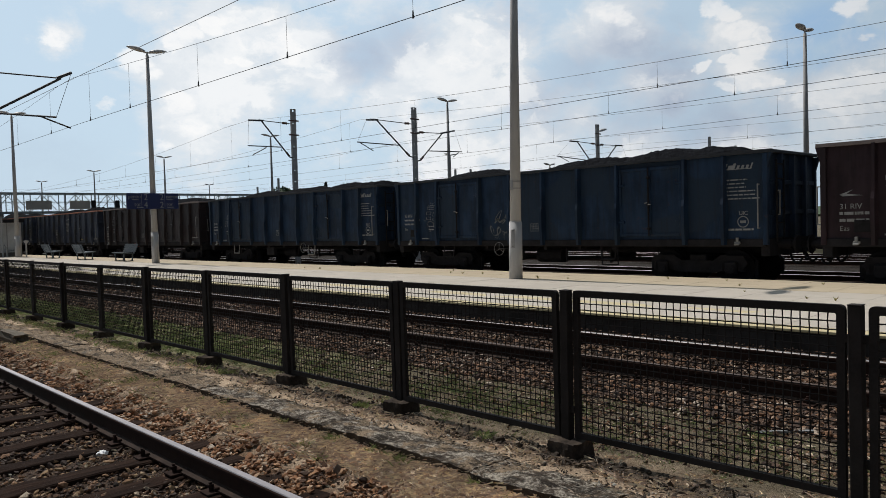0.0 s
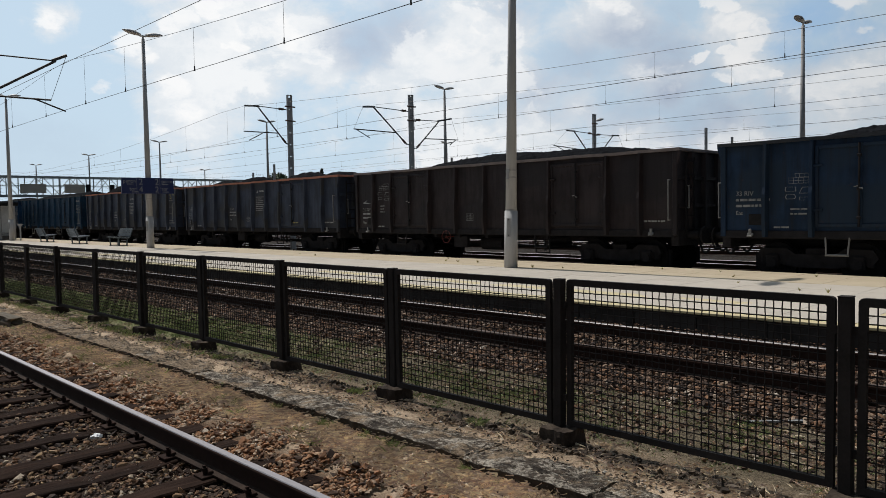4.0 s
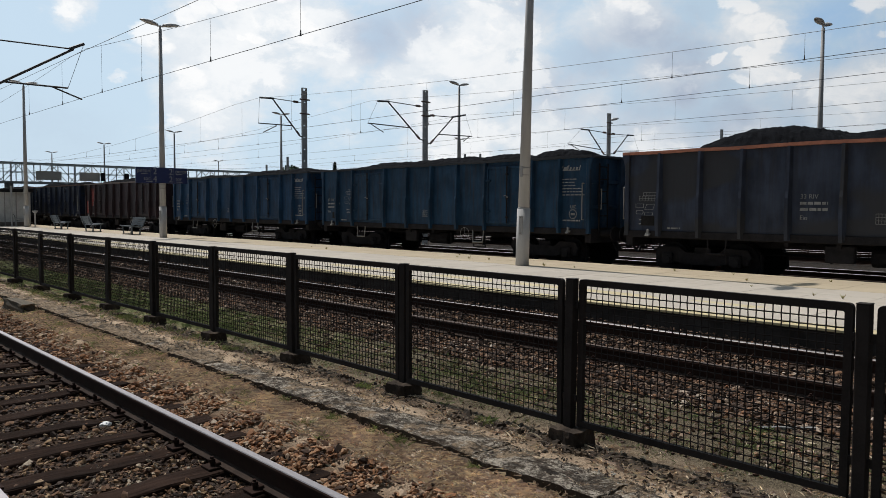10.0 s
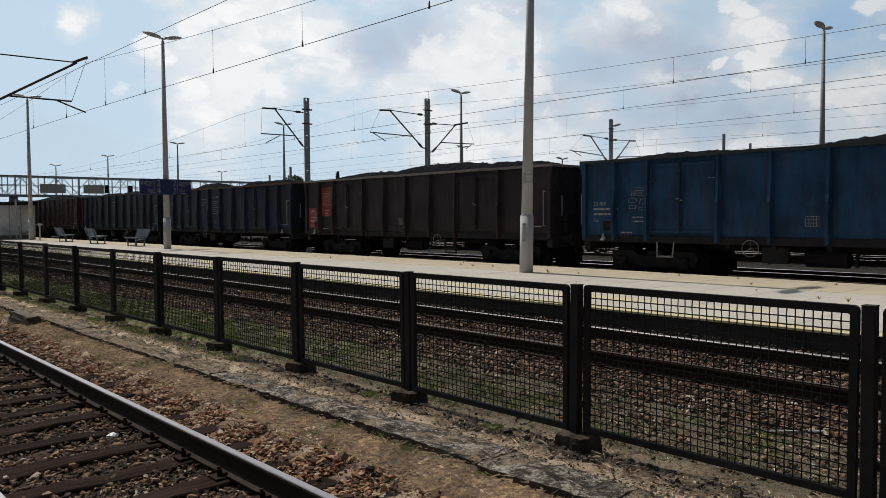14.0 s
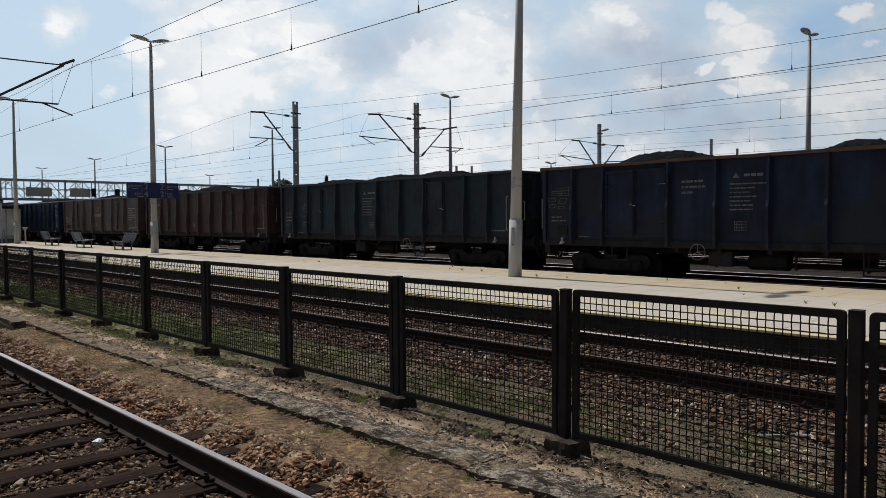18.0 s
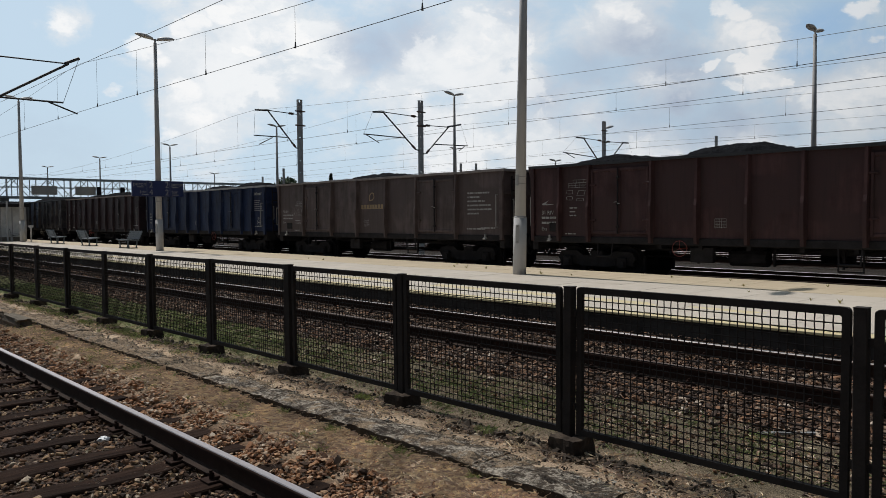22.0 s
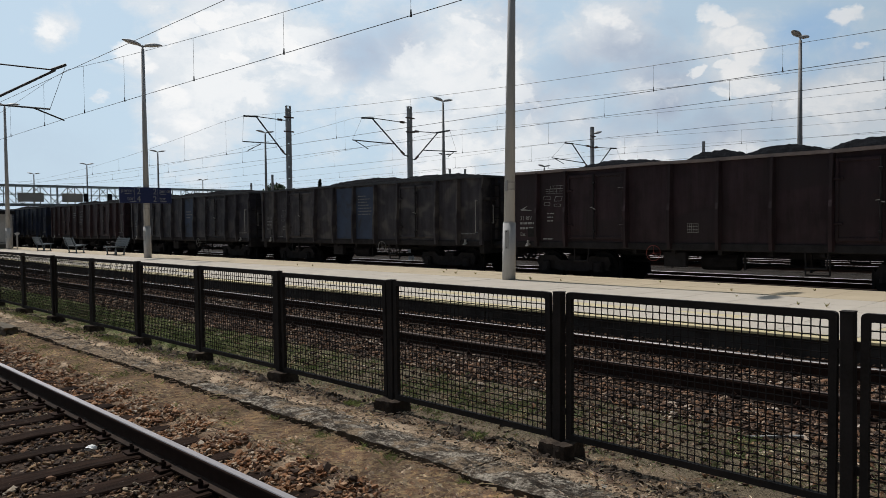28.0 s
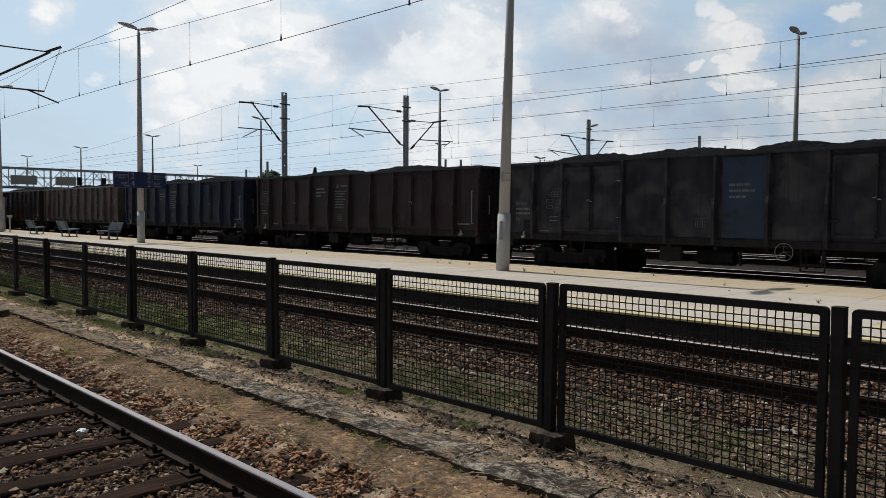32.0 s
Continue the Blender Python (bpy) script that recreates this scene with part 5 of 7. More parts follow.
            part("step", SHARED["pale_step" if index in (1, 5, 6) else "step"], None, w, "pale painted step" if index in (1, 5, 6) else "", at=pose(s * (SIDE + 0.03), e * 2.2 if e < 0 else 3.9, FLOOR, 0, 0, 0 if s < 0 else 180))
    part("handrail", SHARED["grip"], None, w, "pale painted handrail", at=pose(-SIDE - 0.05, -HALF + 0.13, 1.45))
    part("handrail", SHARED["grip_short"], None, w, "pale painted handrail", at=pose(-SIDE + 0.35, -HALF - 0.10, 1.75, 0, 0, 90))
    part("handrail", SHARED["grip_wide" if marks == "olive" else "grip_end"], None, w, "pale painted handrail", at=pose(-SIDE + 0.06, HALF + 0.02, 1.50, 0, 0, -90))
    part("handrail", SHARED["grip"], None, w, "pale painted handrail", at=pose(SIDE + 0.05, HALF - 0.13, 1.45, 0, 0, 180))
    if wheel is not None:
        red = index in (2, 10, 12, 13)
        part("brake_handwheel", SHARED["red_handwheel" if red else "handwheel"], None, w, "red brake handwheel" if red else "white brake handwheel", at=pose(-SIDE - 0.06, wheel, FLOOR - 0.10) @ Matrix.Diagonal((1, 0.78, 0.78, 1)))
    part("label_holder", SHARED["holder"], None, w, "small dark label holder", at=pose(-SIDE - 0.002, 5.62 if marks not in ("slate", "dark") else 5.80, 1.33))
    lettering(w, marks, index)
    for ob in w.children:
        if ob.name.split(".")[0] in ("lettering", "data_grid", "emblem", "rung"):
            ob.location.y *= 0.98
    WAGONS.append((index, w))
    load = tagged(new("coal_load", coal_mesh(index)), "heap of black coal filling an open wagon", "coal", "coal loads of the train")
    WAGONS.append((index, load))
    return w


def word(w, words, size, y, z, mat, x=-SIDE - 0.006):
    """Words on the near side; y is where the line begins, and it runs towards -y."""
    label_text(w, words, size, pose(x, y, z, 90, 0, -90), mat)


def lettering(w, marks, seed):
    x = -SIDE - 0.004
    fw, wh = M["faded_white"], M["white"]
    mat = fw if marks in ("dark", "green", "patched") else wh
    rng = random.Random(seed)
    if marks == "none":
        return
    # number block in the last bay at the +y end, loading table in the next one
    if marks in ("zs", "red"):
        if marks == "red":
            for y0, y1, z0, z1 in ((6.26, 5.42, 1.30, 2.11), (5.32, 4.52, 1.78, 2.92)):
                part("sheet", box(bm_new(), -0.003, 0, y1, y0, z0, z1), M["red_sheet"], w, "repainted red field", at=pose(x + 0.003, 0, 0))
        part("emblem", badge_mesh(mat, "wedge"), None, w, "plain painted emblem", at=pose(x, 6.0, 2.14 if marks == "zs" else 2.0))
        word(w, "31 RIV", 0.16, 6.22, 1.82, mat)
        part("lettering", bars_mesh((0.74, 0.64), mat, 0.085, 0.06, seed), None, w, "painted number", at=pose(x, 6.22, 1.77, 0, 0, 0))
        word(w, "Eas", 0.15, 6.22, 1.36, mat)
        loading_table(w, mat, x, 5.24, 2.56, 0.74)
        part("lettering", bars_mesh((0.26, 0.2, 0.22), mat, 0.045, 0.06, seed + 1), None, w, at=pose(x, 5.20, 2.02))
    elif marks != "slate":
        if marks == "dark":
            loading_table(w, mat, x, 6.30, 2.42, 0.70)
            part("lettering", bars_mesh((0.36, 0.5), mat, 0.045, 0.06, seed + 1), None, w, at=pose(x, 6.30, 1.84))
            part("lettering", bars_mesh((0.55, 0.62, 0.3), mat, 0.075, 0.06, seed), None, w, "painted number", at=pose(x, 2.2, 2.70))
        else:
            word(w, "33 RIV", 0.15, 6.24, 2.0, mat)
            part("lettering", bars_mesh((0.78, 0.72), mat, 0.075, 0.06, seed), None, w, "painted number", at=pose(x, 6.24, 1.94))
            word(w, "Eas", 0.13, 6.24, 1.56, mat)
            loading_table(w, mat, x, 5.02 if marks != "olive" else 5.3, 2.24, 0.62)
            part("lettering", bars_mesh((0.36, 0.5), mat, 0.045, 0.06, seed + 1), None, w, at=pose(x, 4.98 if marks != "olive" else 5.28, 1.70))
    if seed in (0, 1):
        for n, (y, z) in enumerate(((3.55, 1.78), (1.55, 1.87), (1.70, 1.40), (4.68, 1.75)) if seed == 0 else ((2.9, 1.5),)):
            part("graffiti", scribble_mesh(seed * 7 + n), None, w, "faint pale scribble", at=pose(x, y, z))
    part("data_grid", plate_mesh(0.29, 0.22, mat, 0.008), None, w, "painted test table", at=pose(x, 0.83 if marks in ("dark", "zs") else 0.50, 1.46))
    part("lettering", bars_mesh((0.35,), mat, 0.05, 0.05, seed + 4), None, w, at=pose(x, 5.35, 1.30))
    part("lettering", bars_mesh((0.6,), mat, 0.06, 0.05, seed + 5), None, w, at=pose(x, -5.62, 1.45))
    if marks == "blue":
        part("emblem", badge_mesh(mat, "swoosh"), None, w, "plain white emblem", at=pose(x, -5.50, 2.82) @ Matrix.Diagonal((1, 0.86, 0.86, 1)))
        part("lettering", bars_mesh((0.62, 0.55, 0.58, 0.80, 0.80, 0.90), wh, 0.040, 0.048, seed + 2), None, w, "painted address lines", at=pose(x, -5.46, 2.60))
        word(w, "UIC", 0.13, -5.88, 1.76, mat)
        part("emblem", badge_mesh(mat, "disc"), None, w, "plain white ring mark", at=pose(x, -5.98, 1.60))
    elif marks == "slate":
        part("emblem", badge_mesh(wh, "triangle"), None, w, "plain white emblem", at=pose(x, -0.5, 2.72))
        part("lettering", bars_mesh((0.42,), mat, 0.10, 0.05, seed + 2), None, w, at=pose(x, -0.68, 2.84))
        part("lettering", bars_mesh((0.66, 0.45, 0.62, 0.55, 0.78, 0.58, 0.58, 0.80), mat, 0.042, 0.04, seed + 3), None, w, "painted address lines", at=pose(x, -0.36, 2.56))
        word(w, "33 RIV", 0.14, 2.05, 2.0, mat)
        part("lettering", bars_mesh((0.58, 0.58), mat, 0.085, 0.05, seed + 6), None, w, "painted number", at=pose(x, 2.05, 1.94))
        word(w, "Eas", 0.13, 2.05, 1.54, mat)
        loading_table(w, mat, x, 6.18, 1.96, 0.54)
        part("lettering", bars_mesh((0.2, 0.3), mat, 0.045, 0.06, seed + 7), None, w, at=pose(x, 6.18, 1.50))
        for z in (1.55, 1.90, 2.25, 2.58) if seed == 4 else ():
            part("rung", rod(bm_new(), (-0.035, -0.24, 0), (-0.035, 0.24, 0), 0.012, seg=6), M["rail_paint"], w, "pale painted step rung", at=pose(x, -6.0, z))
        for i, yy in enumerate((-5.85, -6.22) if seed == 4 else ()):
            part("emblem", badge_mesh(M["yellow_mark"], "triangle"), None, w, "yellow warning mark", at=pose(x, yy, 2.86))
        if seed == 4:
            part("emblem", badge_mesh(M["yellow_mark"], "disc"), None, w, "yellow ring mark", at=pose(x, -5.92, 2.70) @ Matrix.Diagonal((1, 0.75, 0.75, 1)))
        part("lettering", bars_mesh((0.4,), M["yellow_mark"], 0.05, 0.05, 2), None, w, at=pose(x - 0.06, -3.4, 1.44))
    elif marks == "olive":
        part("emblem", badge_mesh(M["orange_mark"], "block"), None, w, "faded orange emblem", at=pose(x, 0.66, 2.09))
        part("emblem", outline_mesh([(0.0, 0.0), (-0.18, 0.02), (-0.30, 0.14), (-0.27, 0.28), (-0.16, 0.33), (0.0, 0.22), (0.03, 0.10)], M["orange_mark"], 0.032), None, w, "faded orange emblem", at=pose(x, 0.16, 2.38))
        part("lettering", bars_mesh((0.95, 0.55, 0.75, 1.0, 1.05, 0.5), mat, 0.07, 0.06, seed + 2), None, w, "painted address lines", at=pose(x, -5.02, 2.56))
        part("lettering", bars_mesh((0.8,), mat, 0.06, 0.05, seed + 3), None, w, at=pose(x, -4.98, 1.42))
    elif marks in ("dark", "green"):
        part("emblem", badge_mesh(mat, "triangle"), None, w, "plain pale emblem", at=pose(x, 0.80, 2.70))
        part("lettering", bars_mesh((0.45,), mat, 0.09, 0.06, seed + 2), None, w, at=pose(x, 0.60, 2.80))
        part("lettering", bars_mesh((0.85, 0.6, 0.5, 0.62, 0.5, 0.55, 0.55), mat, 0.045, 0.055, seed + 3), None, w, at=pose(x, 0.95, 2.58))
    elif marks == "patched":
        y = 1.12 if seed == 14 else -0.13
        part("sheet", box(bm_new(), -0.003, 0, y - 1.05, y - 0.03, 1.22, 3.1), M["blue_sheet"], w, "blue repainted field", at=pose(x - 0.0065, 0, 0))
        if seed == 14:
            part("sheet", box(bm_new(), -0.003, 0, -1.18, -0.10, 1.22, 3.1), M["blue_sheet"], w, "blue repainted field", at=pose(x - 0.0065, 0, 0))
            part("lettering", bars_mesh((0.45, 0.7, 0.5, 0.6, 0.75, 0.8, 0.7), mat, 0.05, 0.06, 77), None, w, at=pose(x - 0.011, -0.24, 2.8))
        else:
            part("lettering", bars_mesh((0.5, 0.6, 0.4), mat, 0.08, 0.06, seed + 2), None, w, at=pose(x - 0.011, y - 0.2, 2.5))


# index, paint, rim, label, marks
TRAIN = (
    (-1, BROWN, BROWN_RIM, "dark reddish-brown open coal wagon with rusty sides", "zs"),
    (0, DARKBLUE, DARK_RIM, "dirty dark blue open wagon heaped with coal", "blue"),
    (1, DARKBLUE, DARK_RIM, "dirty blue open wagon with white lettering, full of coal", "blue"),
    (2, UMBER, BROWN_RIM, "blackish brown open coal wagon with white lettering", "zs"),
    (3, SLATE, ORANGE_RIM, "slate-grey open coal wagon with an orange-red rim", "slate"),
    (4, SLATE, ORANGE_RIM, "slate-grey open coal wagon with an orange rim", "slate"),
    (5, TEAL, DARK_RIM, "blue open wagon with white lettering, full of coal", "blue"),
    (6, BLUE, DARK_RIM, "bright blue open wagon heaped with coal", "blue"),
    (7, BROWN, BROWN_RIM, "rusty brown open coal wagon with red number fields", "red"),
    (8, DEEP, RUST_RIM, "very dark blue open wagon heaped with coal", "dark"),
    (9, GREEN, DARK_RIM, "blackish green open wagon heaped with coal", "green"),
    (10, MAROON, DARK_RIM, "dark maroon open coal wagon with rusty sides", "zs"),
    (11, OLIVE, OLIVE_RIM, "faded olive-brown open coal wagon with an orange emblem", "olive"),
    (12, NAVY, BRIGHT_RIM, "navy blue open wagon with white lettering and coal", "blue"),
    (13, BROWN, BROWN_RIM, "dark maroon-brown open coal wagon", "zs"),
    (14, CAMO, DARK_RIM, "grimy grey open wagon with pale painted-over patches", "patched"),
    (15, CAMO_BLUE, DARK_RIM, "grimy blue-grey open wagon with painted-over patches", "patched"),
    (16, BROWN, DARK_RIM, "dark brown open coal wagon with a white handwheel", "dark"),
    (17, DEEP, DARK_RIM, "dark navy open coal wagon", "dark"),
    (18, OLIVE, OLIVE_RIM, "pale olive-brown open coal wagon", "dark"),
    (19, BROWN, BROWN_RIM, "dark brown open coal wagon", "dark"),
    (20, DEEP, DARK_RIM, "dark blue open coal wagon", "dark"),
)
for row in TRAIN:
    wagon(*row, wheel=-1.62 if row[0] in (1, 5, 7, 9, 12, 14, 15) else 1.7 if row[0] in (0, 2, 6, 8, 10, 13) else None)


# --------------------------------------------------------- platform lamps
def head_mesh():
    """A flat street-lamp head, along +x."""
    bm = bm_new()
    n = 10
    ring = []
    for i in range(n + 1):
        u = i / n
        w = 0.19 * math.sin(math.pi * min(1, 0.12 + u * 0.86)) ** 0.6
        h = 0.12 * math.sin(math.pi * min(1, 0.15 + u * 0.83)) ** 0.7
        ring.append([bm.verts.new((0.12 + 0.84 * u, w * math.cos(a), 0.02 + h * math.sin(a) * (1.0 if math.sin(a) > 0 else 0.55) + 0.05 * u))
                     for a in [2 * math.pi * k / 10 for k in range(10)]])
    for r0, r1 in zip(ring, ring[1:]):
        for i in range(10):
            bm.faces.new((r0[i], r0[(i + 1) % 10], r1[(i + 1) % 10], r1[i]))
    bm.faces.new(ring[0][::-1])
    bm.faces.new(ring[-1])
    return mesh_of(bm, "lamp_head", M["lamp"], smooth=True)


HEAD = head_mesh()


def lamp_post(label, group, height=9.85, mat="pole", thick=1.2):
    root = thing("platform_lamp", label, "lamp post", group)
    bm = rod(bm_new(), (0, 0, 0), (0, 0, 1.46), 0.145 * thick, 0.141 * thick, seg=20)
    rod(bm, (0, 0, 1.46), (0, 0, 1.50), 0.141 * thick, 0.116 * thick, seg=20)
    part("pole_base", bm, M[mat], root, smooth=True)
    bm = rod(bm_new(), (0, 0, 1.50), (0, 0, height - 0.05), 0.122 * thick, 0.062 * thick, seg=20)
    part("pole", bm, M[mat], root, smooth=True)
    hatch = part("hatch", box(bm_new(), -0.05, 0.05, -0.152 * thick, -0.12 * thick, 0.80, 1.28, 0.006), M["pole_grey"], root, at=pose(0, 0, 0, 0, 0, -72))
    for z in (0.84, 1.24):
        part("bolt", rod(bm_new(), (0, -0.157 * thick, z), (0, -0.150 * thick, z), 0.012, seg=6), M["steel_dark"], hatch)
    part("number_plate_holder", box(bm_new(), -0.045, 0.045, -0.124 * thick, -0.11 * thick, 2.28, 2.56, 0.004), M["pole_grey"], root, at=pose(0, 0, 0, 0, 0, -90))
    for z in (2.32, 2.50):
        part("band", rod(bm_new(), (0, 0, z), (0, 0, z + 0.02), 0.122 * thick, seg=20, caps=False), M["pole_grey"], root)
    bm = rod(bm_new(), (0, 0, height - 0.1), (0, 0, height + 0.12), 0.045, seg=10)
    rod(bm, (-0.16, 0, height + 0.08), (0.16, 0, height + 0.08), 0.035, seg=8)
    part("bracket", bm, M["lamp"], root)
    for a in (0, 180):
        part("lamp_head", HEAD, None, root, at=pose(0, 0, height + 0.08, 0, -6, a))
    return root


first = lamp_post("grey concrete lamp post with two flat lamp heads", "lamps on the near platform")
first.matrix_basis = pose(14.72, 12.60, PLAT[2], 0.72, 0.74, 0)
for y, ax in ((35.0, 0.0), (58.2, 0.3), (-10.4, 0)):
    copy_thing(first, pose(14.7, y, PLAT[2], ax, 0, 0))
far = lamp_post("grey lamp post with two flat heads on the farther platform", "lamps on the farther platform", mat="pole_grey")
far.matrix_basis = pose(36.5, 13.31, 0.28)
for y in (37.1, 60.4, 83.5, 106.0, 129.3):
    copy_thing(far, pose(36.5, y, 0.28))
low = lamp_post("low grey yard lamp with two heads", "lamps on the farther platform", height=7.6, mat="pole_grey")
low.matrix_basis = pose(61.2, 47.5, -0.26)
for y in (62.0, 122.0):
    copy_thing(far, pose(61.2, y, -0.26))


# ------------------------------------------------------ catenary and masts
def lattice_mast(height, w=0.17):
    """Two channels held apart by batten plates, with sky between them."""
    bm = bm_new()
    for s in (-1, 1):
        a, b = sorted((s * w / 2, s * (w / 2 + 0.055)))
        box(bm, a, b, -0.065, 0.065, 0, height)
    for i in range(int(height / 0.62)):
        z = 0.15 + i * 0.62
        for y in (-0.062, 0.056):
            box(bm, -w / 2, w / 2, y, y + 0.006, z, z + 0.575)
    box(bm, -w / 2 - 0.06, w / 2 + 0.06, -0.075, 0.075, height, height + 0.015)
    return bm


def bead_mesh(n=3, r=0.07, length=0.30):
    """A ribbed insulator along +z."""
    bm = rod(bm_new(), (0, 0, 0), (0, 0, length), r * 0.45, seg=8)
    for i in range(n):
        z = length * (i + 0.5) / n
        rod(bm, (0, 0, z - length * 0.10), (0, 0, z + length * 0.10), r, r * 0.75, seg=10)
    return mesh_of(bm, "insulator", M["insulator"])


BEAD = bead_mesh()


def cantilever(root, s, foot, top, head, tube, steady):
    """Strut, stay and steady arm on the side s of a mast; each point is (reach, height)."""
    def p(q):
        return (s * q[0], 0, q[1])
    part("strut", rod(bm_new(), p(foot), p(top), 0.038, seg=8), M["arm"], root)
    part("wire_head", rod(bm_new(), p((top[0] - 0.1, top[1])), p(head), 0.046, seg=8), M["arm"], root)
    part("stay", rod(bm_new(), (s * 0.2, 0, top[1] - 0.05), p(top), 0.022, seg=6), M["arm"], root)
    part("insulator", BEAD, None, root, at=pose(s * 0.38, 0, top[1] - 0.04, 0, s * 90, 0))
    lean = Vector((s * (top[0] - foot[0]), 0, top[1] - foot[1]))
    part("insulator", BEAD, None, root, at=Matrix.Translation(Vector(p(foot)) + lean * 0.03) @ lean.to_track_quat("Z", "Y").to_matrix().to_4x4())
    part("bracket", beam(bm_new(), (s * 0.10, 0, foot[1] - 0.03), p((foot[0] + 0.03, foot[1] + 0.02)), 0.05), M["arm"], root)
    u = (tube[0][1] - foot[1]) / (top[1] - foot[1])
    part("tube", rod(bm_new(), p((foot[0] + (top[0] - foot[0]) * u, tube[0][1])), p(tube[1]), 0.028, seg=6), M["arm"], root)
    part("steady_arm", rod(bm_new(), p(steady[0]), p(steady[1]), 0.024, seg=6), M["arm"], root)
    part("hanger", rod(bm_new(), p(head), p(tube[1]), 0.007, seg=4), M["wire"], root)


def catenary_mast(x, y, top, arms, label, mat="mast", lamp=False):
    root = thing("catenary_mast", label, "catenary mast", "catenary masts", at=pose(x, y, -0.25))
    part("mast", lattice_mast(top + 0.25), M[mat], root)
    for side, *pts in arms:
        foot, top_, head, t0, t1, s0, s1 = [(a, b + 0.25) for a, b in pts]
        cantilever(root, side, foot, top_, head, (t0, t1), (s0, s1))
    for z in (1.1, 0.35):
        part("crossbar", rod(bm_new(), (-0.3, -0.05, top - z), (0.3, -0.05, top - z), 0.04, seg=6), M["insulator"], root)
    if lamp:
        part("lamp_head", HEAD, None, root, "street lamp head", at=pose(0.15, 0, top - 0.2, 0, -10, 0))
    return root


catenary_mast(22.02, 34.1, 8.05, ((-1, (0.25, 5.50), (1.92, 7.33), (2.64, 7.29), (0, 6.02), (2.72, 6.0), (1.67, 5.95), (2.44, 5.56)),), "tall lattice steel catenary mast with one arm")
catenary_mast(26.88, 29.9, 8.0, ((-1, (0.35, 5.38), (2.59, 7.18), (3.24, 7.12), (0, 5.95), (3.85, 5.97), (3.66, 5.94), (2.86, 5.59)),
                                 (1, (0.35, 5.20), (2.08, 6.77), (3.05, 6.98), (0, 5.75), (3.57, 5.82), (3.4, 5.82), (2.9, 5.5))), "tall lattice steel catenary mast with two arms")
catenary_mast(41.89, 28.5, 8.0, ((-1, (0.5, 5.30), (2.26, 6.77), (3.03, 6.76), (0, 5.6), (4.4, 5.75), (4.2, 5.75), (3.2, 5.45)),
                                 (1, (0.6, 5.40), (2.24, 6.75), (2.93, 6.78), (0, 5.6), (3.6, 5.75), (3.4, 5.75), (2.9, 5.5))), "lattice steel catenary mast with two arms and a lamp", lamp=True)
catenary_mast(4.5, 25.0, 8.0, ((1, (0.25, 4.75), (3.25, 6.63), (3.57, 6.84), (0, 5.40), (3.07, 5.41), (2.62, 5.40), (3.48, 5.10)),), "steel catenary mast beside the near track")
def wire_curve(name, label, pts, r):
    cu = bpy.data.curves.new(name, "CURVE")
    cu.dimensions, cu.bevel_depth, cu.bevel_resolution = "3D", r, 1
    sp = cu.splines.new("POLY")
    sp.points.add(len(pts) - 1)
    for p, q in zip(sp.points, pts):
        p.co = (*q, 1)
    cu.materials.append(M["wire"])
    return tagged(new(name, cu), label, "overhead wire", kind="structure")


def catenary(x, contact, low, high, y_mast, span, y0, y1, drops, stag=0.0, low_far=None, rise=0.0):
    """Contact wire, carrier wire and droppers above one track."""
    def carrier(y):
        u = ((y - y_mast) / span) % 1.0
        lo = low if y < y_mast or low_far is None else low_far
        return lo + (high - lo) * (2 * u - 1) ** 2

    def level(y):
        return contact + rise * max(0.0, min(1.0, (y - 8.8) / 15.0))

    def side(y):
        u = (y - y_mast) / span
        return x + stag * math.cos(math.pi * u)

    thick = 0.8 if x < 10 else 1.0
    ys = [y0 + (y1 - y0) * i / 160 for i in range(161)]
    wire_curve("contact_wire", "copper contact wire above a track", [(side(y), y, level(y)) for y in ys], 0.0078 * thick)
    wire_curve("carrier_wire", "sagging carrier wire above a track", [(side(y), y, carrier(y)) for y in ys], 0.0060 * thick)
    for y in drops:
        wire_curve("dropper", "thin wire between carrier and contact wire", [(side(y), y, level(y)), (side(y), y, carrier(y))], 0.0036)
        knob = tagged(new("wire_clamp", mesh_of(rod(bm_new(), (0, 0, -0.02), (0, 0, 0.10), 0.02, 0.010, seg=6), "wire_clamp", M["wire"])), "small clamp on the contact wire", "wire clamp", kind="structure")
        knob.matrix_basis = pose(side(y), y, level(y))


def spaced(a, b, step):
    return [a + step * i for i in range(int((b - a) / step) + 1)]


catenary(7.97, 5.03, 5.43, 6.64, 25.0, 60.4, -40, 200, [5.1, 8.8, 12.45, 16.2, 20.2, 23.2, 26.9, 30.8], rise=0.11)
catenary(18.5, 5.31, 5.86, 7.08, 33.4, 68.0, -60, 330, [7.15, 10.6, 15.9] + spaced(20.5, 60, 4.6), low_far=5.55)
catenary(23.4, 5.60, 6.02, 7.15, 29.9, 66.0, -60, 330, [6.3, 10.7] + spaced(15.4, 66, 5.2))
catenary(30.0, 5.66, 6.25, 7.0, 29.9, 66.0, -60, 330, [8.0, 12.0] + spaced(17.0, 80, 6.0))
catenary(38.6, 5.75, 6.15, 6.85, 28.5, 66.0, -60, 330, spaced(10.0, 80, 7.0))
catenary(45.0, 5.75, 6.15, 6.85, 28.5, 66.0, -60, 330, spaced(12.0, 80, 7.5))
wire_curve("feeder_wire", "bare wire running on from the cantilever", [(7.97, -40, 6.57), (7.97, 25.0, 6.57), (7.8, 80.0, 6.2)], 0.007)


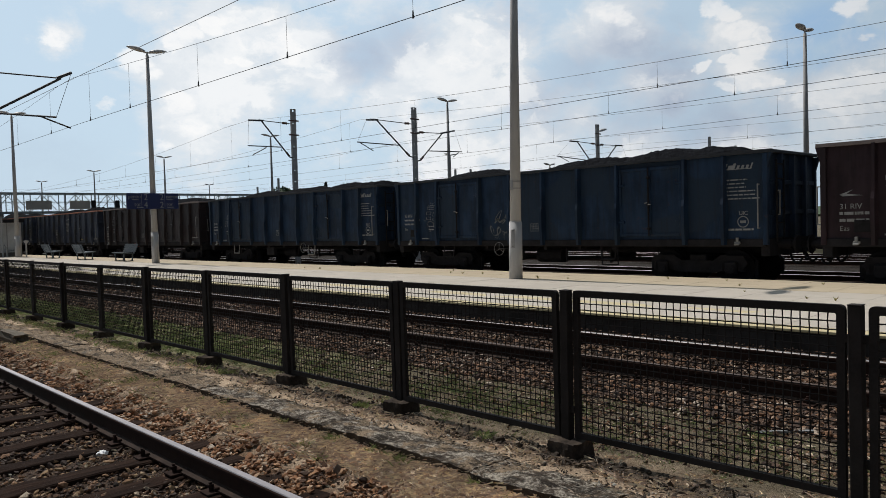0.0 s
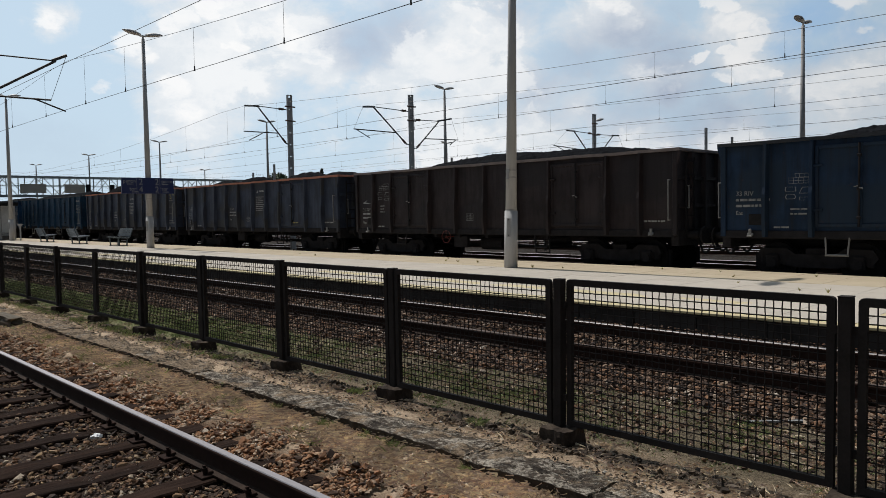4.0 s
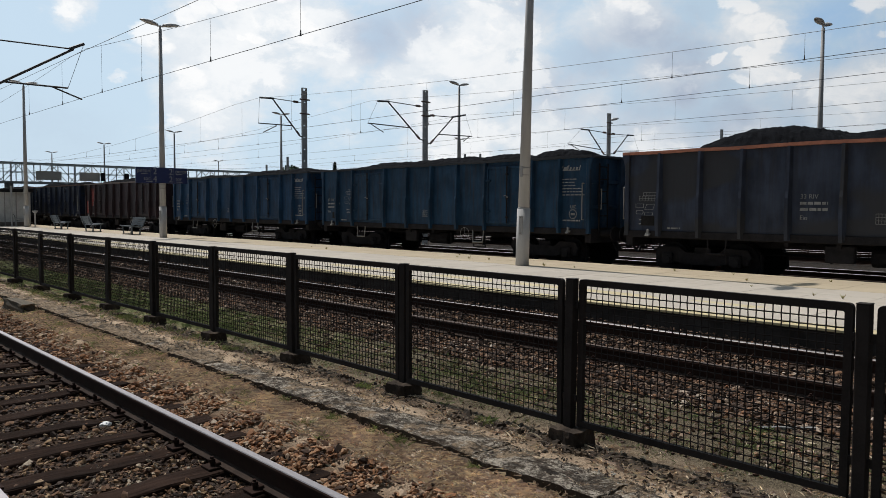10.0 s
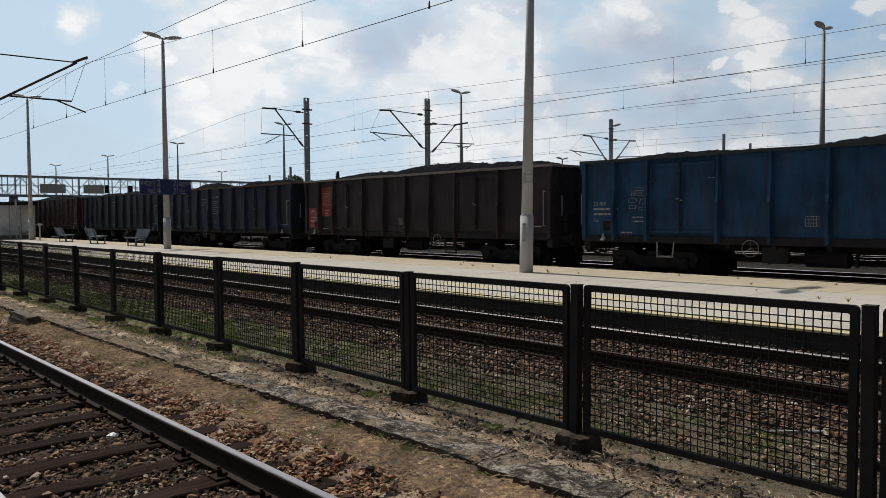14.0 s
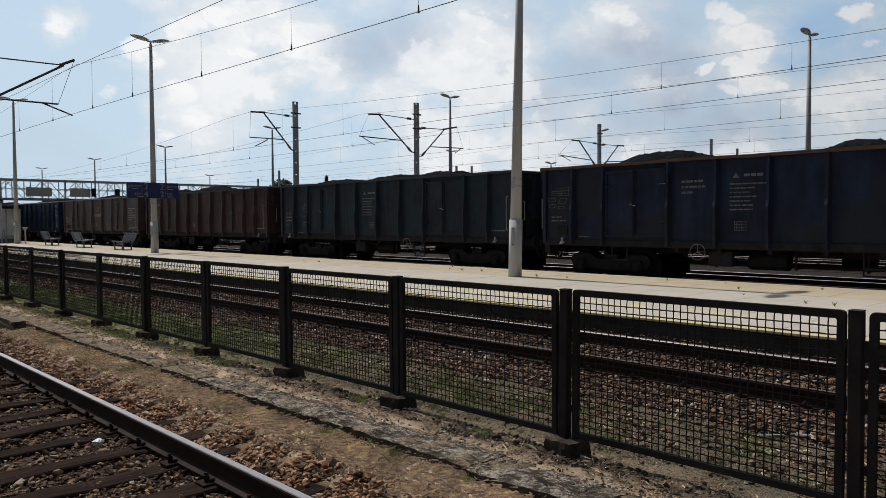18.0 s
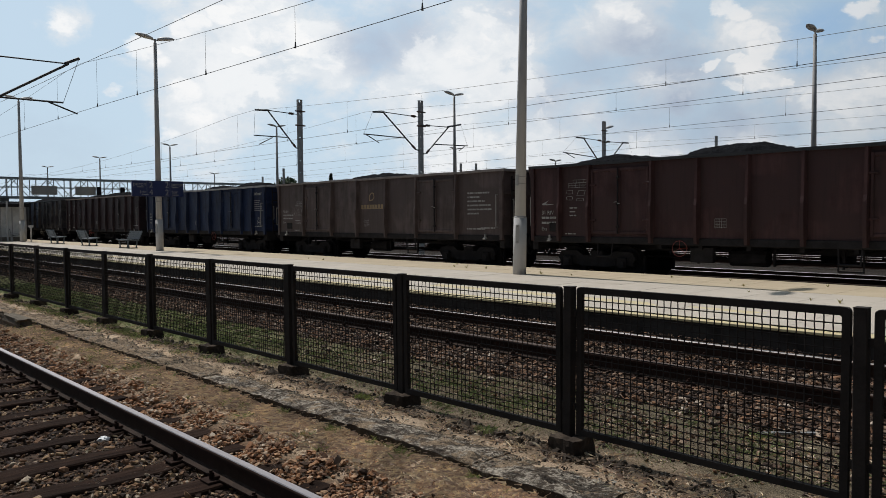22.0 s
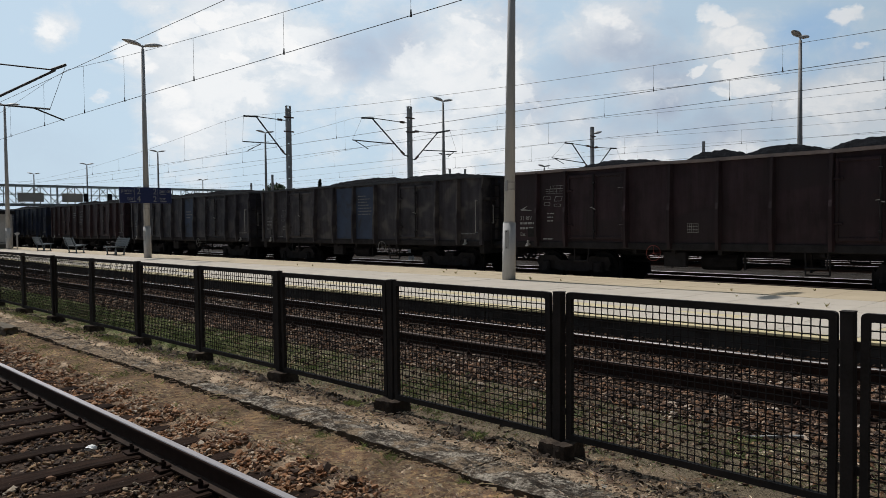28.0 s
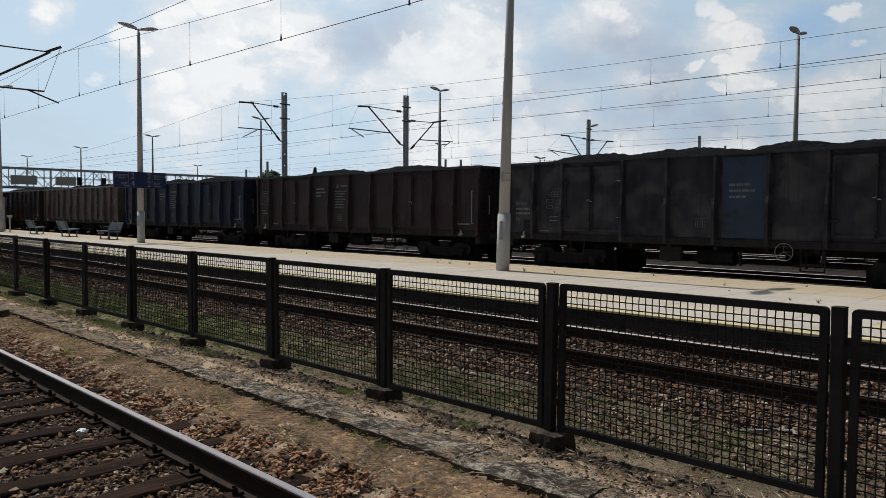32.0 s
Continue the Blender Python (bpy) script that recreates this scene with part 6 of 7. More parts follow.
# plain posts farther back
for px, py, ph in ((56.0, 27.7, 8.2), (61.0, 61.0, 8.2), (62.5, 60.0, 8.2), (65.4, 29.9, 8.2), (48.0, 78.0, 8.0), (55.0, 95.0, 8.0), (37.0, 120.0, 8.0), (32.0, 135.0, 9.0)):
    ob = tagged(new("steel_post", mesh_of(rod(lattice_mast(ph, 0.14), (0, 0, 0), (0, 0, ph), 0.05, seg=6), "steel_post", M["mast"])), "bare lattice steel post in the distance", "post", "distant posts")
    ob.matrix_basis = pose(px, py, -0.25)


# ------------------------------------------------- things on the platform
def platform_sign():
    root = thing("platform_sign", "dark blue platform sign with white words and numbers", "sign", at=pose(14.62, 34.84, 2.85))
    part("panel", box(bm_new(), -1.24, 1.22, -0.05, 0.05, 0, 0.74, 0.008), M["sign"], root)
    for x in (-0.09, 0.09):
        part("clamp", box(bm_new(), x - 0.02, x + 0.02, 0.04, 0.22, 0.1, 0.64), M["pole_grey"], root)
    w = M["white"]

    def put(words, size, x, z):
        label_text(root, words, size, pose(x, -0.053, z, 90, 0, 0), w)
    put("peron", 0.25, -1.19, 0.50)
    put("2", 0.40, -0.46, 0.42)
    put("tor", 0.25, -0.90, 0.14)
    put("4", 0.40, -0.46, 0.06)
    put("2", 0.40, 0.30, 0.42)
    put("peron", 0.25, 0.62, 0.50)
    put("2", 0.40, 0.30, 0.06)
    put("tor", 0.25, 0.62, 0.14)
    for x, z in ((-1.0, 0.42), (-0.78, 0.06), (0.66, 0.42), (0.66, 0.06)):
        part("lettering", box(bm_new(), x, x + 0.30, -0.053, -0.05, z, z + 0.035), w, root)
    for x in (-0.56, 0.54):
        part("divider", box(bm_new(), x, x + 0.012, -0.053, -0.05, 0.06, 0.70), w, root)
    return root


platform_sign()


def bench():
    root = thing("platform_bench", "blue-green slatted steel platform bench with a backrest", "bench", "benches on the platform")
    for i in range(5):
        y = -0.10 + i * 0.118
        part("slat", box(bm_new(), -0.85, 0.85, y, y + 0.105, 0.44 - 0.012 * i, 0.475 - 0.012 * i, 0.006), M["bench"], root)
    for i in range(4):
        z = 0.47 + i * 0.108
        y = 0.50 + i * 0.042
        part("slat", box(bm_new(), -0.85, 0.85, y, y + 0.03, z, z + 0.096, 0.006), M["bench"], root)
    for x in (-0.60, 0.60):
        bm = beam(bm_new(), (x, -0.02, 0.44), (x, 0.03, 0), 0.055)
        beam(bm, (x, 0.46, 0.40), (x, 0.40, 0), 0.055)
        beam(bm, (x, -0.09, 0.43), (x, 0.50, 0.375), 0.05)
        beam(bm, (x, 0.49, 0.38), (x, 0.69, 0.90), 0.045)
        beam(bm, (x, -0.04, 0.02), (x, 0.46, 0.02), 0.06, 0.03)
        part("leg", bm, M["bench"], root)
    return root


b0 = bench()
b0.matrix_basis = pose(14.85, 39.9, PLAT[2], 0, 0, -90)
for x, y in ((15.15, 45.4), (15.25, 51.6), (15.2, 61.8)):
    copy_thing(b0, pose(x, y, PLAT[2], 0, 0, 90))


def shelter():
    root = thing("stair_shelter", "grey flat-roofed platform shelter over the stairs", "shelter", at=pose(14.0, 64.5, PLAT[2]))
    part("wall", box(bm_new(), -1.6, -1.45, -3.5, 9.0, 0, 2.5), M["plaster"], root)
    part("wall", box(bm_new(), 1.45, 1.6, -3.5, 9.0, 0, 2.5), M["plaster"], root)
    part("wall", box(bm_new(), -1.45, 1.45, 8.85, 9.0, 0, 2.5), M["plaster"], root)
    part("wall", box(bm_new(), -1.45, 1.45, -3.5, -3.35, 0, 2.5), M["plaster"], root)
    part("roof", box(bm_new(), -1.8, 1.8, -3.8, 9.3, 2.52, 2.70, 0.02), M["pole_grey"], root)
    part("fascia", box(bm_new(), -1.82, 1.82, -3.84, -3.803, 2.46, 2.71), M["steel_dark"], root, "dark roof edge")
    for x in (-1.6, 1.52):
        part("corner_post", box(bm_new(), x - 0.06, x + 0.14, -3.66, -3.503, 0, 2.5, 0.01), M["pole"], root, "pale corner post")
    for x in (-0.75, 0.0, 0.75):
        part("panel_rib", box(bm_new(), x - 0.03, x + 0.03, -3.54, -3.503, 0, 2.46), M["pole_grey"], root)
    part("plinth", box(bm_new(), -1.5, 1.5, -3.53, -3.503, 0, 0.30), M["joint"], root)
    for i in range(7):
        y = -3.3 + i * 2.0
        part("panel_rib", box(bm_new(), -1.64, -1.603, y, y + 0.08, 0, 2.5), M["pole_grey"], root)


shelter()
bm = rod(bm_new(), (0, 0, 0), (0, 0, 1.05), 0.05, seg=10)
rod(bm, (0, 0, 0.98), (0, 0, 1.16), 0.13, 0.10, seg=12)
rod(bm, (-0.18, 0, 1.1), (0.18, 0, 1.1), 0.03, seg=8)
tagged(new("litter_post", mesh_of(bm, "litter_post", M["pole"])), "short pale post with a cap on the platform", "post").matrix_basis = pose(15.04, 57.4, PLAT[2])



def small_table():
    root = thing("platform_table", "small pale table on thin legs beside the shelter", "table", at=pose(14.85, 60.2, PLAT[2]))
    part("tabletop", box(bm_new(), -0.45, 0.45, -0.2, 0.2, 0.52, 0.57, 0.01), M["pole"], root)
    for x in (-0.36, 0.36):
        part("leg", box(bm_new(), x - 0.035, x + 0.035, -0.12, 0.12, 0, 0.52), M["pole"], root)
    ob = tagged(new("thin_post", mesh_of(rod(bm_new(), (0, 0, 0), (0, 0, 2.9), 0.06, seg=10), "thin_post", M["pole"])), "thin pale post on the platform", "post")
    ob.matrix_basis = pose(14.25, 60.2, PLAT[2])


small_table()

# ------------------------------------------------------ footbridge, distance
def footbridge():
    root = thing("footbridge", "long steel truss footbridge with dull boards, across all tracks", "footbridge", at=pose(0, 90, 0))
    x0, x1, z0, z1 = 8.0, 62.0, 4.3, 6.4
    step = 1.8
    for y in (0.0, 2.4):
        for z, h in ((z0, 0.22), (z1, 0.16)):
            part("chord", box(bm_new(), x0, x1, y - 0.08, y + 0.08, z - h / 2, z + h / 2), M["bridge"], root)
        n = int((x1 - x0) / step)
        for i in range(n + 1):
            x = x0 + i * step
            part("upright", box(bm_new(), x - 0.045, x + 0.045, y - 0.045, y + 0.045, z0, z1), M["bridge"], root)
            if i < n:
                a, b = (z0, z1) if i % 2 else (z1, z0)
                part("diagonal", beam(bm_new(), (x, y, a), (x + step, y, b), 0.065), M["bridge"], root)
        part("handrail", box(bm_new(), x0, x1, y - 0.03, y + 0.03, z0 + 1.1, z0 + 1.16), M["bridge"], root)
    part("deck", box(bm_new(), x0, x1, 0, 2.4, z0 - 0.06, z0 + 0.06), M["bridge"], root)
    for xa, xb in ((23.7, 26.3), (28.2, 30.4)):
        part("board", box(bm_new(), xa, xb, -0.20, -0.12, z0 + 0.30, z0 + 1.28), M["board"], root, "dull beige board")
    for x in (30.7, 33.4):
        part("signal", box(bm_new(), x - 0.22, x + 0.22, -0.45, -0.15, z0 + 0.35, z0 + 1.3, 0.05), M["underframe"], root, "black signal case")
    for x in (12.0, 21.4, 33.2, 44.0, 58.0):
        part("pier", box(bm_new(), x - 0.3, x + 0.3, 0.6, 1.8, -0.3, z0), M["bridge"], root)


footbridge()


def crown_mesh(seed, n, rx, rz, leaf, mat, conic=False):
    rng = np.random.default_rng(seed)
    d = rng.normal(size=(n, 3))
    d /= np.linalg.norm(d, axis=1)[:, None]
    rad = rng.uniform(0.35, 1.0, n) ** 0.5
    lump = np.array([0.75 + 0.35 * noise.noise(Vector(v) * 2.1 + Vector((seed, 0, 0))) for v in d])
    p = d * (rad * lump)[:, None] * np.array([rx, rx, rz])
    if conic:
        h = rng.uniform(0, 1, n)
        a = rng.uniform(0, 2 * np.pi, n)
        r = (1 - h) * rx * (0.75 + 0.25 * np.sin(h * 40)) * np.sqrt(rng.uniform(0.2, 1, n))
        p = np.stack([r * np.cos(a), r * np.sin(a), h * rz * 2 - rz], 1)
    verts, faces = [], []
    for i in range(n):
        u = rng.normal(size=3)
        v = rng.normal(size=3)
        u /= np.linalg.norm(u)
        v -= u * (u @ v)
        v /= np.linalg.norm(v)
        s = leaf * rng.uniform(0.6, 1.4)
        for q in (-u * s, v * s * 0.6, u * s, -v * s * 0.6):
            verts.append(p[i] + q)
        faces.append((4 * i, 4 * i + 1, 4 * i + 2, 4 * i + 3))
    return merged("crown", verts, faces, mat)


def tree(x, y, h, r, seed, conic=False):
    root = thing("fir_tree" if conic else "leafy_tree", "dark pointed fir tree in the distance" if conic else "distant tree with an uneven leafy crown", "tree", at=pose(x, y, -0.25))
    bm = rod(bm_new(), (0, 0, 0), (0, 0, h * 0.7), 0.22, 0.08, seg=8)
    rng = random.Random(seed)
    for i in range(6):
        a, z = rng.uniform(0, 6.28), h * rng.uniform(0.35, 0.65)
        rod(bm, (0, 0, z), (math.cos(a) * r * 0.6, math.sin(a) * r * 0.6, z + h * 0.2), 0.09, 0.03, seg=6)
    part("trunk", bm, M["bark"], root)
    if conic:
        part("crown", crown_mesh(seed, 1800, r, h * 0.46, 0.30, M["needle"], True), None, root, at=pose(0, 0, h * 0.54))
    else:
        part("crown", crown_mesh(seed, 2600, r, h * 0.36, 0.26, M["leaf"]), None, root, at=pose(0, 0, h * 0.64))


tree(62.0, 100.0, 9.0, 3.4, 3)
tree(66.0, 101.0, 8.2, 3.0, 4)
tree(71.0, 101.0, 9.2, 1.3, 5, True)
tree(84.0, 88.0, 8.4, 2.6, 6)


def far_row():
    """A hazy strip of low woods and sheds at the foot of the sky."""
    rng = random.Random(8)
    bm = bm_new()
    for i in range(120):
        a = radians(-30 + i * 1.2)
        d = rng.uniform(420, 640)
        x, y = d * math.sin(a + 0.9), d * math.cos(a + 0.9)
        if x < 120:
            continue
        h = rng.uniform(4, 9)
        w = rng.uniform(8, 18)
        bmesh.ops.create_icosphere(bm, subdivisions=2, radius=1.0, matrix=Matrix.LocRotScale((x, y, 0), None, (w, w, h)))
    for v in bm.verts:
        v.co += Vector((0, 0, 1.5 * noise.noise(v.co * 0.12)))
    tagged(new("backdrop_woods", mesh_of(bm, "backdrop_woods", M["leaf"])), "low strip of distant woods", "woods", kind="structure")


far_row()


def parked_coaches():
    """A blue and cream train that stands on a siding far behind."""
    for i, y in enumerate((-22.0, 4.0)):
        root = thing("parked_coach", "blue railway coach with a cream stripe on a far siding", "railway coach", "parked coaches", at=pose(54.0, y, -0.05))
        part("body", box(bm_new(), -1.4, 1.4, -12.4, 12.4, 1.0, 3.6, 0.12), NAVY, root)
        part("stripe", box(bm_new(), -1.412, -1.402, -12.3, 12.3, 3.05, 3.35), M["board"], root, "cream stripe")
        part("roof", box(bm_new(), -1.3, 1.3, -12.3, 12.3, 3.6, 3.95, 0.15), M["pole_grey"], root)
        for k in range(9):
            part("window", box(bm_new(), -1.412, -1.402, -11.0 + k * 2.5, -9.6 + k * 2.5, 2.1, 2.9), M["underframe"], root)
        for a in (-8.5, 8.5):
            b = box(bm_new(), -1.1, 1.1, a - 1.6, a + 1.6, 0.3, 1.0, 0.1)
            for d in (-1.2, 1.2):
                rod(b, (-0.8, a + d, 0.46), (0.8, a + d, 0.46), 0.46, seg=16)
            part("bogie", b, M["underframe"], root)


parked_coaches()


def far_platform():
    root = thing("far_platform", "second low platform beyond the tracks", "platform", kind="structure")
    part("platform_core", box(bm_new(), 34.9, 38.2, -60, 170, -0.3, 0.28), M["slab"], root)
    part("edge", box(bm_new(), 34.8, 34.9, -60, 170, -0.3, 0.30), M["slab_yellow"], root)


far_platform()


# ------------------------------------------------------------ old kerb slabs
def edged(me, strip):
    """The broken upright faces of a slab are dark: their shade is painted in."""
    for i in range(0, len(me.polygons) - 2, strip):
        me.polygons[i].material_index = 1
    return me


def kerbs():
    rng = random.Random(21)
    y = -6.0
    while y < 24:
        n = rng.uniform(0.9, 1.9)
        nx, ny = 10, int(n / 0.045)
        bm = bm_new()
        rows = []
        for b in range(ny + 1):
            yy = 0.008 + (n - 0.016) * b / ny
            wy = yy + y
            near = -0.31 + 0.014 * noise.noise((wy * 1.3, 1.0, 0)) + 0.010 * noise.noise((wy * 9, 2.0, 0)) + 0.006 * noise.noise((wy * 25, 4.0, 0))
            row = [(near + 0.012, -0.15)]
            for a in range(nx + 1):
                u = near + (0.12 - near) * a / nx
                z = 0.020 * noise.noise((u * 4, wy * 2.1, 7.0)) + 0.014 * noise.noise((u * 13, wy * 8, 3.0)) + 0.008 * noise.noise((u * 31, wy * 27, 1.0)) - 0.05 * max(0.0, a / nx - 0.55)
                if a == 0:
                    z -= 0.006 + 0.012 * abs(noise.noise((wy * 5, 5.0, 0)))
                row.append((u, z))
            rows.append([bm.verts.new((u, yy, z)) for u, z in row])
        for r0, r1 in zip(rows, rows[1:]):
            for a in range(nx + 1):
                bm.faces.new((r0[a], r0[a + 1], r1[a + 1], r1[a]))
        for r in (rows[0], rows[-1]):
            foot = bm.verts.new((0.12, r[0].co.y, -0.15))
            bm.faces.new(r + [foot])
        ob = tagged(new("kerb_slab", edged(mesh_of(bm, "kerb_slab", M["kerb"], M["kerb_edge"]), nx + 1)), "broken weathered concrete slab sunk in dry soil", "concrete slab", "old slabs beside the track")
        ob.matrix_basis = pose(4.05 + rng.uniform(-0.015, 0.015), y, 0.004 + rng.uniform(-0.010, 0.006), rng.uniform(-0.3, 0.3), rng.uniform(-0.6, 0.6), rng.uniform(-0.6, 0.6))
        y += n


kerbs()


# ------------------------------------------------------------------ stones
def stone_shapes(n=24):
    """Small angular chips: jittered blocks with twelve faces."""
    shapes = []
    rng = np.random.default_rng(77)
    base = np.array([(x, y, z) for x in (-1, 1) for y in (-1, 1) for z in (-1, 1)], dtype=float)
    tri = np.array([(0, 1, 3), (0, 3, 2), (4, 6, 7), (4, 7, 5), (0, 4, 5), (0, 5, 1), (2, 3, 7), (2, 7, 6), (0, 2, 6), (0, 6, 4), (1, 5, 7), (1, 7, 3)])
    for _ in range(n):
        v = base * np.array([1.0, rng.uniform(0.5, 0.95), rng.uniform(0.20, 0.42)])
        top = base[:, 2] > 0
        v[top, :2] *= rng.uniform(0.35, 0.9)
        v[top, :2] += rng.uniform(-0.3, 0.3, 2)
        v[:, 0] += v[:, 1] * rng.uniform(-0.5, 0.5)
        v += rng.uniform(-0.28, 0.28, base.shape)
        shapes.append(v * 0.9)
    return shapes, tri


def cobble_shapes(n=40):
    """Larger broken stones: dented twenty-sided lumps, some slabby, some chunky."""
    rng = np.random.default_rng(78)
    bm = bm_new()
    bmesh.ops.create_icosphere(bm, subdivisions=1, radius=1.0)
    base = np.array([v.co[:] for v in bm.verts])
    tri = np.array([[v.index for v in f.verts] for f in bm.faces])
    bm.free()
    shapes = []
    for _ in range(n):
        v = base + rng.uniform(-0.34, 0.34, base.shape)
        cut = rng.normal(0, 1, (3, 3))
        for c in cut / np.linalg.norm(cut, axis=1)[:, None]:
            over = np.maximum(v @ c - rng.uniform(0.45, 0.75), 0)
            v = v - over[:, None] * c
        shapes.append(v * np.array([1.05, rng.uniform(0.55, 0.95), rng.uniform(0.32, 0.62)]))
    return shapes, tri


def scatter(name, label, spots, mat, seed, cobbles=9.0):
    """Many loose stones in one mesh; spots: x, y, z, size. Those from the size "cobbles" on are lumps of more faces."""
    rng = np.random.default_rng(seed)
    spots = np.asarray(spots)
    verts, faces, first = [], [], 0
    for (shapes, tri), rows in ((stone_shapes(), spots[spots[:, 3] < cobbles]), (cobble_shapes(), spots[spots[:, 3] >= cobbles])):
        n, nv = len(rows), len(shapes[0])
        ang, tilt = rng.uniform(0, 2 * np.pi, n), rng.normal(0, 0.45, n)
        v = np.array(shapes)[rng.integers(0, len(shapes), n)] * rows[:, 3][:, None, None]
        c, s = np.cos(tilt)[:, None], np.sin(tilt)[:, None]
        v = np.stack([v[:, :, 0] * c - v[:, :, 2] * s, v[:, :, 1], v[:, :, 0] * s + v[:, :, 2] * c], 2)
        c, s = np.cos(ang)[:, None], np.sin(ang)[:, None]
        v = np.stack([v[:, :, 0] * c - v[:, :, 1] * s, v[:, :, 0] * s + v[:, :, 1] * c, v[:, :, 2]], 2) + rows[:, None, :3]
        verts.append(v.reshape(-1, 3))
        faces.append((tri[None] + (np.arange(n) * nv)[:, None, None]).reshape(-1, 3) + first)
        first += n * nv
    return tagged(new(name, merged(name, np.concatenate(verts), np.concatenate(faces), mat)), label, "ballast", kind="stuff")


def ballast():
    rng = np.random.default_rng(4)

    def field(n, x0, x1, y0, y1, lo, hi, lift, power=1.6):
        x = rng.uniform(x0, x1, n)
        y = y0 + (y1 - y0) * rng.uniform(0, 1, n) ** power
        s = rng.uniform(lo, hi, n) * rng.choice([0.7, 1.0, 1.25], n)
        z = np.array([ground_z(a, b) for a, b in zip(x, y)]) + rng.uniform(-0.35, 0.75, n) * s + lift
        return np.stack([x, y, z, s], 1)

    def off_sleepers(rows, share=0.12):
        ph = np.abs(((rows[:, 1] + 1.15) / 0.63 + 0.5) % 1.0 - 0.5) * 0.63
        keep = (ph > 0.105) | (rng.uniform(0, 1, len(rows)) < share)
        return rows[keep]

    near = [field(38000, 0.2, 2.9, 1.5, 24, 0.009, 0.028, 0.010), field(6000, 0.2, 2.9, 1.5, 24, 0.020, 0.038, 0.010), field(6000, 4.8, 6.2, 1.0, 18, 0.006, 0.020, 0.0)]
    near += [field(6000, 0.2, 3.1, -5, 1.6, 0.012, 0.032, 0.002, 1.0), field(7000, -1.2, 0.3, -5, 12, 0.008, 0.026, 0.0, 1.0), field(14000, 0.2, 2.9, 2.0, 14, 0.004, 0.012, 0.008)]
    rust = [field(17000, 2.6, 3.36, 1.5, 22, 0.008, 0.027, 0.014), field(7600, 2.6, 3.34, 1.5, 22, 0.018, 0.038, 0.012), field(3500, 3.1, 3.5, 1.5, 20, 0.006, 0.024, 0.004), field(3500, 3.3, 3.78, 1.0, 18, 0.004, 0.012, 0.0), field(3200, 2.6, 3.36, -6, 1.6, 0.010, 0.030, 0.012, 1.0)]
    scatter("rusty_ballast", "rust-red and tan stone chips along the near rail", off_sleepers(np.concatenate(rust), 0.03), M["stone_rust"], 8, 0.018)
    scatter("near_ballast", "brown and rusty ballast stones of the near track", off_sleepers(np.concatenate(near), 0.36), M["stone"], 1, 0.018)
    mid = [field(2600, 5.3, 6.2, 0, 18, 0.010, 0.030, 0.0), field(1500, 4.95, 6.2, 0, 5.2, 0.008, 0.028, 0.0, 1.0), field(26000, 6.1, 7.35, 0, 24, 0.013, 0.034, 0.015), field(18000, 7.2, 8.9, 0, 24, 0.014, 0.034, 0.04), field(12000, 8.6, 9.84, 0, 24, 0.013, 0.030, 0.03),
           field(5000, 6.3, 9.8, 23, 50, 0.030, 0.055, 0.02)]
    scatter("middle_ballast", "reddish-brown ballast stones of the middle track", np.concatenate(mid), M["stone_grey"], 2, 0.024)
    # Clods crowd the fence foot, partly standing in for the fence's shadow.
    clods = [field(5200, 4.38, 4.72, 0.5, 20, 0.006, 0.024, 0.0), field(520, 4.36, 4.7, 0.5, 20, 0.016, 0.042, -0.005), field(130, 4.42, 4.58, 0.5, 20, 0.022, 0.038, -0.006), field(900, 3.76, 4.42, 0.5, 18, 0.005, 0.016, 0.012), field(700, 3.3, 3.8, 0.5, 18, 0.006, 0.018, 0.0)]
    scatter("soil_clods", "dark clods of soil and slag, thickened along the fence as its shadow", np.concatenate(clods), M["clod"], 6)
    earth = [field(9000, 3.22, 3.80, 1.2, 20, 0.004, 0.012, 0.002), field(2600, 4.14, 4.70, 1.0, 18, 0.004, 0.013, 0.002), field(900, 3.3, 3.8, 1.2, 18, 0.010, 0.022, 0.0)]
    scatter("soil_crumbs", "tan and straw-coloured crumbs of dry soil", np.concatenate(earth), M["earth"], 13)
    crumbs = [field(2200, 3.74, 4.25, 0.8, 14, 0.004, 0.013, 0.022)]
    scatter("slab_crumbs", "pale and dark crumbs of concrete on the old slabs", np.concatenate(crumbs), M["crumb"], 12)
    far_b = [field(5000, 16.9, 20.4, 2, 60, 0.03, 0.055, 0.0, 1.2)]
    scatter("far_ballast", "grey-brown ballast stones under the train", np.concatenate(far_b), M["stone_grey"], 3)


ballast()


# ------------------------------------------------------------------- grass
def ground_many(x):
    xs = np.array([0.4, 3.0, 3.2, 3.5, 3.74, 3.80, 4.3, 4.58, 4.85, 5.4, 6.1, 6.6])
    return np.interp(x, xs, [ground_z(a, 0) for a in xs])


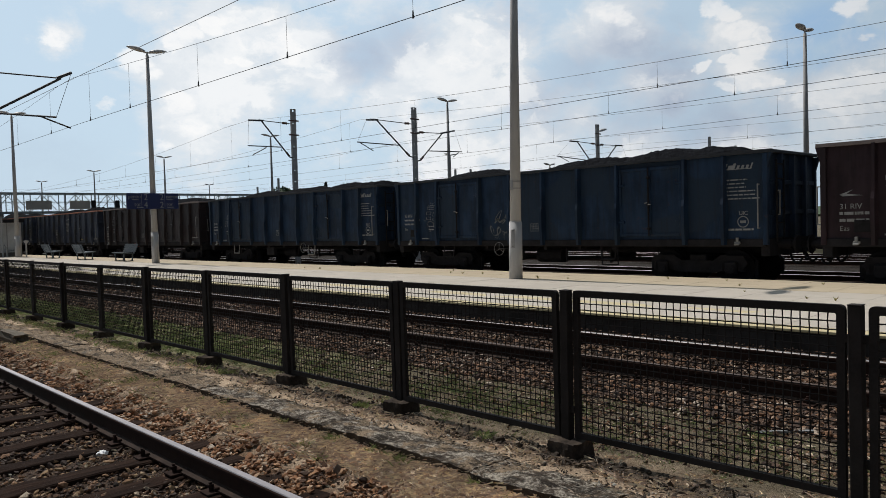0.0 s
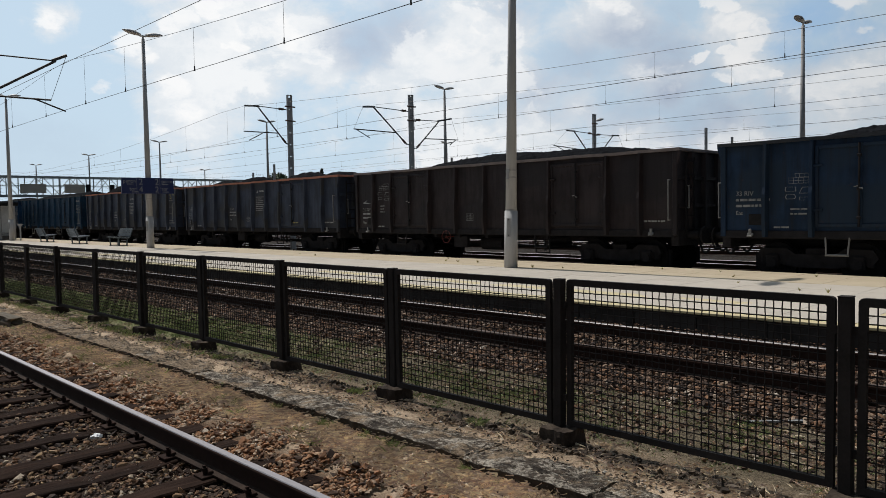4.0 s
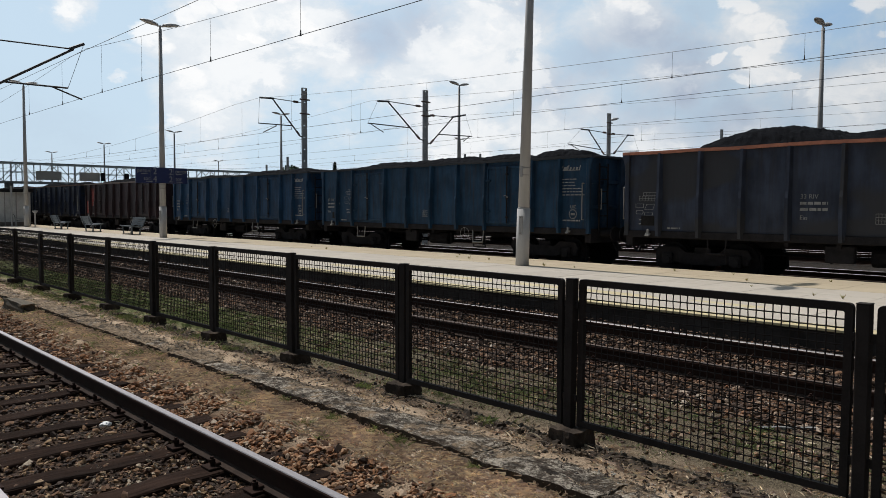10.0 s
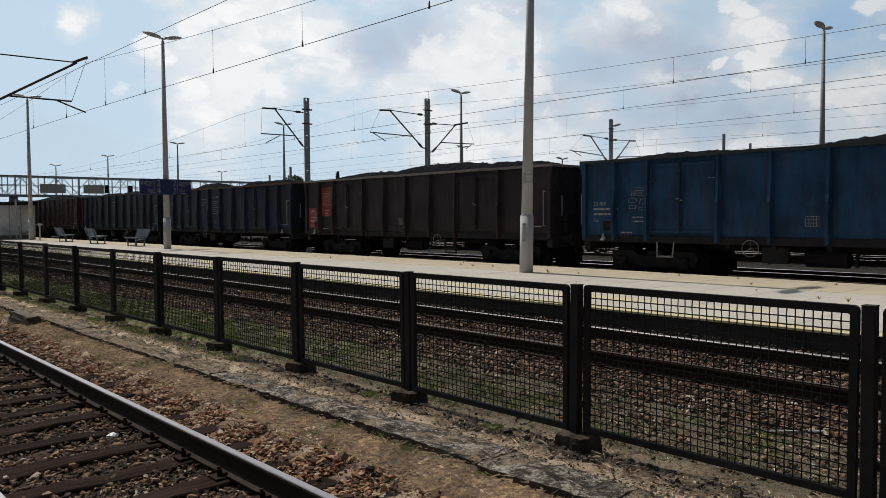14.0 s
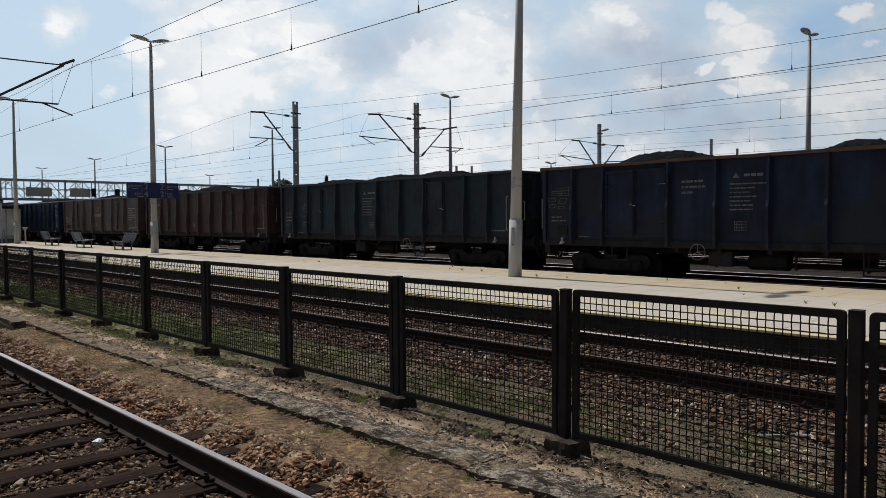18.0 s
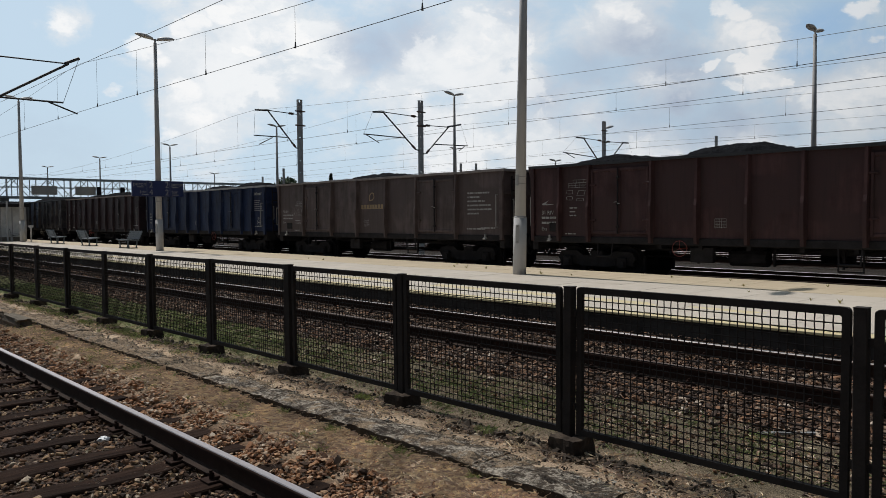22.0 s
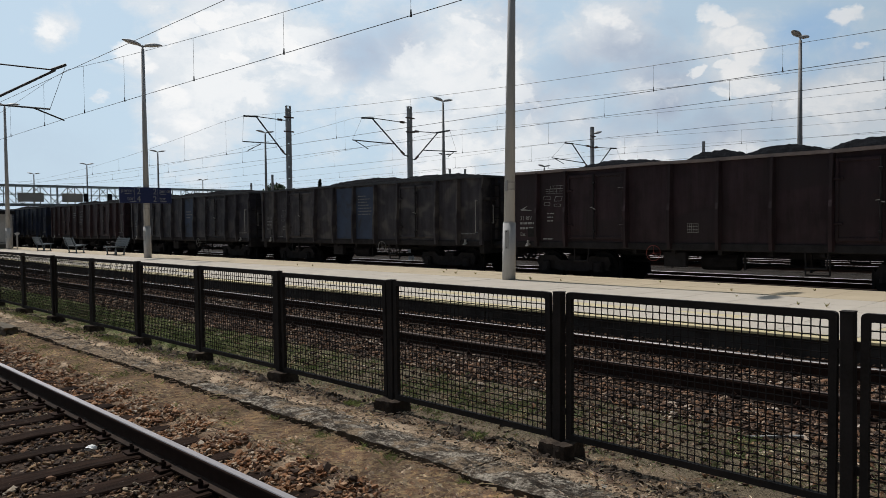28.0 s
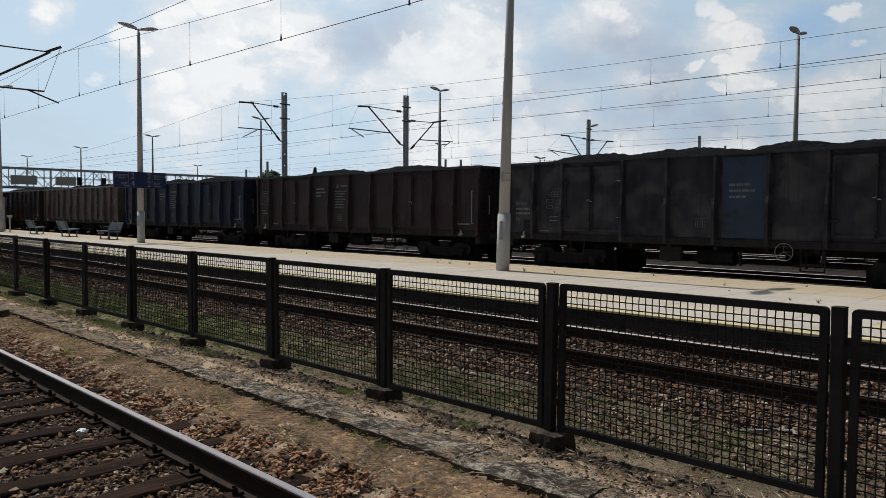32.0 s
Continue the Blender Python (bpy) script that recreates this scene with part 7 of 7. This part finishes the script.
def grass(name, label, spots, mat, seed, h0, h1, flop=0.8):
    """Tufts of thin blades; spots: x, y, number of blades, spread."""
    rng = np.random.default_rng(seed)
    s = np.array(spots, dtype=float)
    s = np.repeat(s, s[:, 2].astype(int), axis=0)
    n = len(s)
    a, r = rng.uniform(0, 2 * np.pi, n), s[:, 3] * rng.uniform(0, 1, n) ** 0.7
    px, py = s[:, 0] + r * np.cos(a), s[:, 1] + r * np.sin(a)
    base = np.stack([px, py, ground_many(px) + rng.uniform(-0.012, 0.012, n)], 1)
    h, w = rng.uniform(h0, h1, n), rng.uniform(0.0012, 0.0030, n)
    b = rng.uniform(0, np.pi, n)
    d = np.stack([np.cos(b) * w, np.sin(b) * w, np.zeros(n)], 1)
    lean = np.stack([rng.normal(0, flop, n) * h, rng.normal(0, flop, n) * h, np.zeros(n)], 1)
    up = np.stack([np.zeros(n), np.zeros(n), h], 1)
    v = np.stack([base - d, base + d, base + d * 0.6 + lean * 0.4 + up * 0.6, base + lean + up * (0.9 if flop < 1 else 0.5)], 1).reshape(-1, 3)
    return tagged(new(name, merged(name, v, np.arange(4 * n).reshape(-1, 4), mat)), label, "grass", kind="stuff")


rg = np.random.default_rng(9)
dry = [(rg.triangular(3.25, 3.75, 3.82), 1.5 + 18 * rg.uniform() ** 1.5, rg.integers(16, 54), rg.uniform(0.05, 0.16)) for _ in range(1300)]
dry += [(rg.uniform(0.4, 3.2), 2.5 + 12 * rg.uniform() ** 1.4, rg.integers(6, 26), rg.uniform(0.04, 0.14)) for _ in range(160)]
dry += [(rg.uniform(4.30, 4.85), 1.0 + 20 * rg.uniform() ** 1.5, rg.integers(10, 30), rg.uniform(0.03, 0.12)) for _ in range(220)]
dry += [(rg.uniform(4.85, 6.2), 1.0 + 20 * rg.uniform() ** 1.5, rg.integers(8, 24), rg.uniform(0.03, 0.14)) for _ in range(240)]
dry += [(rg.uniform(3.68, 3.80), 1.5 + 18 * rg.uniform() ** 1.4, rg.integers(8, 26), rg.uniform(0.03, 0.08)) for _ in range(260)]
dry += [(rg.uniform(4.0, 4.45), 1.5 + 18 * rg.uniform() ** 1.4, rg.integers(4, 14), rg.uniform(0.03, 0.10)) for _ in range(350)]
dry += [(rg.uniform(3.3, 3.74), 2.5 + 9 * rg.uniform() ** 1.3, rg.integers(40, 90), rg.uniform(0.10, 0.24)) for _ in range(90)]
grass("dry_grass", "straw-coloured dry grass tufts", dry, M["straw"], 31, 0.012, 0.044, 1.6)
tall = [(3.71, 4.4, 60, 0.05), (3.71, 4.75, 45, 0.05), (3.70, 5.3, 60, 0.06), (3.72, 6.1, 50, 0.06), (3.74, 7.2, 60, 0.07), (3.72, 3.6, 50, 0.06), (4.50, 5.9, 110, 0.10), (4.52, 4.25, 90, 0.10), (4.46, 8.6, 110, 0.14), (4.5, 9.6, 60, 0.1),
        (4.40, 13.5, 120, 0.2), (4.42, 16.0, 120, 0.25), (3.55, 6.6, 40, 0.10), (3.48, 5.4, 30, 0.08), (3.60, 9.3, 60, 0.14), (3.45, 10.5, 50, 0.14)]
tall += [(rg.uniform(3.35, 3.75), 3.0 + 12 * rg.uniform(), rg.integers(6, 22), rg.uniform(0.03, 0.09)) for _ in range(26)]
tall += [(rg.uniform(4.15, 4.70), 8.0 + 12 * rg.uniform(), rg.integers(10, 40), rg.uniform(0.05, 0.16)) for _ in range(110)]
tall += [(rg.uniform(3.3, 3.75), 8.0 + 12 * rg.uniform(), rg.integers(6, 24), rg.uniform(0.05, 0.16)) for _ in range(60)]
grass("grass_tufts", "small green grass tufts beside the kerb", tall, M["tuft"], 33, 0.020, 0.075, 0.6)
wet = [(rg.uniform(4.85, 6.2), 1.5 + 22 * rg.uniform() ** 0.9, rg.integers(10, 36), rg.uniform(0.05, 0.16)) for _ in range(1300)]
wet += [(5.35 + rg.normal(0, 0.22), c + rg.normal(0, 0.5), rg.integers(20, 50), rg.uniform(0.06, 0.16)) for c in (4.6, 5.6, 8.2, 10.2, 11.6, 13.5, 15.0, 16.6, 18.5) for _ in range(50)]
wet += [(rg.uniform(4.85, 6.0), 9.0 + 14 * rg.uniform(), rg.integers(20, 54), rg.uniform(0.06, 0.18)) for _ in range(500)]
grass("green_grass", "short green grass and weeds behind the fence", wet, M["weed"], 32, 0.012, 0.042)


def weed_plant(x, y, s, seed):
    rng = random.Random(seed)
    bm = bm_new()
    for _ in range(30):
        a, l = rng.uniform(0, 6.28), s * rng.uniform(0.4, 1.0)
        d = Vector((math.cos(a) * 0.45, math.sin(a) * 0.45, rng.uniform(0.3, 0.75))) * l * 0.7
        side = Vector((-math.sin(a), math.cos(a), 0)) * 0.04 * l
        v = [bm.verts.new(p) for p in ((0, 0, 0), d * 0.55 + side, d, d * 0.55 - side)]
        bm.faces.new(v)
    ob = tagged(new("weed", mesh_of(bm, "weed", M["pale_grass"])), "small yellowish-green weed growing in a paving joint", "weed", "weeds on the platform")
    ob.matrix_basis = pose(x, y, PLAT[2] - 0.005)


for i, (x, y, s) in enumerate(((16.4, 16.6, 0.16), (15.6, 15.9, 0.2), (15.5, 15.3, 0.22), (15.6, 14.6, 0.2), (15.0, 12.1, 0.22), (15.2, 11.3, 0.14), (13.3, 4.4, 0.2), (16.2, 9.1, 0.16), (15.2, 6.9, 0.16),
                               (14.1, 6.3, 0.12), (13.4, 4.9, 0.14), (16.3, 7.7, 0.14), (15.1, 22.0, 0.2), (15.4, 23.4, 0.16), (16.2, 5.6, 0.15))):
    weed_plant(x, y, s, 60 + i)


# ------------------------------------------------------- odds and ends lying about
def lump(name, label, category, x, y, z, size, mat, seed, turn=0.0, rough=0.12):
    """A crumpled or broken piece: a cut-up block with its corners pushed about."""
    rng = random.Random(seed)
    bm = box(bm_new(), -size[0] / 2, size[0] / 2, -size[1] / 2, size[1] / 2, 0, size[2])
    bmesh.ops.subdivide_edges(bm, edges=bm.edges[:], cuts=3, use_grid_fill=True)
    for v in bm.verts:
        v.co += Vector([rng.uniform(-rough, rough) * s for s in size])
    ob = tagged(new(name, mesh_of(bm, name, mat)), label, category)
    ob.matrix_basis = pose(x, y, z, rng.uniform(-6, 6), rng.uniform(-6, 6), turn)


M["offcut"] = surface("offcut", (0.085, 0.066, 0.042), 0.92, 0.0, 0.5, 4, 30, 0.8, stain=(0.03, 0.024, 0.017), stain_at=(0.5, 0.7))
lump("timber_offcut", "dark rotten piece of timber on the soil beside the track", "timber", 3.56, 14.75, -0.13, (0.22, 0.95, 0.20), M["offcut"], 3, 4, 0.07)
lump("plastic_scrap", "crumpled scrap of white plastic in the ballast", "litter", 2.33, 6.85, -0.205, (0.055, 0.05, 0.03), M["litter"], 5, 30, 0.4)
lump("paper_scrap", "small scrap of white paper on the soil", "litter", 3.35, 9.9, -0.125, (0.055, 0.04, 0.015), M["litter"], 6, 80, 0.3)
lump("metal_strip", "short bent strip of bare metal in the grass", "scrap metal", 6.07, 2.4, 0.0, (0.035, 0.36, 0.015), M["rail_paint"], 7, 28, 0.15)


# ----------------------------------------------------------- paving slabs
def paving():
    x0, x1, z = PLAT
    rng = random.Random(2)
    cols = [(x0 - 0.03, x0 + 0.12, "slab_yellow"), (x0 + 0.12, x0 + 0.29, "slab_yellow"), (x0 + 0.31, x0 + 1.13, "slab"), (x0 + 1.13, x0 + 1.48, "slab_yellow")]
    x = x0 + 1.10
    for n in range(4):
        cols.append((x, x + (14.72 - x0 - 1.10) / 4, "slab"))
        x += (14.72 - x0 - 1.10) / 4
    cols += [(14.745, 15.6, "slab_tan"), (15.6, x1 - 0.48, "slab_tan"), (x1 - 0.48, x1 + 0.02, "slab_tan")]
    for ci, (xa, xb, m) in enumerate(cols):
        half = (xb - xa) / 2
        near = mesh_of(box(bm_new(), -half + 0.004, half - 0.004, -0.496, 0.496, -0.035 if ci in (0, 10) else -0.09, 0, 0.004), "paving_slab", M[m])
        y = 2.0
        while y < 34:
            part("paving_slab", near, None, PLATFORM, at=pose((xa + xb) / 2, y + 0.5, z + rng.uniform(-0.002, 0.002), rng.uniform(-0.12, 0.12), rng.uniform(-0.12, 0.12), 0))
            y += 1.0
        for ya, yb, n in ((-60, 2, 62), (34, 170, 136)):
            vs, fs = [], []
            for i in range(n):
                a = ya + i * (yb - ya) / n + 0.004
                b = ya + (i + 1) * (yb - ya) / n - 0.004
                k = len(vs)
                vs += [(xa + 0.004, a, z), (xb - 0.004, a, z), (xb - 0.004, b, z), (xa + 0.004, b, z)]
                fs.append((k, k + 1, k + 2, k + 3))
            ob = part("paving_rest", merged("paving_rest", vs, fs, M[m]), None, PLATFORM)
            tagged(ob, kind="stuff")


paving()


# ----------------------------------------------------------------- moving
def travelled(t):
    """Metres that the train has gone at t seconds."""
    return -0.0034236 + t * (6.5394566 + t * (-0.01990688 + t * (0.0022905479 + t * (-6.8647834e-05 + t * 7.1967106e-07))))


def motions():
    start = 19.893
    times = [i * 0.5 for i in range(65)]
    for index, ob in WAGONS:
        y = PITCH * index + start - HALF
        walk(ob, [(t, pose(18.5, y - travelled(t), 0)) for t in times])
    # every axle turns alike, so the wheelsets share two sets of keys
    steps = [i / 15 for i in range(481)]
    lead = {}
    for _, w in WAGONS:
        for b in w.children:
            if not b.name.startswith("bogie"):
                continue
            for k, ws in enumerate(b.children):
                a = -0.9 if k == 0 else 0.9
                if k not in lead:
                    walk(ws, [(t, pose(0, a, RADIUS) @ Matrix.Rotation(travelled(t) / RADIUS, 4, "X")) for t in steps])
                    lead[k] = ws
                else:
                    ws.rotation_mode = "QUATERNION"
                    ws.animation_data_create()
                    ws.animation_data.action = lead[k].animation_data.action
                    ws.animation_data.action_slot = lead[k].animation_data.action_slot


motions()
